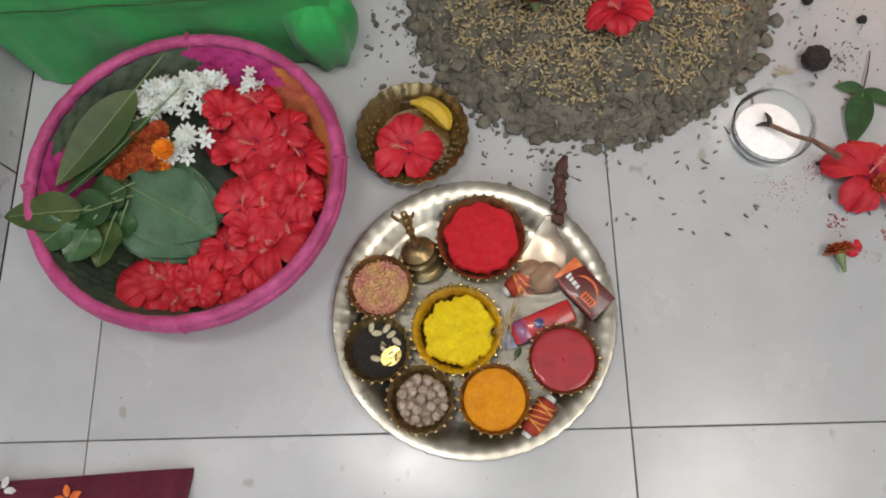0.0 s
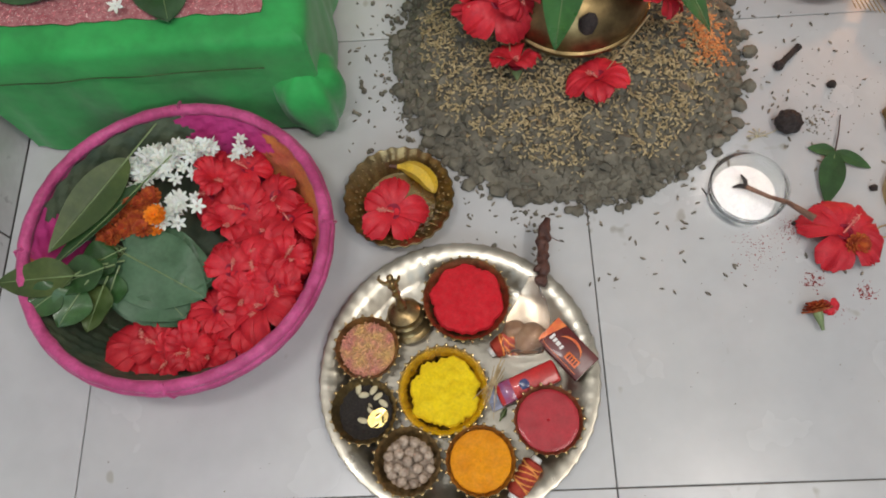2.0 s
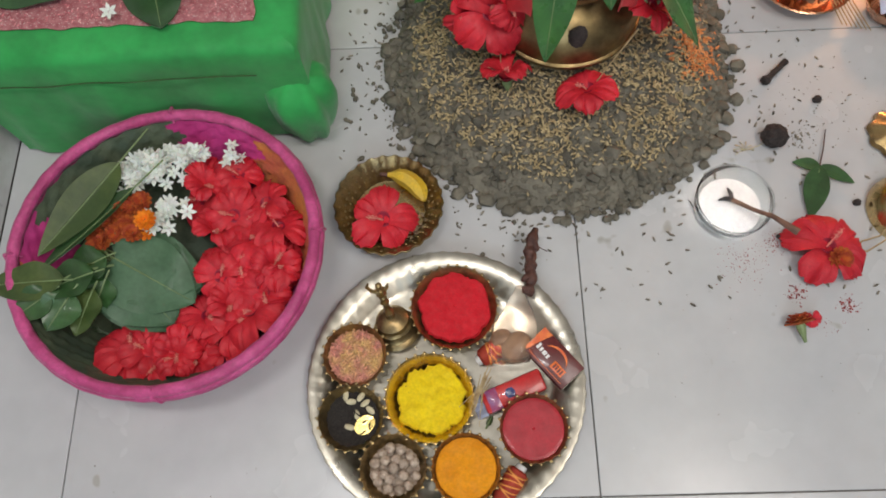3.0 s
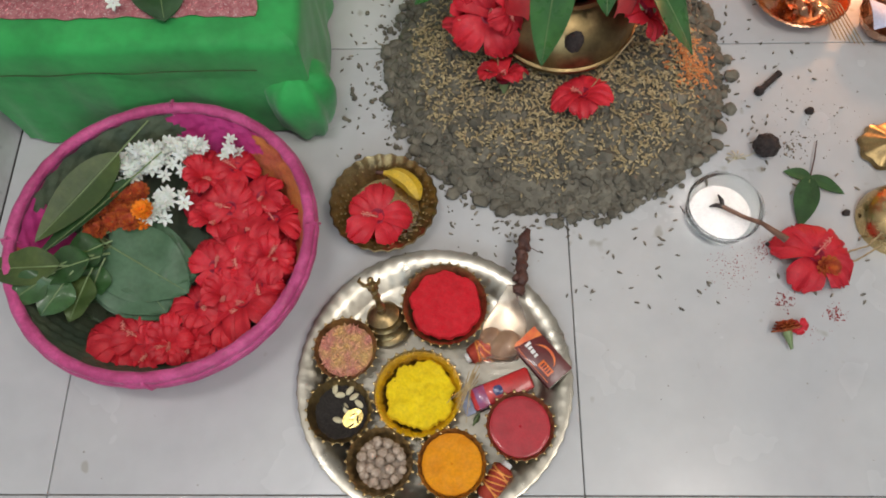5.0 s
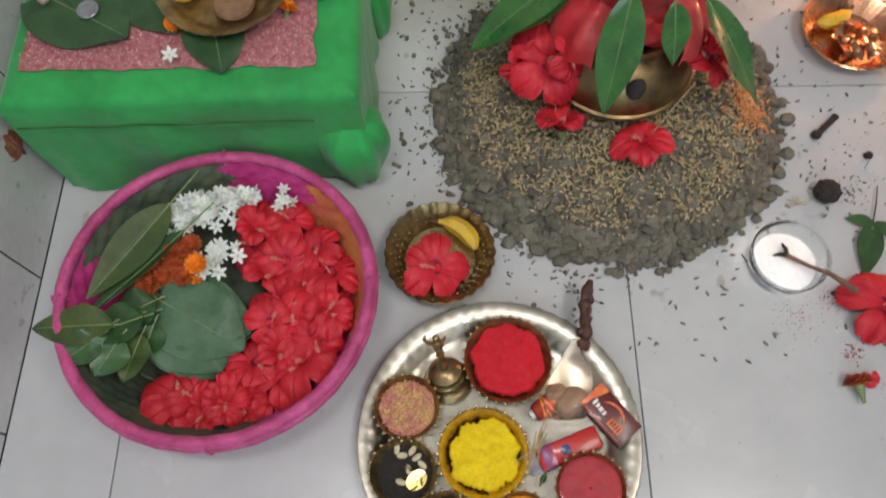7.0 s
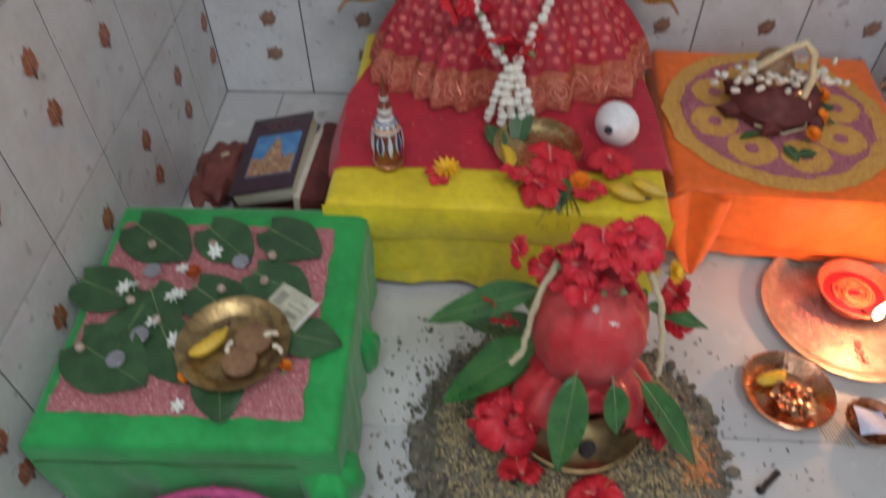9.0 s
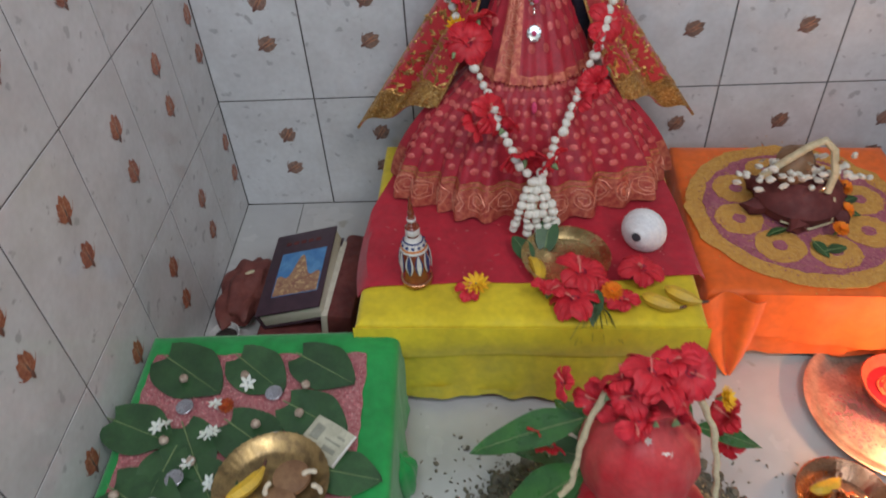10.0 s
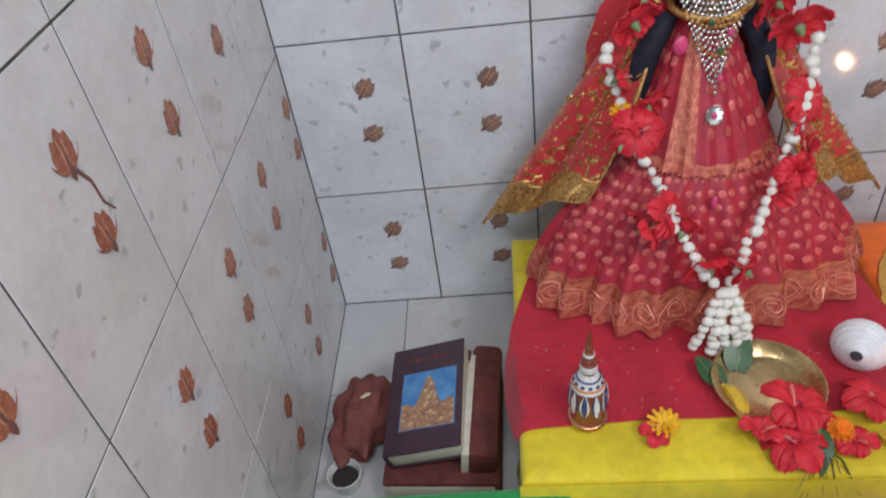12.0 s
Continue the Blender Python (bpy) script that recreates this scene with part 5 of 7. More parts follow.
def hoop(r, z, tr, twist, amp, seed):
    n = 160
    V, F, m = [], [], 10
    for i in range(n):
        a = TAU * i / n
        cx, cy, cz = r * math.cos(a), r * math.sin(a), z + amp * math.sin(3 * a + seed)
        for j in range(m):
            b = TAU * j / m
            rr = tr * (1 + 0.05 * math.sin(twist * a + b * 2) + 0.1 * noise.noise(Vector((math.cos(a) * 6, math.sin(a) * 6, seed))))
            V.append((cx + rr * math.cos(b) * math.cos(a), cy + rr * math.cos(b) * math.sin(a), cz + rr * math.sin(b)))
    for i in range(n):
        F += [[i * m + j, ((i + 1) % n) * m + j, ((i + 1) % n) * m + (j + 1) % m, i * m + (j + 1) % m] for j in range(m)]
    return G().add(V, F)


for r, z, tr, sd in ((0.1712, 0.0935, 0.0070, 0), (0.1752, 0.0870, 0.0055, 1.3), (0.1738, 0.0775, 0.0056, 2.2), (0.1690, 0.0660, 0.0050, 3.5), (0.1640, 0.0545, 0.0046, 4.4)):
    part("wrapped_hoop", hoop(r, z, tr, 34, 0.0016, sd), M_MAGENTA, basket, "cloth-wrapped magenta rim strip")
for k in range(4):
    a = TAU * k / 4 + 0.05
    part("wrap_band", G().tube([(0.164 * math.cos(a), 0.164 * math.sin(a), 0.086), (0.1705 * math.cos(a), 0.1705 * math.sin(a), 0.102), (0.179 * math.cos(a), 0.179 * math.sin(a), 0.096), (0.181 * math.cos(a + 0.03), 0.181 * math.sin(a + 0.03), 0.084), (0.174 * math.cos(a + 0.05), 0.174 * math.sin(a + 0.05), 0.070)], [0.0015, 0.0022, 0.0022, 0.0022, 0.0015], 7), M_MAGENTA, basket)

FL = ((-0.447, 0.348), (-0.412, 0.325), (-0.359, 0.337), (-0.430, 0.304), (-0.383, 0.292), (-0.343, 0.300), (-0.405, 0.272), (-0.356, 0.259), (-0.337, 0.269),
      (-0.393, 0.240), (-0.361, 0.226), (-0.411, 0.218), (-0.379, 0.203), (-0.405, 0.191), (-0.446, 0.159), (-0.484, 0.156), (-0.524, 0.151), (-0.421, 0.172), (-0.452, 0.380), (-0.469, 0.167))


def inside(x, y, most=0.118):
    """Pulls a place back within the basket."""
    d = math.hypot(x - BX, y - BY)
    return (x, y) if d < most else (BX + (x - BX) * most / d, BY + (y - BY) * most / d)


for i, (x, y) in enumerate(FL):
    x, y = inside(x, y)
    red_flower(i, x, y, 0.052 + 0.008 * math.sin(i * 2.1) - (0.012 if i > 12 else 0), rng.random() * 360, 22 * math.sin(i * 1.7), 22 * math.cos(i * 2.3), 0.78 + 0.12 * rng.random(), "red hibiscus flower heaped in the basket")
FL2 = ((-0.401, 0.318), (-0.372, 0.274), (-0.424, 0.263), (-0.377, 0.247), (-0.348, 0.330), (-0.437, 0.205), (-0.350, 0.225))
for k, (x, y) in enumerate(FL2):
    x, y = inside(x, y, 0.11)
    red_flower(k, x, y, 0.040, k * 37, 15, -12, 0.85, "red hibiscus flower heaped in the basket")

for k in range(120):
    q = rng.random()
    (xa, ya), (xb, yb) = (-0.544, 0.379), (-0.461, 0.406)
    x, y = inside(xa + (xb - xa) * q + 0.010 * rng.normal(), ya + (yb - ya) * q + 0.013 * rng.normal(), 0.135)
    jasmine(x, y, 0.064 + 0.014 * rng.random(), 45, 0.85)
for k in range(22):
    x, y = (-0.487, 0.333) if k < 11 else (-0.503, 0.312)
    jasmine(x + 0.007 * rng.normal(), y + 0.007 * rng.normal(), 0.068 + 0.006 * rng.random(), 45, 0.85)
for k in range(6):
    x, y = (-0.412, 0.396)
    jasmine(x + 0.004 * rng.normal(), y + 0.006 * rng.normal(), 0.070 + 0.003 * k, 45, 0.85)
for k, (x, y) in enumerate(((-0.573, 0.305), (-0.566, 0.286), (-0.553, 0.317), (-0.542, 0.329), (-0.529, 0.337), (-0.520, 0.341), (-0.546, 0.302), (-0.532, 0.312), (-0.555, 0.292), (-0.524, 0.300))):
    marigold(RUST, x, y, 0.070 + 0.004 * rng.random(), rng.random() * 360, 18 * rng.normal(), 12, 0.85)
marigold(MARI, -0.509, 0.314, 0.078, 40, 10, 0, 0.95)


def leaf_between(name, label, a, za, b, zb, width, m, group, roll=0, **kw):
    """A leaf from its stalk end a to its tip b."""
    dx, dy = b[0] - a[0], b[1] - a[1]
    flat = math.hypot(dx, dy)
    return leaf(name, label, pose(a[0], a[1], za, roll, -math.degrees(math.atan2(zb - za, flat)), math.degrees(math.atan2(dy, dx))), math.hypot(flat, zb - za), width, m, group=group, **kw)


LB = "large dark green leaf standing in the basket"
leaf_between("large_leaf", LB, (-0.547, 0.388), 0.085, (-0.619, 0.266), 0.092, 0.050, M_OLIVE, "large leaves", -22, curl=-0.06, fold=0.30, stalk=0.055)
leaf_between("large_leaf", LB, (-0.526, 0.357), 0.080, (-0.615, 0.246), 0.084, 0.034, M_LEAF, "large leaves", 18, curl=-0.06, fold=0.45, stalk=0.045)
LP = "heart-shaped betel leaf stacked flat in the basket"
x0, y0 = (-0.539, 0.268)
for k in range(7):
    leaf("betel_leaf", LP, pose(x0 + 0.004 * math.sin(k * 2.7) - 0.004, y0 + 0.006 * math.cos(k * 1.9) + 0.002, 0.053 + 0.0024 * k, 3 * math.sin(k), 3, -30 + 17 * math.sin(k * 2.1)), 0.104 + 0.008 * math.sin(k * 3.3), 0.106, M_BETEL2, group="betel leaves in the basket", curl=0.04, fold=0.05, heart=0.12, wave=0.035, stalk=0.038)
LT = "small green basil-like leaf drooping over the basket rim"
SPR = (((-0.581, 0.236), (-0.673, 0.234), 0.100, 0.100, 0.040), ((-0.553, 0.248), (-0.615, 0.224), 0.090, 0.097, 0.044), ((-0.573, 0.224), (-0.598, 0.182), 0.094, 0.090, 0.040),
       ((-0.555, 0.230), (-0.573, 0.179), 0.084, 0.078, 0.038), ((-0.548, 0.271), (-0.593, 0.245), 0.078, 0.084, 0.042), ((-0.594, 0.224), (-0.634, 0.196), 0.098, 0.095, 0.034),
       ((-0.556, 0.285), (-0.591, 0.268), 0.072, 0.074, 0.036), ((-0.547, 0.245), (-0.560, 0.204), 0.076, 0.070, 0.034))
for k, (pa, pb, za, zb, w) in enumerate(SPR):
    leaf_between("sprig_leaf", LT, pa, za, pb, zb, w * 1.22, M_OLIVE if k % 3 == 0 else M_LEAF, "sprig leaves", 14 * math.sin(2.3 * k), curl=0.08, fold=0.15, wave=0.05, stalk=0.010)
(xa, ya), (xb, yb) = (-0.542, 0.262), (-0.600, 0.231)
solid("green_twig", G().tube([(xa, ya, 0.072), ((xa + xb) / 2, (ya + yb) / 2 + 0.004, 0.088), (xb, yb, 0.097)], [0.0016, 0.0014, 0.0009], 6), M_VEIN, "thin green stem of the drooping sprig", "twig")
for k, (x, y) in enumerate(((-0.411, 0.377), (-0.451, 0.364), (-0.334, 0.311), (-0.372, 0.338), (-0.420, 0.249), (-0.468, 0.157), (-0.526, 0.156), (-0.501, 0.165), (-0.345, 0.252))):
    x, y = inside(x, y, 0.125)
    red_flower(k + 2, x, y, 0.060 if k < 5 or k > 7 else 0.046, 61 * k, 18 * math.sin(k), 16, 0.78, "red hibiscus flower heaped in the basket")
gg = G()
for k in range(90):
    x, y = (-0.545, 0.185)
    x, y = x + 0.05 * rng.normal(), y + 0.016 * rng.normal()
    a = rng.random() * TAU
    if math.hypot(x - BX, y - BY) < 0.118:
        gg.tube([(x, y, 0.016), (x + 0.018 * math.cos(a), y + 0.010 * math.sin(a), 0.024), (x + 0.032 * math.cos(a), y + 0.018 * math.sin(a), 0.018)], [0.0007, 0.0006, 0.0003], 4)
solid("sacred_grass", gg, M_LEAF, "thin dark green grass blades at the bottom", "grass", kind="stuff")

# ---- on the green stool: a bed of rice with leaves ----
GZ = 0.1915


def rice_bed(u, v):
    x, y = -0.700 + 0.333 * u, 0.500 + 0.330 * v
    e = 1 if 0.0 < u < 1 and 0.0 < v < 1 else 0
    k = 0.006 * noise.noise(Vector((x * 40, y * 40, 1)))
    if u in (0.0, 1.0):
        x += k
    if v in (0.0, 1.0):
        y += k
    return (x + 0.008 * (1 - v) * (1 if u < 0.5 else 0.3), y, GZ + 0.001 + (0.0022 + 0.0008 * noise.noise(Vector((x * 90, y * 90, 4)))) * e)


rice = solid("pink_rice_bed", G().sheet(rice_bed, 60, 60, 0.002), M_PINKRICE, "square bed of pink-dyed rice on the green cloth", "rice", kind="stuff")
solid("pink_rice_grains", grains(G(), ((-0.694 + 0.325 * rng.random(), 0.504 + 0.322 * rng.random(), GZ + 0.0042) for _ in range(2600)), 0.8, 30), M_PINKRICE, "loose pink-dyed rice grains on the bed", "rice", kind="stuff")

LV = "heart-shaped green betel leaf laid on pink rice"
LEAVES = (((-0.676, 0.820), -35, 0.100), ((-0.562, 0.817), -40, 0.085), ((-0.467, 0.818), -32, 0.085), ((-0.718, 0.705), -22, 0.085), ((-0.614, 0.693), -60, 0.080), ((-0.550, 0.700), -35, 0.090), ((-0.470, 0.730), -30, 0.085),
          ((-0.681, 0.598), -30, 0.105), ((-0.577, 0.625), -55, 0.085), ((-0.485, 0.574), -75, 0.075), ((-0.409, 0.626), -12, 0.070), ((-0.617, 0.652), -100, 0.070))
for k, ((x, y), rz, ln) in enumerate(LEAVES):
    leaf("betel_leaf", LV, pose(x, y, 0.2010 + 0.0008 * (k % 4), 2 * math.sin(k), -1, rz), ln * 1.2, ln * 1.12, M_BETEL, group="betel leaves on the rice", curl=0.03, fold=0.04, heart=0.12, wave=0.03, stalk=0.012)
for x, y in ((-0.635, 0.773), (-0.544, 0.778), (-0.450, 0.759), (-0.633, 0.668), (-0.510, 0.693), (-0.452, 0.710), (-0.674, 0.586), (-0.586, 0.635)):
    ob = new("areca_nut", nut)
    ob.matrix_basis = spin(x, y, 0.2090, rng.random() * 360, 20, 10, 1.25)
    tagged(ob, "grey-brown areca nut resting on a betel leaf", "nut", "areca nuts on leaves")
coin = G().lathe([(0.0, 0), (0.0118, 0), (0.0125, 0.0004), (0.0125, 0.0014), (0.0118, 0.0018), (0.0108, 0.0015), (0.002, 0.0015)], 40).mesh("coin", [M_COIN])
for x, y in ((-0.620, 0.724), (-0.621, 0.571), (-0.602, 0.611), (-0.480, 0.668), (-0.495, 0.746)):
    ob = new("coin", coin)
    ob.matrix_basis = pose(x, y, 0.2072, 2, -2, 20)
    tagged(ob, "round steel coin resting on a betel leaf", "coin", "steel coins")
for x, y in ((-0.567, 0.680), (-0.574, 0.675), (-0.637, 0.693), (-0.589, 0.630), (-0.574, 0.725), (-0.535, 0.761), (-0.517, 0.504), (-0.551, 0.602), (-0.647, 0.688)):
    jasmine(x, y, 0.2110, 30, 1.0)
fallen = ruffled("orange-red flower bud on the rice", pose(-0.560, 0.727, 0.203, 20, 0, 0), M_MARID, 0.011, "flower buds")
marigold(MARI, -0.524, 0.553, 0.203, 0, 30, 0, 0.7)
marigold(MARI, -0.397, 0.569, 0.203, 0, -30, 20, 0.8)

bp = thing("brass_plate", "small brass plate with fluted rim holding offerings", "plate", pose(-0.468, 0.597, 0.204))
part("plate", G().lathe([(0.03, 0), (0.052, 0.0), (0.058, 0.003), (0.070, 0.012), (0.0755, 0.015), (0.0755, 0.0162), (0.069, 0.0140), (0.056, 0.0045), (0.05, 0.002), (0.01, 0.002)], 110, None, 0, 0.008, 44, 3), M_OLDBRASS, bp)
banana("small ripe banana lying in the brass plate", pose(-0.497, 0.594, 0.217, 0, 0, 48), 0.062, 0.0095, 0.9)
solid("round_sweet", G().lathe([(0.010, 0), (0.021, 0.001), (0.0235, 0.005), (0.022, 0.009), (0.015, 0.011), (0.004, 0.0115)], 36), M_SWEET, "round flat brown sweet", "sweet", pose(-0.455, 0.572, 0.2065))
solid("round_sweet", G().lathe([(0.010, 0), (0.023, 0.001), (0.0255, 0.005), (0.024, 0.009), (0.015, 0.011), (0.004, 0.0115)], 36), M_SWEET, "round flat brown sweet", "sweet", pose(-0.444, 0.608, 0.2065))
cash = G().tube([(0.009 * math.cos(a), 0.006 * math.sin(a), 0) for a in np.linspace(0.3, 2.9, 9)], [0.0018, 0.0032, 0.0036, 0.0034, 0.0032, 0.0034, 0.0038, 0.0036, 0.002], 8).mesh("cashew", [M_CASHEW])
for (x, y), rz in (((-0.467, 0.588), 80), ((-0.409, 0.585), -40), ((-0.419, 0.607), 10)):
    ob = new("cashew", cash)
    ob.matrix_basis = pose(x, y, 0.2195, 0, 0, rz)
    tagged(ob, "pale curved cashew nut on the plate", "nut", "cashew nuts")
solid("crumb_pile", grains(G(), heaped(-0.437, 0.606, 0.016, 0.2085, 60, 0.004), 1.0, 60), M_CRUMB, "small pile of brown crumbs on the plate", "crumbs", kind="stuff")
nt_ = thing("bank_note", "folded pale green paper bank note", "paper", pose(-0.407, 0.664, 0.2085, 4, 3, -32))
part("note_sheet", G().sheet(lambda u, v: ((u - 0.5) * 0.066, (v - 0.5) * 0.052, 0.003 * math.sin(3 * u) + 0.002 * v), 10, 6, 0.0006), M_PAPER, nt_)
for k, (bx, by, bw, bh) in enumerate(((-0.018, 0.004, 0.014, 0.022), (0.010, 0.012, 0.026, 0.003), (0.010, 0.002, 0.026, 0.003), (0.012, -0.010, 0.020, 0.007))):
    part("printed_bar", G().box(bw, bh, 0.0005, pose(bx, by, 0.0042)), M_INK, nt_)
part("white_edge", G().box(0.0025, 0.052, 0.0006, pose(0.0315, 0, 0.0036)), M_WHITE, nt_)

# ---- on the red altar cloth ----
AZ = 0.2175
bt = thing("painted_bottle", "brown glazed bottle with white and blue painted leaves", "bottle", pose(-0.2960, 0.962, AZ) @ Matrix.Diagonal((0.92, 0.92, 1.22, 1)))
part("body", G().lathe([(0.022, 0), (0.0265, 0.001), (0.0268, 0.006), (0.0245, 0.009), (0.0235, 0.020), (0.025, 0.034), (0.0262, 0.046), (0.0235, 0.060), (0.016, 0.073), (0.0105, 0.080), (0.0105, 0.092), (0.0125, 0.094), (0.010, 0.097)], 48), M_BOTTLE, bt)
part("foot_ring", G().lathe([(0.0270, 0.0025), (0.0285, 0.0035), (0.0285, 0.0075), (0.0270, 0.0085)], 48), M_COPPER, bt)
part("neck_band", G().lathe([(0.0108, 0.083), (0.0125, 0.0845), (0.0125, 0.0905), (0.0108, 0.092)], 32), M_ENAMELW, bt)
part("shoulder_glaze", G().lathe([(0.0240, 0.0590), (0.0200, 0.0675), (0.0145, 0.0760), (0.0120, 0.0800)], 40), M_ENAMELW, bt, "white painted shoulder")
part("shoulder_line", G().lathe([(0.0225, 0.0620), (0.0232, 0.0630), (0.0222, 0.0650), (0.0212, 0.0650)], 40), M_ENAMELO, bt, "orange painted ring")
part("shoulder_line", G().lathe([(0.0168, 0.0720), (0.0174, 0.0728), (0.0162, 0.0745), (0.0152, 0.0745)], 40), M_ENAMELB, bt, "blue painted ring")
for k in range(12):
    part("painted_dot", G().blob(0.0022, 0.0034, 0.0012, pose(0.0206 * math.cos(TAU * k / 12), 0.0206 * math.sin(TAU * k / 12), 0.0688, 0, 50, 30 * k), 2), M_ENAMELB, bt)
part("stopper", G().lathe([(0.0075, 0.094), (0.0080, 0.098), (0.0055, 0.101), (0.0072, 0.105), (0.0072, 0.108), (0.0046, 0.111), (0.0060, 0.115), (0.0060, 0.118), (0.0036, 0.121), (0.0046, 0.126), (0.0030, 0.132), (0.0012, 0.142)], 28), M_BOTTLE, bt)
part("stopper_ring", G().lathe([(0.0072, 0.1045), (0.0080, 0.1055), (0.0080, 0.1075), (0.0072, 0.1085)], 28), M_ENAMELW, bt, "white painted ring")
for k in range(10):
    a = 360 * k / 10
    def pet(u, v, wdt=0.0072, lift=0.0):
        s = v * 2 - 1
        return (0.0268 + 0.0016 * math.sin(math.pi * u) - 0.0030 * u + lift, s * wdt * math.sin(math.pi * (0.08 + 0.9 * u)), 0.026 + 0.034 * u)
    part("painted_leaf", G().sheet(lambda u, v: pet(u, v), 8, 5, 0.0008), M_ENAMELW if k % 2 else M_ENAMELB, bt, M=pose(0, 0, 0, 0, 0, a))
    part("painted_leaf", G().sheet(lambda u, v: pet(u, v, 0.0042, 0.0012), 8, 5, 0.0008), M_ENAMELB if k % 2 else M_ENAMELW, bt, M=pose(0, 0, 0, 0, 0, a))

ap = thing("brass_plate", "shallow brass plate with fruit on the red cloth", "plate", pose(-0.052, 0.992, AZ + 0.004))
part("plate", G().lathe([(0.03, 0), (0.050, 0.0), (0.056, 0.003), (0.068, 0.013), (0.073, 0.0145), (0.073, 0.0160), (0.067, 0.0150), (0.054, 0.0045), (0.05, 0.002), (0.01, 0.002)], 100, None, 0, 0.006, 36, 3), M_BRASS, ap)
banana("small ripe banana lying in a brass plate", pose(-0.098, 0.968, 0.231, 0, 0, 100), 0.060, 0.0105, 1.1)
leaf("betel_leaf", "dark green betel leaf tucked behind the plate", pose(-0.083, 1.023, 0.226, 0, -40, 75), 0.060, 0.045, M_BETEL, group="", curl=0.1, heart=0.1)
leaf("betel_leaf", "dark green betel leaf tucked beside the plate", pose(-0.112, 0.998, 0.226, 0, -20, 120), 0.050, 0.040, M_BETEL, group="", curl=0.1, heart=0.1)
for k, ((x, y), s) in enumerate((((-0.035, 0.946), 1.0), ((0.062, 0.955), 0.95), ((-0.088, 0.910), 0.8), ((-0.048, 0.896), 0.8), ((0.026, 0.898), 0.62), ((-0.213, 0.928), 0.55), ((-0.013, 0.919), 0.8))):
    red_flower(k + 1, x, y, 0.238 - 0.003 * k, 50 * k, 10 * math.sin(k), 8, s, "red hibiscus flower laid on the altar cloth")
yf = ruffled("small yellow flower on the altar edge", pose(-0.200, 0.940, 0.226, 15, 0, 0), M_YFLOWER, 0.023, "yellow flowers", 3, 0.15)
yf.scale = (1, 0.9, 0.7)
marigold(MARI, 0.011, 0.912, 0.230, 0, 20, 0, 1.25)
leaf("betel_leaf", "limp dark leaf hanging off the altar edge", pose(-0.014, 0.915, 0.236, 0, 12, -100), 0.058, 0.030, M_LEAF, group="", curl=0.3, fold=0.3)
gr = G()
x0, y0 = (-0.016, 0.886)
for k in range(14):
    a = -1.57 + 0.9 * rng.normal()
    gr.tube([(x0, y0 + 0.012, 0.226), (x0 + 0.02 * math.cos(a), y0 - 0.012, 0.224), (x0 + 0.045 * math.cos(a), y0 - 0.030 - 0.01 * rng.random(), 0.195 - 0.02 * rng.random())], [0.0007, 0.0006, 0.0003], 4)
solid("grass_tuft", gr, M_OLIVE, "wisps of thin grass hanging off the edge", "grass", kind="stuff")
banana("small greenish yellow banana at the altar edge", pose(0.081, 0.890, 0.2285, 0, 0, -30), 0.060, 0.0105, 0.5)
banana("small greenish yellow banana at the altar edge", pose(0.118, 0.903, 0.2285, 0, 0, -35), 0.060, 0.0105, 0.5)

conch = thing("conch_shell", "white ridged conch shell with a dark opening", "shell", pose(0.0760, 1.026, AZ + 0.0370, 78, 0, -36))
part("shell", G().lathe([(0.006, -0.034)] + [(0.037 * math.sin(math.pi * min(1, 0.10 + 0.84 * q)) ** 0.75 + 0.0013 * abs(math.sin(26 * q)), -0.030 + 0.054 * q) for q in np.linspace(0, 1, 60)] + [(0.008, 0.026), (0.007, 0.022)], 64), M_CONCH, conch)
# closed disc over the shell's mouth; its dark colour paints the shade inside
part("opening", G().lathe([(0.001, 0.0245), (0.0075, 0.0265), (0.006, 0.0272), (0.0008, 0.0270)], 20), M_HOLESHADE, conch, "round opening, its inner shade painted as a dark disc")
strew = G()
for k in range(60):
    x, y = -0.36 + 0.50 * rng.random(), 0.965 + 0.13 * rng.random()
    strew.tube([(x, y, AZ + 0.0008), (x + 0.004 * rng.normal(), y + 0.004 * rng.normal(), AZ + 0.0012)], 0.0006, 4)
solid("strewn_bits", strew, M_PINKPOW, "pale threads and petals strewn on red cloth", "crumbs", kind="stuff")


# ---- garlands and jewels hung on the idol ----
def strung(name, label, way, r, m, step):
    t = thing(name, label, "garland")
    me = G().blob(r, r * 0.92, r * 0.82, None, 2, 0.12, 1.5).mesh("bud", [m])
    P = [Vector(p) for p in way]
    dist = 0.0
    cord = []
    for a, b in zip(P[:-1], P[1:]):
        L = (b - a).length
        while dist < L:
            p = a.lerp(b, dist / L)
            cord.append(p[:])
            o = part("bud", me, None, t, M=spin(p.x + 0.0022 * rng.normal(), p.y + 0.0010 * rng.normal(), p.z, rng.random() * 360, rng.random() * 90, 0, 0.78 + 0.45 * rng.random()))
            dist += step
        dist -= L
    part("cord", G().tube(cord, 0.0008, 5), M_CREAM, t)
    return t


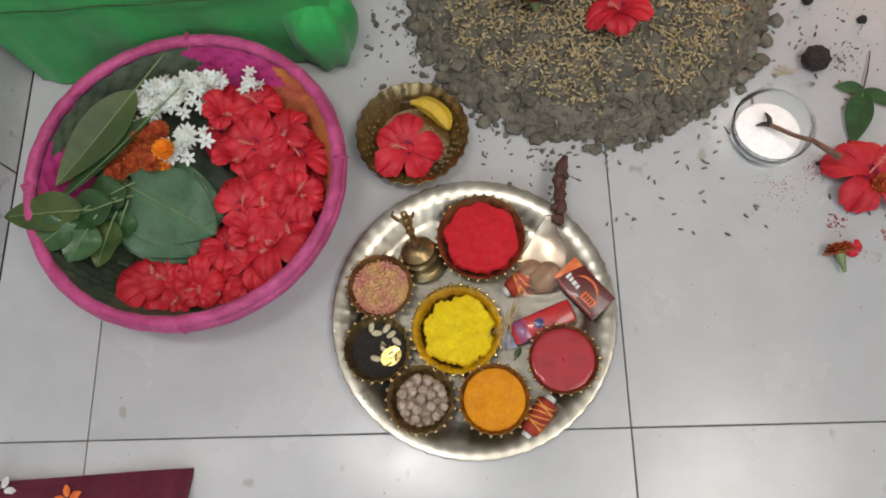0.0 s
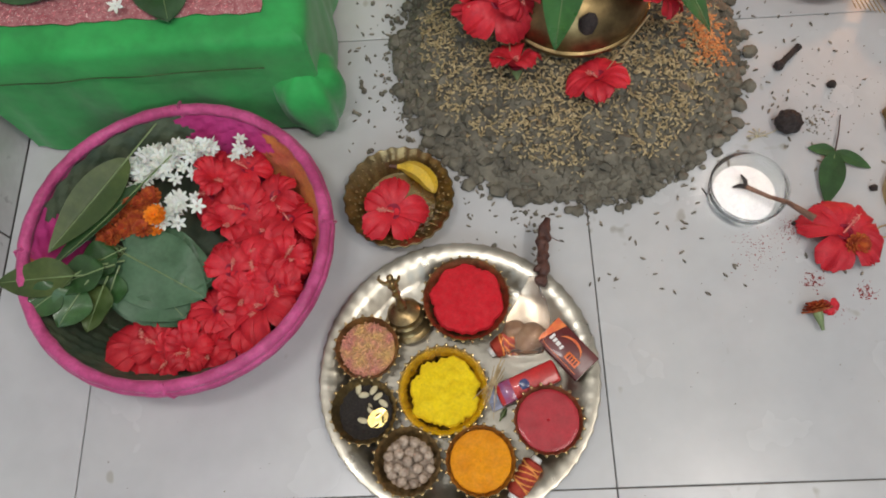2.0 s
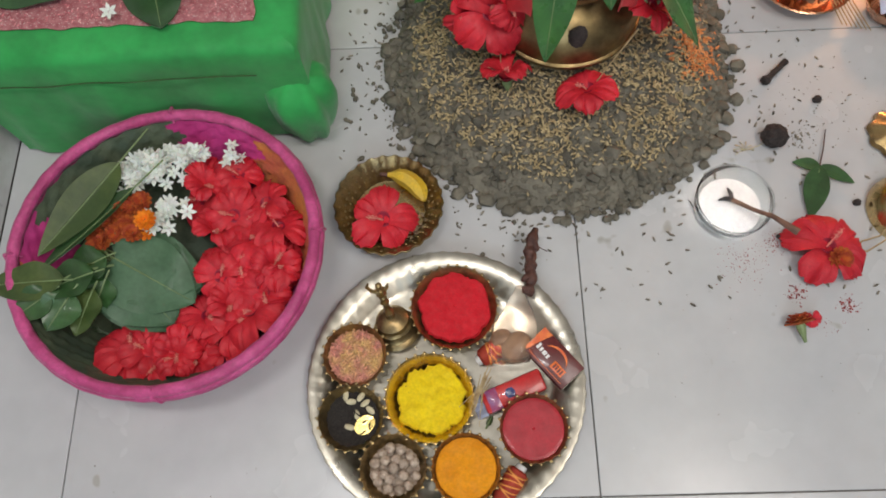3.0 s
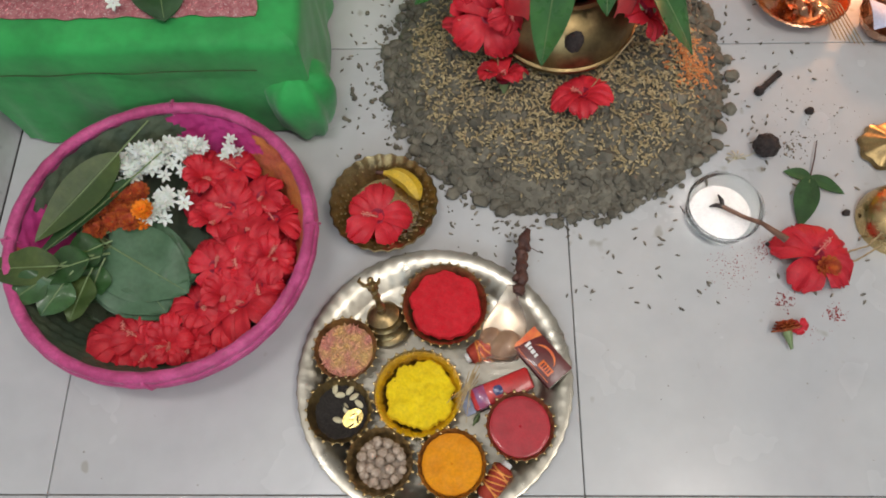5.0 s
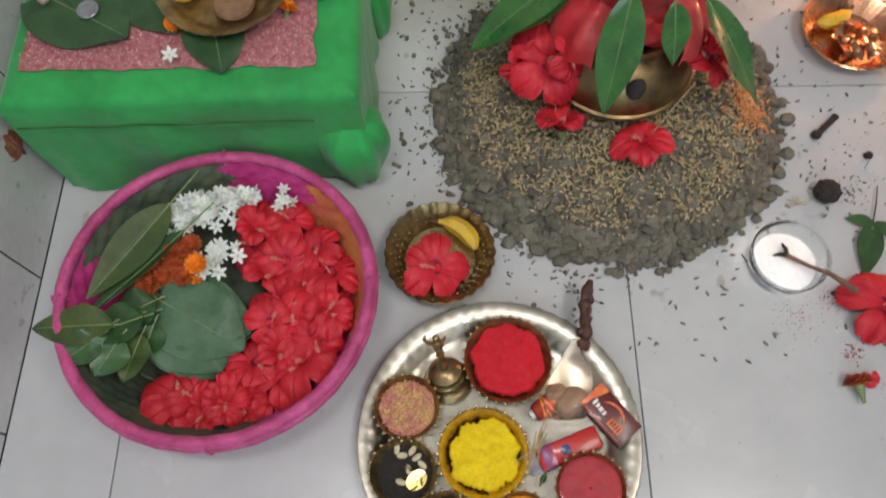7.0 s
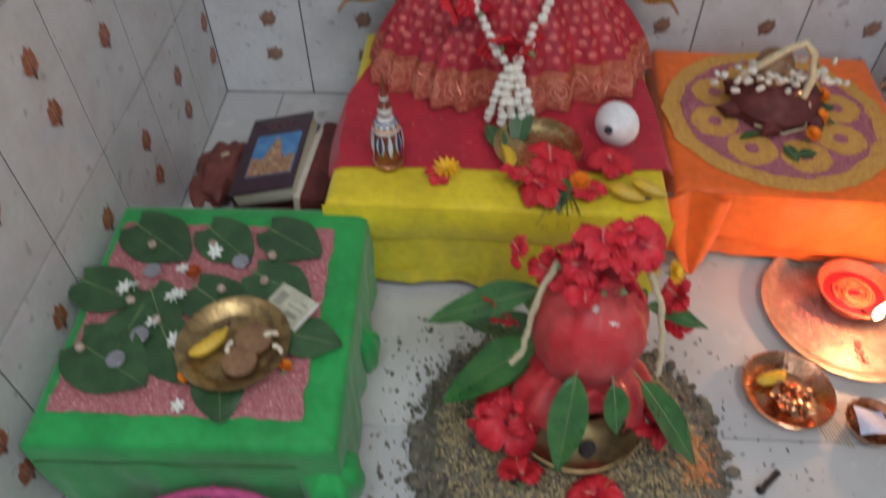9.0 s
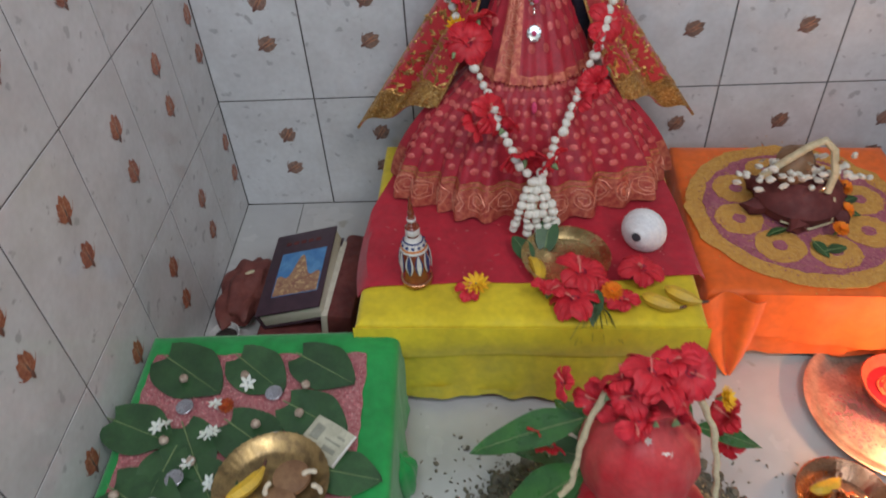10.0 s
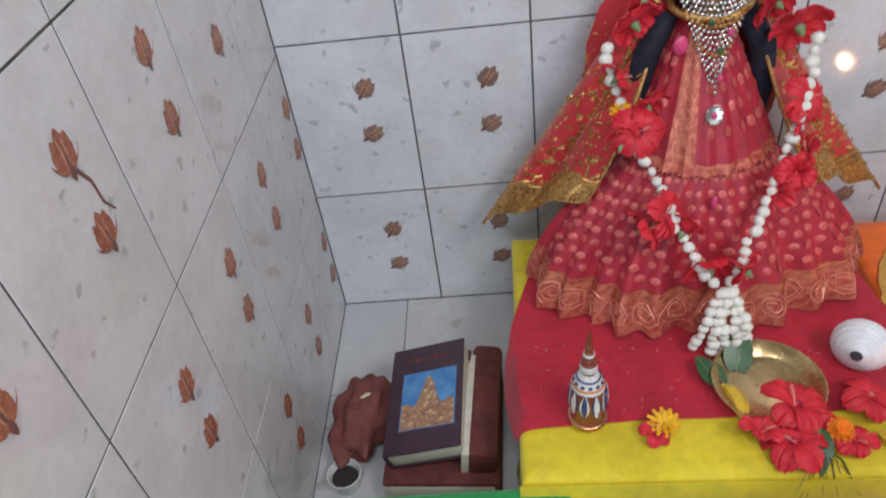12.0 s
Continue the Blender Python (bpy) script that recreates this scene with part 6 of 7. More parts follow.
strung("white_garland", "long garland of white flower buds on the idol", ((-0.238, 1.258, 0.609), (-0.223, 1.22, 0.54), (-0.199, 1.188, 0.486), (-0.173, 1.153, 0.438), (-0.148, 1.118, 0.385), (-0.126, 1.092, 0.351), (-0.107, 1.075, 0.329)), 0.0086, M_BEAD, 0.0145)
strung("white_garland", "long garland of white flower buds on the idol", ((0.027, 1.252, 0.598), (0.015, 1.214, 0.529), (-0.005, 1.188, 0.483), (-0.029, 1.153, 0.433), (-0.055, 1.124, 0.391), (-0.077, 1.092, 0.351), (-0.091, 1.075, 0.329)), 0.0086, M_BEAD, 0.0145)
for k, (dx, ln) in enumerate(((-0.027, 0.096), (-0.012, 0.109), (0.002, 0.114), (0.015, 0.104), (0.025, 0.088))):
    strung("garland_tassel", "hanging tassel of white flower buds", ((-0.100 + dx * 0.3, 1.070, 0.330), (-0.098 + dx, 1.052, 0.330 - ln * 0.45), (-0.097 + dx * 1.25, 1.060 - 0.004 * (k % 2), 0.330 - ln)), 0.0086, M_BEAD, 0.0145)
GF = ((-0.204, 1.206, 0.515, 0.62), (-0.176, 1.145, 0.42, 0.75), (-0.205, 1.13, 0.408, 0.7), (-0.152, 1.13, 0.397, 0.6), (-0.117, 1.1, 0.354, 0.66), (-0.069, 1.096, 0.349, 0.66), (-0.021, 1.159, 0.434, 0.66), (0.001, 1.171, 0.455, 0.66), (0.015, 1.226, 0.531, 0.55), (-0.002, 1.206, 0.512, 0.45), (-0.229, 1.24, 0.576, 0.6), (-0.226, 1.197, 0.5, 0.6), (-0.187, 1.226, 0.539, 0.5), (0.015, 1.179, 0.475, 0.6))
for k, (x, y, z, s) in enumerate(GF):
    red_flower(k, x, y - 0.010, z, 47 * k, 62, 10 * math.sin(k), s * 1.22, "red hibiscus flower pinned to the idol's garland")
for x, y, z, s in ((-0.197, 1.281, 0.625, 0.95), (0.013, 1.27, 0.603, 1.05), (-0.014, 1.287, 0.632, 0.8), (-0.186, 1.295, 0.651, 0.8)):
    red_flower(int(900 * z), x, y, z, 900 * z, 68, 5, s, "red hibiscus flower tucked beside the idol's neck")
marigold(yf, -0.223, 1.222, 0.533, 10, 70, 0, 0.7)
nk = thing("silver_necklace", "layered silver necklace with an oval pendant", "necklace", pose(IX + 0.001, 1.272, 0))
for k in range(-6, 17):
    z, w = 0.650 - 0.0068 * k, 0.046 * (1 - max(k, 0) / 17.6)
    g = G()
    n = max(2, int(w / 0.0027))
    for i in range(n + 1):
        q = -1 + 2 * i / n
        g.blob(0.0030, 0.0024, 0.0032, pose(w * q, -0.006 + 0.014 * q * q - 0.0020 * k, z + 0.010 * q * q + 0.0006 * rng.normal()), 1)
    part("strand", g, M_GOLD if k in (3, 4, 9) else M_SILVER, nk)["kind"] = "stuff"
part("pendant", G().lathe([(0.0060, -0.001), (0.0115, -0.0015), (0.0120, 0.0), (0.0115, 0.0018), (0.0060, 0.0012)], 28, pose(0, -0.046, 0.512, 62)), M_SILVER, nk)
part("ruby", G().blob(0.004, 0.003, 0.005, pose(0, -0.050, 0.513), 2), M_PINKGEM, nk, "dark pink stone")
for k in range(12):
    a = TAU * k / 12
    part("pendant_stone", G().blob(0.0023, 0.0018, 0.0023, pose(0.0100 * math.cos(a), -0.050 + 0.004 * math.sin(a), 0.513 + 0.0125 * math.sin(a)), 1), M_SILVER, nk)
part("pink_tassel", G().blob(0.010, 0.005, 0.013, pose(-0.046, -0.018, 0.604), 3, 0.1), M_PINKGEM, nk)
for k, (jx, jz) in enumerate(((-0.012, 0.634), (0.012, 0.622), (0.0, 0.602), (0.002, 0.566))):
    part("set_stone", G().blob(0.0046, 0.003, 0.0056, pose(jx, -0.024 - 0.007 * k, jz), 2), M_PINKGEM if k % 2 else M_LEAF, nk, "dark red or green stone")
part("pink_tassel", G().blob(0.005, 0.004, 0.012, pose(0.0, -0.100, 0.405), 2), M_PINKGEM, nk)
part("collar", G().tube([(0.052 * math.sin(a), 0.030 - 0.036 * math.cos(a), 0.640 - 0.008 * math.cos(a)) for a in np.linspace(-2.2, 2.2, 19)], 0.005, 10), M_GOLD, nk, "broad gilt collar")

# ---- on the orange stool: a powder drawing and a small decked shrine ----
OX, OY, OZ = 0.398, 1.168, 0.1715


def ring_patch(cx, cy, r0, r1, z, seed, jag=0.05, n=72, squash=1.0):
    def fn(u, v):
        a = TAU * u
        r = r0 + (r1 - r0) * v
        k = 1 + jag * noise.noise(Vector((math.cos(a) * 7, math.sin(a) * 7, seed)))
        return (cx + r * k * math.cos(a), cy + squash * r * k * math.sin(a), z + 0.0005 * noise.noise(Vector((r * 300, a * 20, seed))))
    return G().sheet(fn, n, 6, 0.0012)


rg = thing("rangoli_drawing", "round drawing in yellow and purple powder on orange cloth", "rangoli", pose(OX, OY, OZ))
part("outer_ring", ring_patch(0, 0, 0.165, 0.203, 0.0014, 1, 0.05), M_RANGY, rg)
part("purple_field", ring_patch(0, 0, 0.01, 0.170, 0.0020, 2, 0.05), M_RANGP, rg)
for k in range(8):
    a = TAU * (k + 0.25) / 8
    x, y = 0.118 * math.cos(a), 0.118 * math.sin(a)
    part("yellow_petal", ring_patch(x, y, 0.001, 0.043, 0.0030, 3 + k, 0.10, 36), M_RANGY, rg)
    part("purple_dot", ring_patch(x, y, 0.0005, 0.0125, 0.0040, 20 + k, 0.2, 20), M_RANGP, rg)

for m, rr, spread, label in ((M_RANGY, 0.186, 0.013, "loose yellow powder grains"), (M_RANGP, 0.165, 0.010, "loose purple powder grains"), (M_RANGY, 0.118, 0.040, "loose yellow powder grains")):
    g = G()
    for k in range(520):
        a, r = TAU * rng.random(), rr + spread * rng.normal()
        w = 0.0007 + 0.0010 * rng.random()
        g.add(GRAINV * (w / 0.0034, w / 0.0015, w / 0.0015), GRAINF, 0, spin(r * math.cos(a), r * math.sin(a), 0.0046 if r < 0.172 else 0.0028, rng.random() * 360))
    part("loose_powder", g, m, rg, label)["kind"] = "stuff"

sh = thing("decked_shrine_pot", "small dark red pot decked with white flowers and cord", "pot", pose(OX - 0.008, OY + 0.010, OZ + 0.004) @ Matrix.Scale(1.32, 4))
part("pot_body", G().lathe([(0.03, 0), (0.052, 0.004), (0.060, 0.022), (0.052, 0.040), (0.034, 0.050), (0.030, 0.056)], 40), M_BOOKR, sh, "dark red cloth-wrapped pot")
for k in range(6):
    a = TAU * k / 6 + 0.3
    part("cloth_fold", G().blob(0.022, 0.014, 0.012, pose(0.058 * math.cos(a), 0.050 * math.sin(a), 0.012, 0, 0, 60 * k), 2, 0.5, 1.6, 0, k), M_BOOKR, sh)
part("fruit", G().blob(0.026, 0.026, 0.030, pose(-0.018, 0, 0.070), 3, 0.15, 2), M_SWEET, sh, "dull brown fruit")
P = [(-0.062, -0.010, 0.060), (-0.040, -0.016, 0.088), (-0.016, -0.018, 0.112), (0.004, -0.014, 0.118), (0.018, -0.018, 0.105), (0.024, -0.028, 0.075), (0.018, -0.036, 0.050)]
part("cord_arch", G().tube(P, 0.0052, 9), M_CREAM, sh, "thick cream cord arch")
part("cord", G().tube([(-0.035, -0.045, 0.010), (0.0, -0.058, 0.006), (0.030, -0.052, 0.012), (0.028, -0.040, 0.045)], 0.0016, 6), M_CREAM, sh)
bits = G()
for k in range(62):
    bits.blob(0.0045, 0.0045, 0.007, pose(-0.02 + 0.034 * rng.normal(), -0.015 + 0.014 * rng.normal(), 0.062 + 0.018 * rng.random(), rng.random() * 90, rng.random() * 90, 0), 1, 0.3)
part("tuberose_spray", bits, M_BEAD, sh, "cluster of white tuberose buds")["kind"] = "stuff"
tin = G()
for k in range(16):
    tin.blob(0.003, 0.0012, 0.006, pose(-0.015 + 0.04 * rng.normal(), -0.024 + 0.012 * rng.normal(), 0.070 + 0.016 * rng.normal(), rng.random() * 90, rng.random() * 90, 0), 1)
part("tinsel", tin, M_SILVER, sh, "bright silver tinsel")["kind"] = "stuff"
for dx, dy, s in ((0.082, 0.030, 1.2), (0.060, -0.034, 1.2), (0.034, -0.084, 1.1)):
    marigold(MARI, OX + dx, OY + dy, OZ + 0.024, 30, 20, 0, s)
for dx, dy, rz in ((0.075, 0.010, 20), (-0.010, -0.095, -70), (0.004, -0.120, 15), (-0.045, -0.060, 200), (0.060, -0.012, -20)):
    leaf("dark_leaf", "dull dark leaf lying on the powder drawing", pose(OX + dx, OY + dy, OZ + 0.009, 12, 0, rz), 0.042, 0.022, M_LEAF, group="dark leaves", stalk=0.004)

# ---- lamp plate, bowls and incense on the floor ----
LX, LY = 0.490, 0.843
lp = thing("lamp_plate", "large pale metal plate smeared with pink powder under the lamp", "plate", pose(LX + 0.002, LY, 0.0) @ Matrix.Diagonal((0.95, 0.95, 1, 1)))
part("plate", G().lathe([(0.06, 0), (0.125, 0.0), (0.132, 0.004), (0.146, 0.015), (0.152, 0.017), (0.153, 0.0185), (0.145, 0.0175), (0.130, 0.006), (0.12, 0.003), (0.01, 0.003)], 120), M_PALEPLATE, lp)
smear, streak = G(), G()
for k in range(420):
    x, y = -0.062 + 0.026 * rng.normal(), -0.012 + 0.030 * rng.normal()
    if math.hypot(x, y) < 0.115:
        r = 0.0008 + 0.0036 * rng.random() ** 2
        smear.blob(r, r * (0.6 + 0.4 * rng.random()), 0.0005, pose(x, y, 0.0034, 0, 0, rng.random() * 360), 1, 0.4, 2, 0, rng.random() * 50)
for k in range(90):
    q = rng.random()
    r = 0.0010 + 0.0020 * rng.random()
    streak.blob(r, r * 0.8, 0.0006, pose(-0.002 + 0.004 * rng.normal(), -0.062 - 0.045 * q, 0.0036, 0, 0, rng.random() * 360), 1, 0.4, 2)
part("pink_powder", smear, M_PINKPOW, lp, "smear of pink powder")["kind"] = "stuff"
part("powder_streak", streak, M_REDBIT, lp, "dark red powder streak")["kind"] = "stuff"
dy_ = thing("clay_lamp", "red clay oil lamp bowl with coiled wick, burning", "lamp", pose(0.500, 0.866, 0.0035))
part("lamp_bowl", G().lathe([(0.025, 0), (0.036, 0.0), (0.040, 0.006), (0.054, 0.026), (0.0625, 0.040), (0.0645, 0.0425), (0.0625, 0.044), (0.056, 0.038), (0.040, 0.012), (0.01, 0.010)], 72), M_TERRA, dy_)
part("oil", G().lathe([(0.0, 0.026), (0.0495, 0.026), (0.0495, 0.0275), (0.001, 0.0275)], 48), M_REDLIQ, dy_, "red-tinted oil")
for k in range(5):
    P = [((0.012 + 0.0055 * k) * math.cos(a + k), (0.010 + 0.0050 * k) * math.sin(a + k), 0.029 + 0.002 * math.sin(3 * a + k)) for a in np.linspace(0, TAU * 0.93, 26)]
    part("wick_coil", G().tube(P, 0.0015, 6), M_WICK, dy_, "orange coil of cotton wick")
part("wick_end", G().tube([(0.0, -0.035, 0.030), (0.004, -0.055, 0.040), (0.005, -0.066, 0.046)], [0.002, 0.0022, 0.0018], 7), M_DARK, dy_)
part("flame", G().lathe([(0.001, 0.0), (0.0055, 0.004), (0.0075, 0.011), (0.0062, 0.020), (0.0034, 0.030), (0.0006, 0.042)], 20, pose(0.005, -0.067, 0.045, -8, 10)), M_FLAME, dy_, "bright yellow flame").visible_shadow = False

cb = thing("copper_bowl", "shallow copper bowl holding banana and wrapped sweets", "bowl", pose(0.343, 0.676, 0.0))
part("bowl", G().lathe([(0.03, 0), (0.044, 0.0), (0.048, 0.003), (0.062, 0.017), (0.0685, 0.023), (0.070, 0.0245), (0.068, 0.0255), (0.060, 0.019), (0.046, 0.005), (0.01, 0.004)], 96, None, 0, 0.012, 40, 4), M_COPPER, cb)
banana("small ripe banana in a copper bowl", pose(0.326, 0.697, 0.019, 0, 0, 20), 0.055, 0.0105, 0.9)
for k in range(7):
    a = 0.7 + k * 0.72
    solid("copper_foil_scrap", G().sheet(lambda u, v: ((u - 0.5) * 0.030, (v - 0.5) * 0.024, 0.005 * math.sin(5 * u + k) * math.cos(4 * v + 2 * k)), 8, 8, 0.0006), M_COPPER, "crumpled shiny copper-coloured foil scrap", "foil", pose(0.352 + 0.022 * math.cos(a), 0.662 + 0.018 * math.sin(a), 0.014 + 0.002 * k, 25 * math.sin(k), 25 * math.cos(k), 50 * k), "foil scraps")
sg3 = G()
for k in range(7):
    sg3.tube([(0.345 + 0.004 * k, 0.650, 0.030), (0.365 + 0.004 * k, 0.625 + 0.003 * k, 0.028), (0.385 + 0.006 * k, 0.600 - 0.002 * k, 0.008)], 0.0007, 4)
solid("straw_wisp", sg3, M_STRAW, "stiff dry grass blades over the copper bowl", "straw", kind="stuff")

ob_ = thing("orange_glass_bowl", "small amber bowl with a pale blue paper", "bowl", pose(0.452, 0.622, 0.0))
part("bowl", G().lathe(bowl_prof(0.040, 0.030), 60, None, 0, 0.02, 18, 4), M_COPPER, ob_)
part("paper", G().sheet(lambda u, v: ((u - 0.5) * 0.05, (v - 0.5) * 0.045, 0.026 + 0.008 * math.sin(3 * u + 2 * v)), 8, 8, 0.0008), M_BLUEW, ob_, "crumpled pale blue paper")
ih = thing("incense_holder", "pierced brown metal incense holder with burnt stick", "incense holder", pose(0.418, 0.430, 0.0))
part("base", G().lathe([(0.012, 0), (0.032, 0.0), (0.035, 0.004), (0.033, 0.010), (0.026, 0.014), (0.012, 0.020), (0.006, 0.024)], 48, None, 0, 0.06, 9, 1), M_OLDBRASS, ih)
for k in range(9):
    a = TAU * k / 9
    part("pierced_hole", G().lathe([(0.0, 0), (0.0036, 0), (0.0036, 0.0012), (0.0, 0.0012)], 16, pose(0.0285 * math.cos(a), 0.0285 * math.sin(a), 0.0112, 0, 32, math.degrees(a))), M_PALE, ih)
part("incense_stick", G().tube([(0.004, 0.004, 0.020), (0.010, 0.040, 0.060), (0.016, 0.080, 0.100)], 0.0013, 6), M_DARK, ih, "thin black incense stick")
dm = thing("brass_vessel", "small upturned round brass vessel on the floor", "pot", pose(0.405, 0.325, 0.0))
part("dome", G().lathe([(0.046, 0.0), (0.047, 0.004), (0.045, 0.018), (0.038, 0.032), (0.024, 0.042), (0.008, 0.046)], 60), M_BRASS, dm)
part("foot", G().lathe([(0.014, 0.044), (0.016, 0.046), (0.015, 0.050), (0.004, 0.051)], 32), M_BRASS, dm)
tw = G().tube([(0.330, 0.277, 0.002), (0.340, 0.284, 0.010), (0.356, 0.286, 0.020), (0.372, 0.300, 0.030)], 0.0012, 5).tube([(0.330, 0.277, 0.002), (0.345, 0.272, 0.006), (0.370, 0.285, 0.024)], 0.0011, 5)
solid("straw_wisp", tw, M_STRAW, "bent straw leaning on the brass vessel", "straw", kind="stuff")

mc = thing("glass_bowl", "small clear glass bowl half full of white curd", "bowl", pose(0.187, 0.333, 0.0))
gl = part("glass", G().lathe([(0.02, 0), (0.036, 0.0), (0.040, 0.004), (0.0435, 0.020), (0.0455, 0.037), (0.0450, 0.0382), (0.0440, 0.037), (0.0420, 0.020), (0.0380, 0.006), (0.034, 0.004), (0.01, 0.004)], 72), M_GLASS, mc)
gl.visible_shadow = False
part("rim", G().lathe([(0.0442, 0.0368), (0.0462, 0.0370), (0.0464, 0.0384), (0.0450, 0.0390), (0.0440, 0.0382)], 72), M_GLASS, mc).visible_shadow = False
part("curd", G().lathe([(0.02, 0.0045), (0.0355, 0.0065), (0.0372, 0.014), (0.0374, 0.0162), (0.035, 0.0166), (0.002, 0.0164)], 60), M_MILK, mc, "white curd with dark specks")
sp = thing("wooden_spoon", "little forked brown wooden spoon resting in curd", "spoon", pose(0.186, 0.339, 0.0245))
dxy = (0.062, -0.056)
part("handle", G().tube([(0.002, -0.001, 0.0), (dxy[0] * 0.35, dxy[1] * 0.35, 0.010), (dxy[0] * 0.6, dxy[1] * 0.6, 0.022), (dxy[0], dxy[1], 0.024)], [0.0030, 0.0026, 0.0028, 0.0046], 9), M_WOOD, sp)
part("prong", G().tube([(0.002, -0.001, 0), (-0.006, 0.0005, 0.001), (-0.014, -0.001, 0.0)], [0.0030, 0.0027, 0.0010], 7), M_DARK, sp)
part("prong", G().tube([(0.002, -0.001, 0), (0.002, 0.007, 0.001), (-0.001, 0.015, 0.0)], [0.0030, 0.0027, 0.0010], 7), M_DARK, sp)

sprig = thing("leaf_sprig", "three-leaved green sprig with a thin stalk", "leaf", pose(0.313, 0.389, 0.003))
for rz, ln, w in ((168, 0.034, 0.018), (-34, 0.046, 0.020), (250, 0.076, 0.034)):
    part("leaflet", leaf_sheet(ln, w, curl=0.02, fold=0.12), M_LEAF, sprig, M=pose(0, 0, 0.003, 0, 0, rz))
part("stalk", G().tube([(0, 0, 0.002), (0.010, 0.026, 0.002), (0.018, 0.052, 0.0015)], [0.0010, 0.0009, 0.0007], 6), M_TWIG, sprig)
part("stalk", G().tube([(0, 0, 0.002), (-0.004, -0.010, 0.003)], 0.0010, 6), M_VEIN, sprig)
marigold(RUST, 0.246, 0.180, 0.012, 190, 80, 0, 1.15)
marigold(RUST, 0.303, 0.259, 0.020, 0, 20, 0, 1.0)
red_flower(2, 0.263, 0.190, 0.008, 0, 40, 0, 0.28, "torn red petal scrap on the floor")
solid("charcoal_ball", G().blob(0.0165, 0.016, 0.0140, None, 4, 0.18, 3.0), M_DARK, "burnt black ball of incense on the floor", "charcoal", pose(0.261, 0.430, 0.013))
st = thing("burnt_stub", "short charred black wooden stub on the floor", "stub", look((0.283, 0.531, 0.006), (0.32, 0.565, 0.006)))
part("stub", G().tube([(0, 0, -0.022), (0, 0, -0.014), (0, 0, 0.012), (0, 0, 0.022)], [0.0050, 0.0042, 0.0042, 0.0060], 10), M_DARK, st)
part("knob", G().blob(0.0072, 0.0060, 0.0065, pose(0, 0, 0.020), 2, 0.2), M_DARK, st)
for x, y, s in ((0.246, 0.297, 0.0035), (0.349, 0.338, 0.0050), (0.330, 0.487, 0.006)):
    solid("charcoal_bit", G().blob(s, s * 0.9, s * 0.8, None, 2, 0.4, 2.0), M_DARK, "tiny bit of charcoal on the floor", "charcoal", pose(x, y, s * 0.7), "charcoal bits")


def dusted(cx, cy, sx, sy, k, s0, s1, g):
    for _ in range(k):
        x, y = cx + sx * rng.normal(), cy + sy * rng.normal()
        s = s0 + (s1 - s0) * rng.random() ** 2
        g.blob(s, s * 0.8, s * 0.35, pose(x, y, s * 0.3, 0, 0, rng.random() * 360), 1)
    return g


d1 = dusted(0.241, 0.291, 0.008, 0.008, 150, 0.0004, 0.0014, G())
dusted(0.196, 0.267, 0.018, 0.016, 160, 0.0003, 0.0011, d1)
dusted(0.254, 0.225, 0.006, 0.006, 80, 0.0005, 0.0016, d1)
dusted(0.312, 0.208, 0.006, 0.005, 90, 0.0005, 0.0016, d1)
dusted(0.287, 0.183, 0.012, 0.006, 24, 0.0004, 0.0010, d1)
solid("red_powder_spill", d1, M_REDBIT, "spilled dark red powder on pale tiles", "powder", kind="stuff")
d2 = dusted(0.300, 0.432, 0.009, 0.010, 60, 0.0006, 0.0022, G())
dusted(0.33, 0.48, 0.05, 0.05, 120, 0.0005, 0.0018, d2)
dusted(0.18, 0.20, 0.18, 0.12, 70, 0.0004, 0.0011, d2)
dusted(-0.45, -0.02, 0.16, 0.08, 40, 0.0005, 0.0014, d2)
dusted(0.0, 0.85, 0.2, 0.10, 90, 0.0005, 0.0020, d2)
solid("floor_crumbs", d2, M_HUSK, "dark crumbs and ash specks on the tiles", "crumbs", kind="stuff")
wh = G()
x0, y0 = (0.223, 0.416)
for k in range(7):
    a = 0.6 * k
    wh.tube([(x0, y0, 0.002), (x0 + 0.006 * math.cos(a), y0 + 0.006 * math.sin(a), 0.006), (x0 + 0.013 * math.cos(a), y0 + 0.013 * math.sin(a), 0.003)], [0.0006, 0.0006, 0.0008], 4)
wh.tube([(x0, y0, 0.002), (x0 + 0.02, y0 + 0.006, 0.003), (x0 + 0.034, y0 + 0.014, 0.002)], 0.0007, 4)
solid("dried_floret", wh, M_PALE, "withered pale floret with thin filaments", "flower")
hr = G().tube([(0.144, 0.350, 0.001), (0.148, 0.339, 0.003), (0.152, 0.333, 0.001)], 0.0006, 4)
solid("dark_fibre", hr, M_DARK, "thin dark fibre curled on the floor", "fibre")

# ---- books and a bundle by the back wall ----
bk = thing("bound_book", "maroon cloth-bound thick book lying under another", "book", pose(-0.522, 1.090, 0.0, 0, 0, -3))
part("cover", G().box(0.185, 0.235, 0.055, pose(0.012, 0, 0.0275), 0.006), M_BOOKR, bk)
part("page_block", G().box(0.175, 0.2355, 0.040, pose(0.008, -0.001, 0.0275), 0.002), M_PAGES, bk)
b2 = thing("picture_book", "dark book with a blue and gold temple cover", "book", pose(-0.536, 1.098, 0.1135, 3, -15, -3))
part("cover", G().box(0.128, 0.205, 0.004, pose(0, 0, 0.0), 0.001), M_BOOKB, b2)
part("cover", G().box(0.128, 0.205, 0.004, pose(0, 0, -0.034), 0.001), M_BOOKB, b2)
part("spine", G().box(0.004, 0.205, 0.036, pose(-0.0635, 0, -0.017), 0.001), M_BOOKB, b2)
part("page_block", G().box(0.120, 0.198, 0.030, pose(0, 0, -0.017), 0.001), M_PAGES, b2, "cream page block")
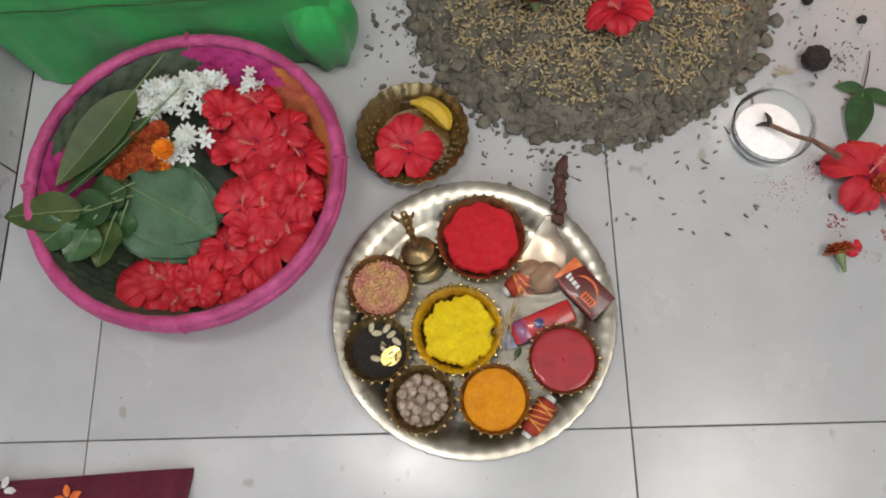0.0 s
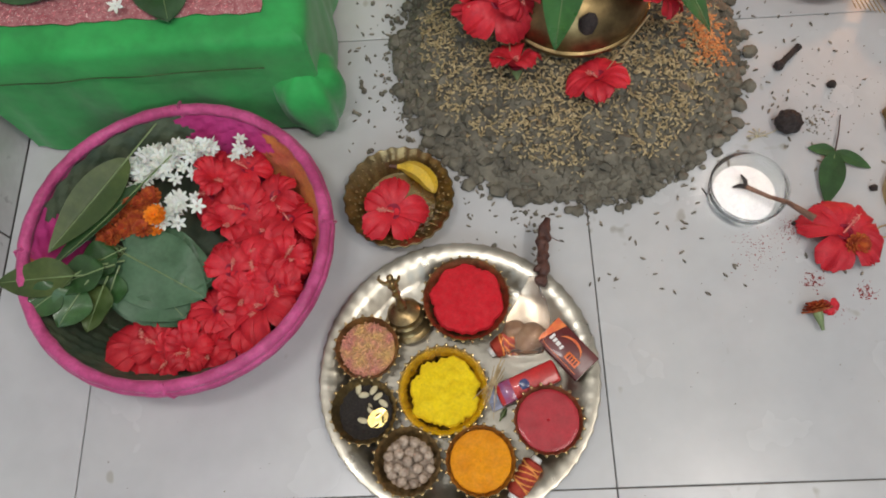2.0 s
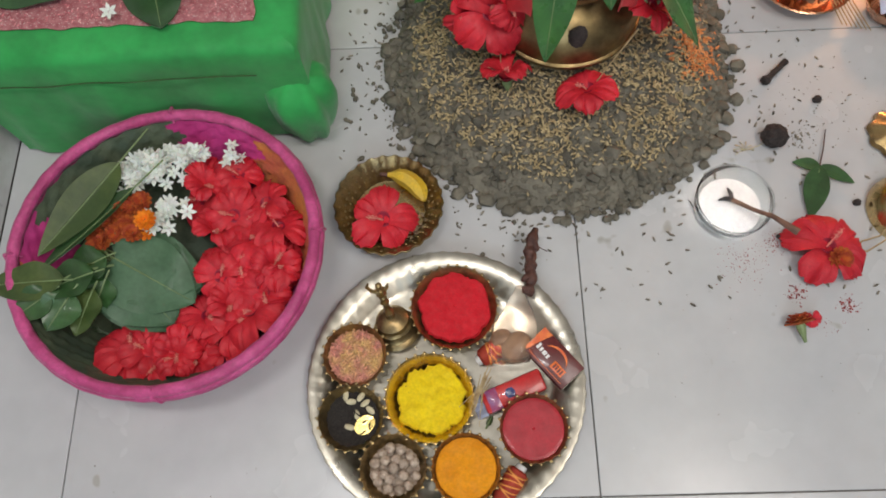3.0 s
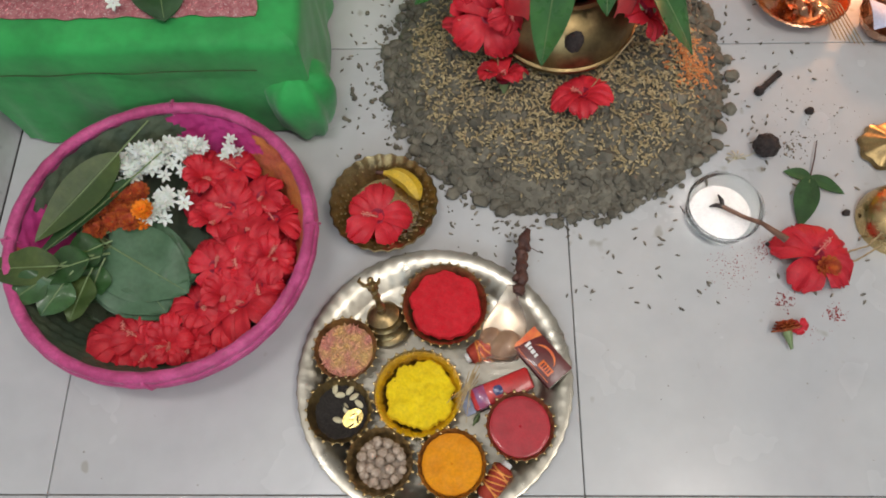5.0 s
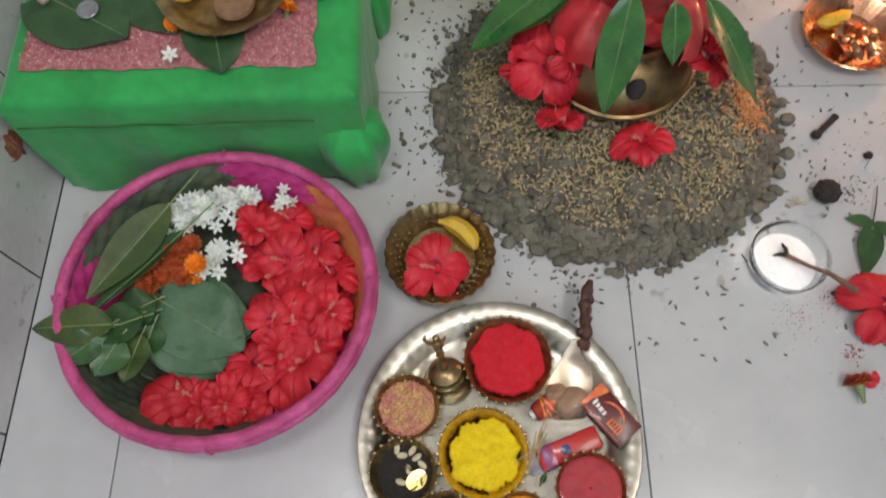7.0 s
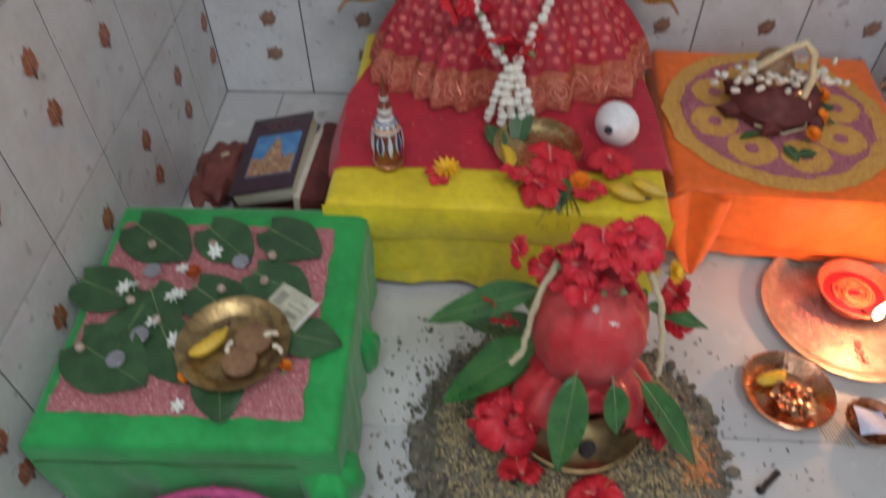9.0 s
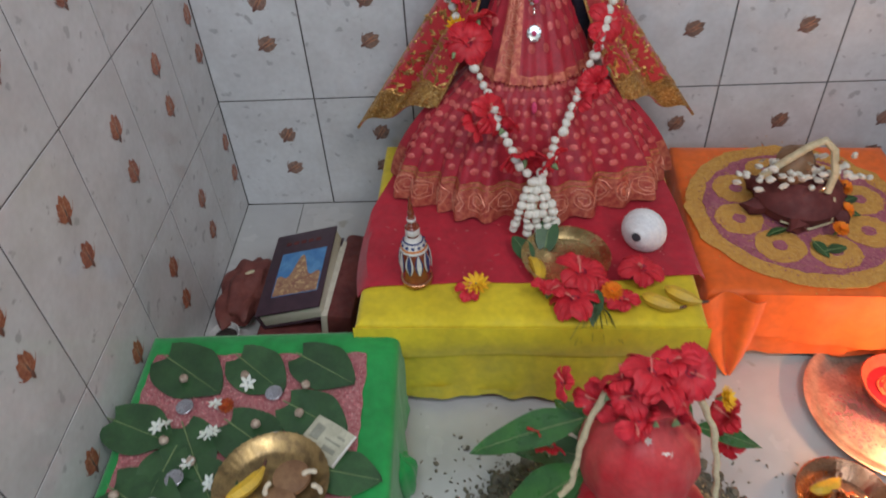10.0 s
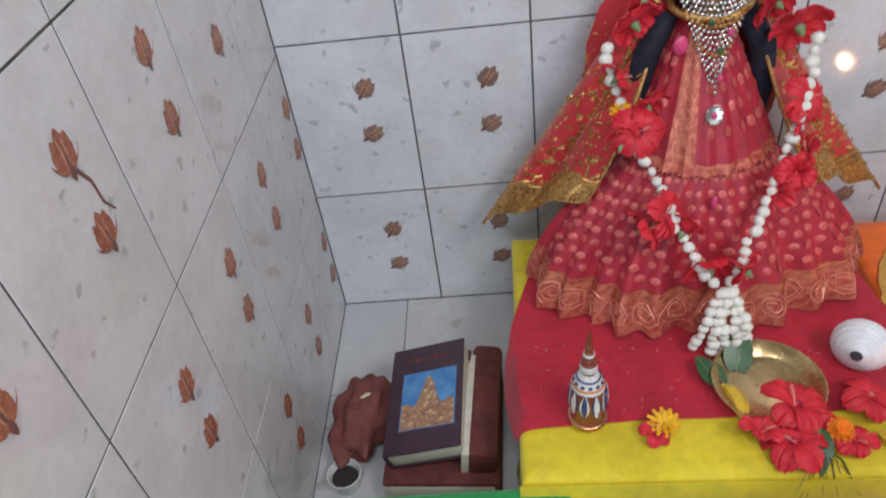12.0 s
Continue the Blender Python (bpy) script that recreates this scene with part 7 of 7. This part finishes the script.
part("cover_picture", G().box(0.094, 0.110, 0.0006, pose(0.006, -0.008, 0.0023)), M_SKY, b2, "printed blue sky picture")


def dome_print(u, v):
    x = (u - 0.5) * 0.090
    top = 0.018 + 0.050 * math.exp(-((x / 0.020) ** 2)) + 0.010 * math.cos(x * 160)
    return (0.006 + x, -0.062 + (0.020 + top) * v, 0.0030)


part("temple_print", G().sheet(dome_print, 24, 6, 0.0006), M_GILT, b2, "printed golden temple shape")
for k in range(5):
    part("title_bar", G().box(0.010, 0.008, 0.0006, pose(-0.034 + 0.016 * k, 0.074, 0.0023)), M_BOOKR, b2)
b3 = thing("bound_book", "brown cloth-bound book leaning beside the stack", "book", pose(-0.445, 1.100, 0.052, 0, 6, -4))
part("cover", G().box(0.050, 0.225, 0.075, pose(0, 0, 0.012), 0.010), M_BOOKR, b3)
part("page_block", G().box(0.012, 0.200, 0.060, pose(-0.026, -0.012, 0.018), 0.002), M_PAGES, b3)
bn = thing("cloth_bundle", "small reddish-brown cloth bundle on the floor", "bundle", pose(-0.659, 1.122, 0.0))
part("wrapped_body", G().blob(0.050, 0.088, 0.036, pose(0, 0, 0.034, 0, 0, -8), 4, 0.34, 2.2), M_BUNDLE, bn)
part("knot", G().blob(0.014, 0.011, 0.009, pose(-0.004, -0.004, 0.066), 2, 0.3), M_BUNDLE, bn)
part("pale_mark", G().blob(0.011, 0.004, 0.002, pose(0.012, 0.020, 0.068, 0, 0, 30), 2, 0.3), M_PALE, bn)
cp = thing("white_cup", "small white cup with dark liquid on the floor", "cup", pose(-0.676, 1.012, 0.0))
part("cup", G().lathe([(0.014, 0), (0.020, 0.0), (0.026, 0.030), (0.028, 0.036), (0.0265, 0.0365), (0.019, 0.010), (0.004, 0.008)], 36), M_CONCH, cp)
part("liquid", G().lathe([(0, 0.024), (0.0215, 0.024), (0.0215, 0.025), (0.001, 0.025)], 30), M_DARK, cp)

# ---- printed cloth at the near edge ----
pc = thing("printed_cloth", "maroon cloth with white and orange flower prints", "cloth", pose(0, 0, 0))


def mat_fold(u, v):
    x = -0.722 + 0.246 * u - 0.012 * v
    y = -0.045 + 0.012 * u - 0.42 * v
    return (x, y, 0.004 + 0.016 * math.sin(math.pi * min(1, v * 6) / 2) + 0.004 * math.sin(9 * u + 5 * v) + 0.003 * math.sin(21 * v) - (0.006 if u > 0.97 else 0))


part("cloth", G().sheet(mat_fold, 40, 50, 0.008), M_MAROONP, pc)
for k in range(20):
    u, v = 0.06 + 0.9 * rng.random(), 0.02 + 0.9 * (k / 20) ** 1.1
    p = mat_fold(u, v)
    m = (M_WHITE, M_MATCHO, M_CREAM)[k % 3]
    g = G()
    for j in range(5):
        def fn(a, b, j=j):
            s = b * 2 - 1
            return (0.003 + 0.013 * a, s * 0.0040 * math.sin(math.pi * (0.1 + 0.85 * a)), 0.0)
        g.sheet(fn, 5, 3, 0.0008, 0, pose(p[0], p[1], p[2] + 0.0052, 0, 0, 72 * j + 31 * k))
    part("printed_flower", g, m, pc)

# ---- decking of the water pot ----
LM = "long glossy green mango leaf set round the pot mouth"
for x, y, z, rz, ry, ln, w in ((-0.026, 0.540, 0.258, -101, 60, 0.150, 0.052), (0.022, 0.540, 0.238, -72, 56, 0.072, 0.038), (0.060, 0.552, 0.228, -34, 42, 0.150, 0.050), (-0.072, 0.626, 0.312, 182, 20, 0.155, 0.056), (-0.066, 0.604, 0.232, 193, 36, 0.170, 0.072), (-0.070, 0.596, 0.200, 182, 34, 0.140, 0.056),
                               (0.070, 0.640, 0.270, -8, 14, 0.090, 0.034), (-0.05, 0.64, 0.20, 160, 10, 0.13, 0.055), (-0.03, 0.66, 0.195, 120, 10, 0.12, 0.05), (0.04, 0.66, 0.195, 55, 10, 0.12, 0.05)):
    leaf("mango_leaf", LM, pose(x, y, z, 0, ry, rz), ln, w, M_MANGO, group="mango leaves", curl=0.10, fold=0.18, wave=0.03, stalk=0.02)
PF = ((-0.098, 0.556, 0.125, 58, -30, 0.95), (-0.125, 0.560, 0.118, 60, -50, 0.9), (-0.078, 0.545, 0.140, 50, -12, 0.9), (0.082, 0.548, 0.140, 55, 30, 0.95), (0.105, 0.560, 0.128, 50, 42, 0.8),
      (-0.125, 0.622, 0.275, 50, -40, 0.6), (-0.112, 0.622, 0.245, 50, -30, 0.6), (0.116, 0.650, 0.272, 35, 40, 1.0), (0.118, 0.640, 0.235, 40, 40, 0.5), (-0.100, 0.625, 0.385, 55, -40, 0.6))
for k, (x, y, z, rx, ry, s) in enumerate(PF):
    red_flower(k, x, y, z, 33 * k, rx, ry, s * 0.85, "red hibiscus flower tucked round the water pot")
TOPF = ((-0.030, 0.590, 0.410, 40, -10), (0.020, 0.590, 0.406, 45, 15), (-0.008, 0.600, 0.433, 30, 0), (-0.055, 0.602, 0.393, 45, -30), (0.050, 0.605, 0.398, 40, 30), (0.0, 0.575, 0.380, 55, 0), (0.048, 0.61, 0.423, 20, 30), (-0.065, 0.615, 0.368, 45, -40), (-0.028, 0.570, 0.388, 58, -14), (0.030, 0.572, 0.386, 58, 18), (0.004, 0.588, 0.420, 35, 8), (0.026, 0.615, 0.432, 15, 10), (-0.040, 0.600, 0.422, 30, -25))
for k, (x, y, z, rx, ry) in enumerate(TOPF):
    red_flower(k + 2, x * 0.82 - 0.010, y, z - 0.004, 51 * k, rx, ry, 0.66, "red hibiscus flower crowning the wrapped coconut")
marigold(yf, 0.072, 0.603, 0.380, 40, 50, 30, 0.62)


def cord(label, P):
    solid("twisted_cord", G().tube(P, [0.0040 + 0.0006 * math.sin(k * 1.9) for k in range(len(P))], 8), M_CREAM, label, "cord", group="cream cords")


def lerped(P, n=14):
    P = np.array(P, float)
    t = np.linspace(0, len(P) - 1, n)
    return [tuple(np.interp(q, range(len(P)), P[:, c]) + (0.0012 * math.sin(2.2 * i) if c == 0 else 0) for c in range(3)) for i, q in enumerate(t)]


cord("cream twisted cord hanging beside the coconut", lerped([(-0.058, 0.606, 0.392), (-0.078, 0.592, 0.340), (-0.086, 0.580, 0.290), (-0.090, 0.572, 0.255), (-0.104, 0.565, 0.240)]))
cord("cream twisted cord hanging beside the coconut", lerped([(0.048, 0.606, 0.375), (0.066, 0.592, 0.340), (0.076, 0.580, 0.290), (0.082, 0.572, 0.250), (0.082, 0.565, 0.225)]))
for x, y, z, dx, dy, dz in ((-0.088, 0.520, 0.100, 0.002, -0.022, -0.030), (0.080, 0.530, 0.110, -0.06, -0.06, -0.04)):
    solid("flower_stamen", G().tube([(x, y, z), (x + dx * 0.5, y + dy * 0.5, z + dz * 0.45), (x + dx, y + dy, z + dz)], [0.0012, 0.0008, 0.0006], 5), M_STRAW, "thin pale flower filament", "filament", group="filaments")
for k in range(4):
    jasmine(-0.004 + 0.012 * rng.normal(), 0.566, 0.335 + 0.014 * rng.normal(), 60, 0.45)

# crushed red blooms packed at both sides of the pot
for k, (x, y, z, s) in enumerate(((-0.098, 0.552, 0.122, 1.0), (0.090, 0.552, 0.122, 0.9))):
    red_flower(k, x, y, z, 73 * k, 30, 14 * math.sin(k), s * 1.05, "crumpled red hibiscus flower packed beside the pot")
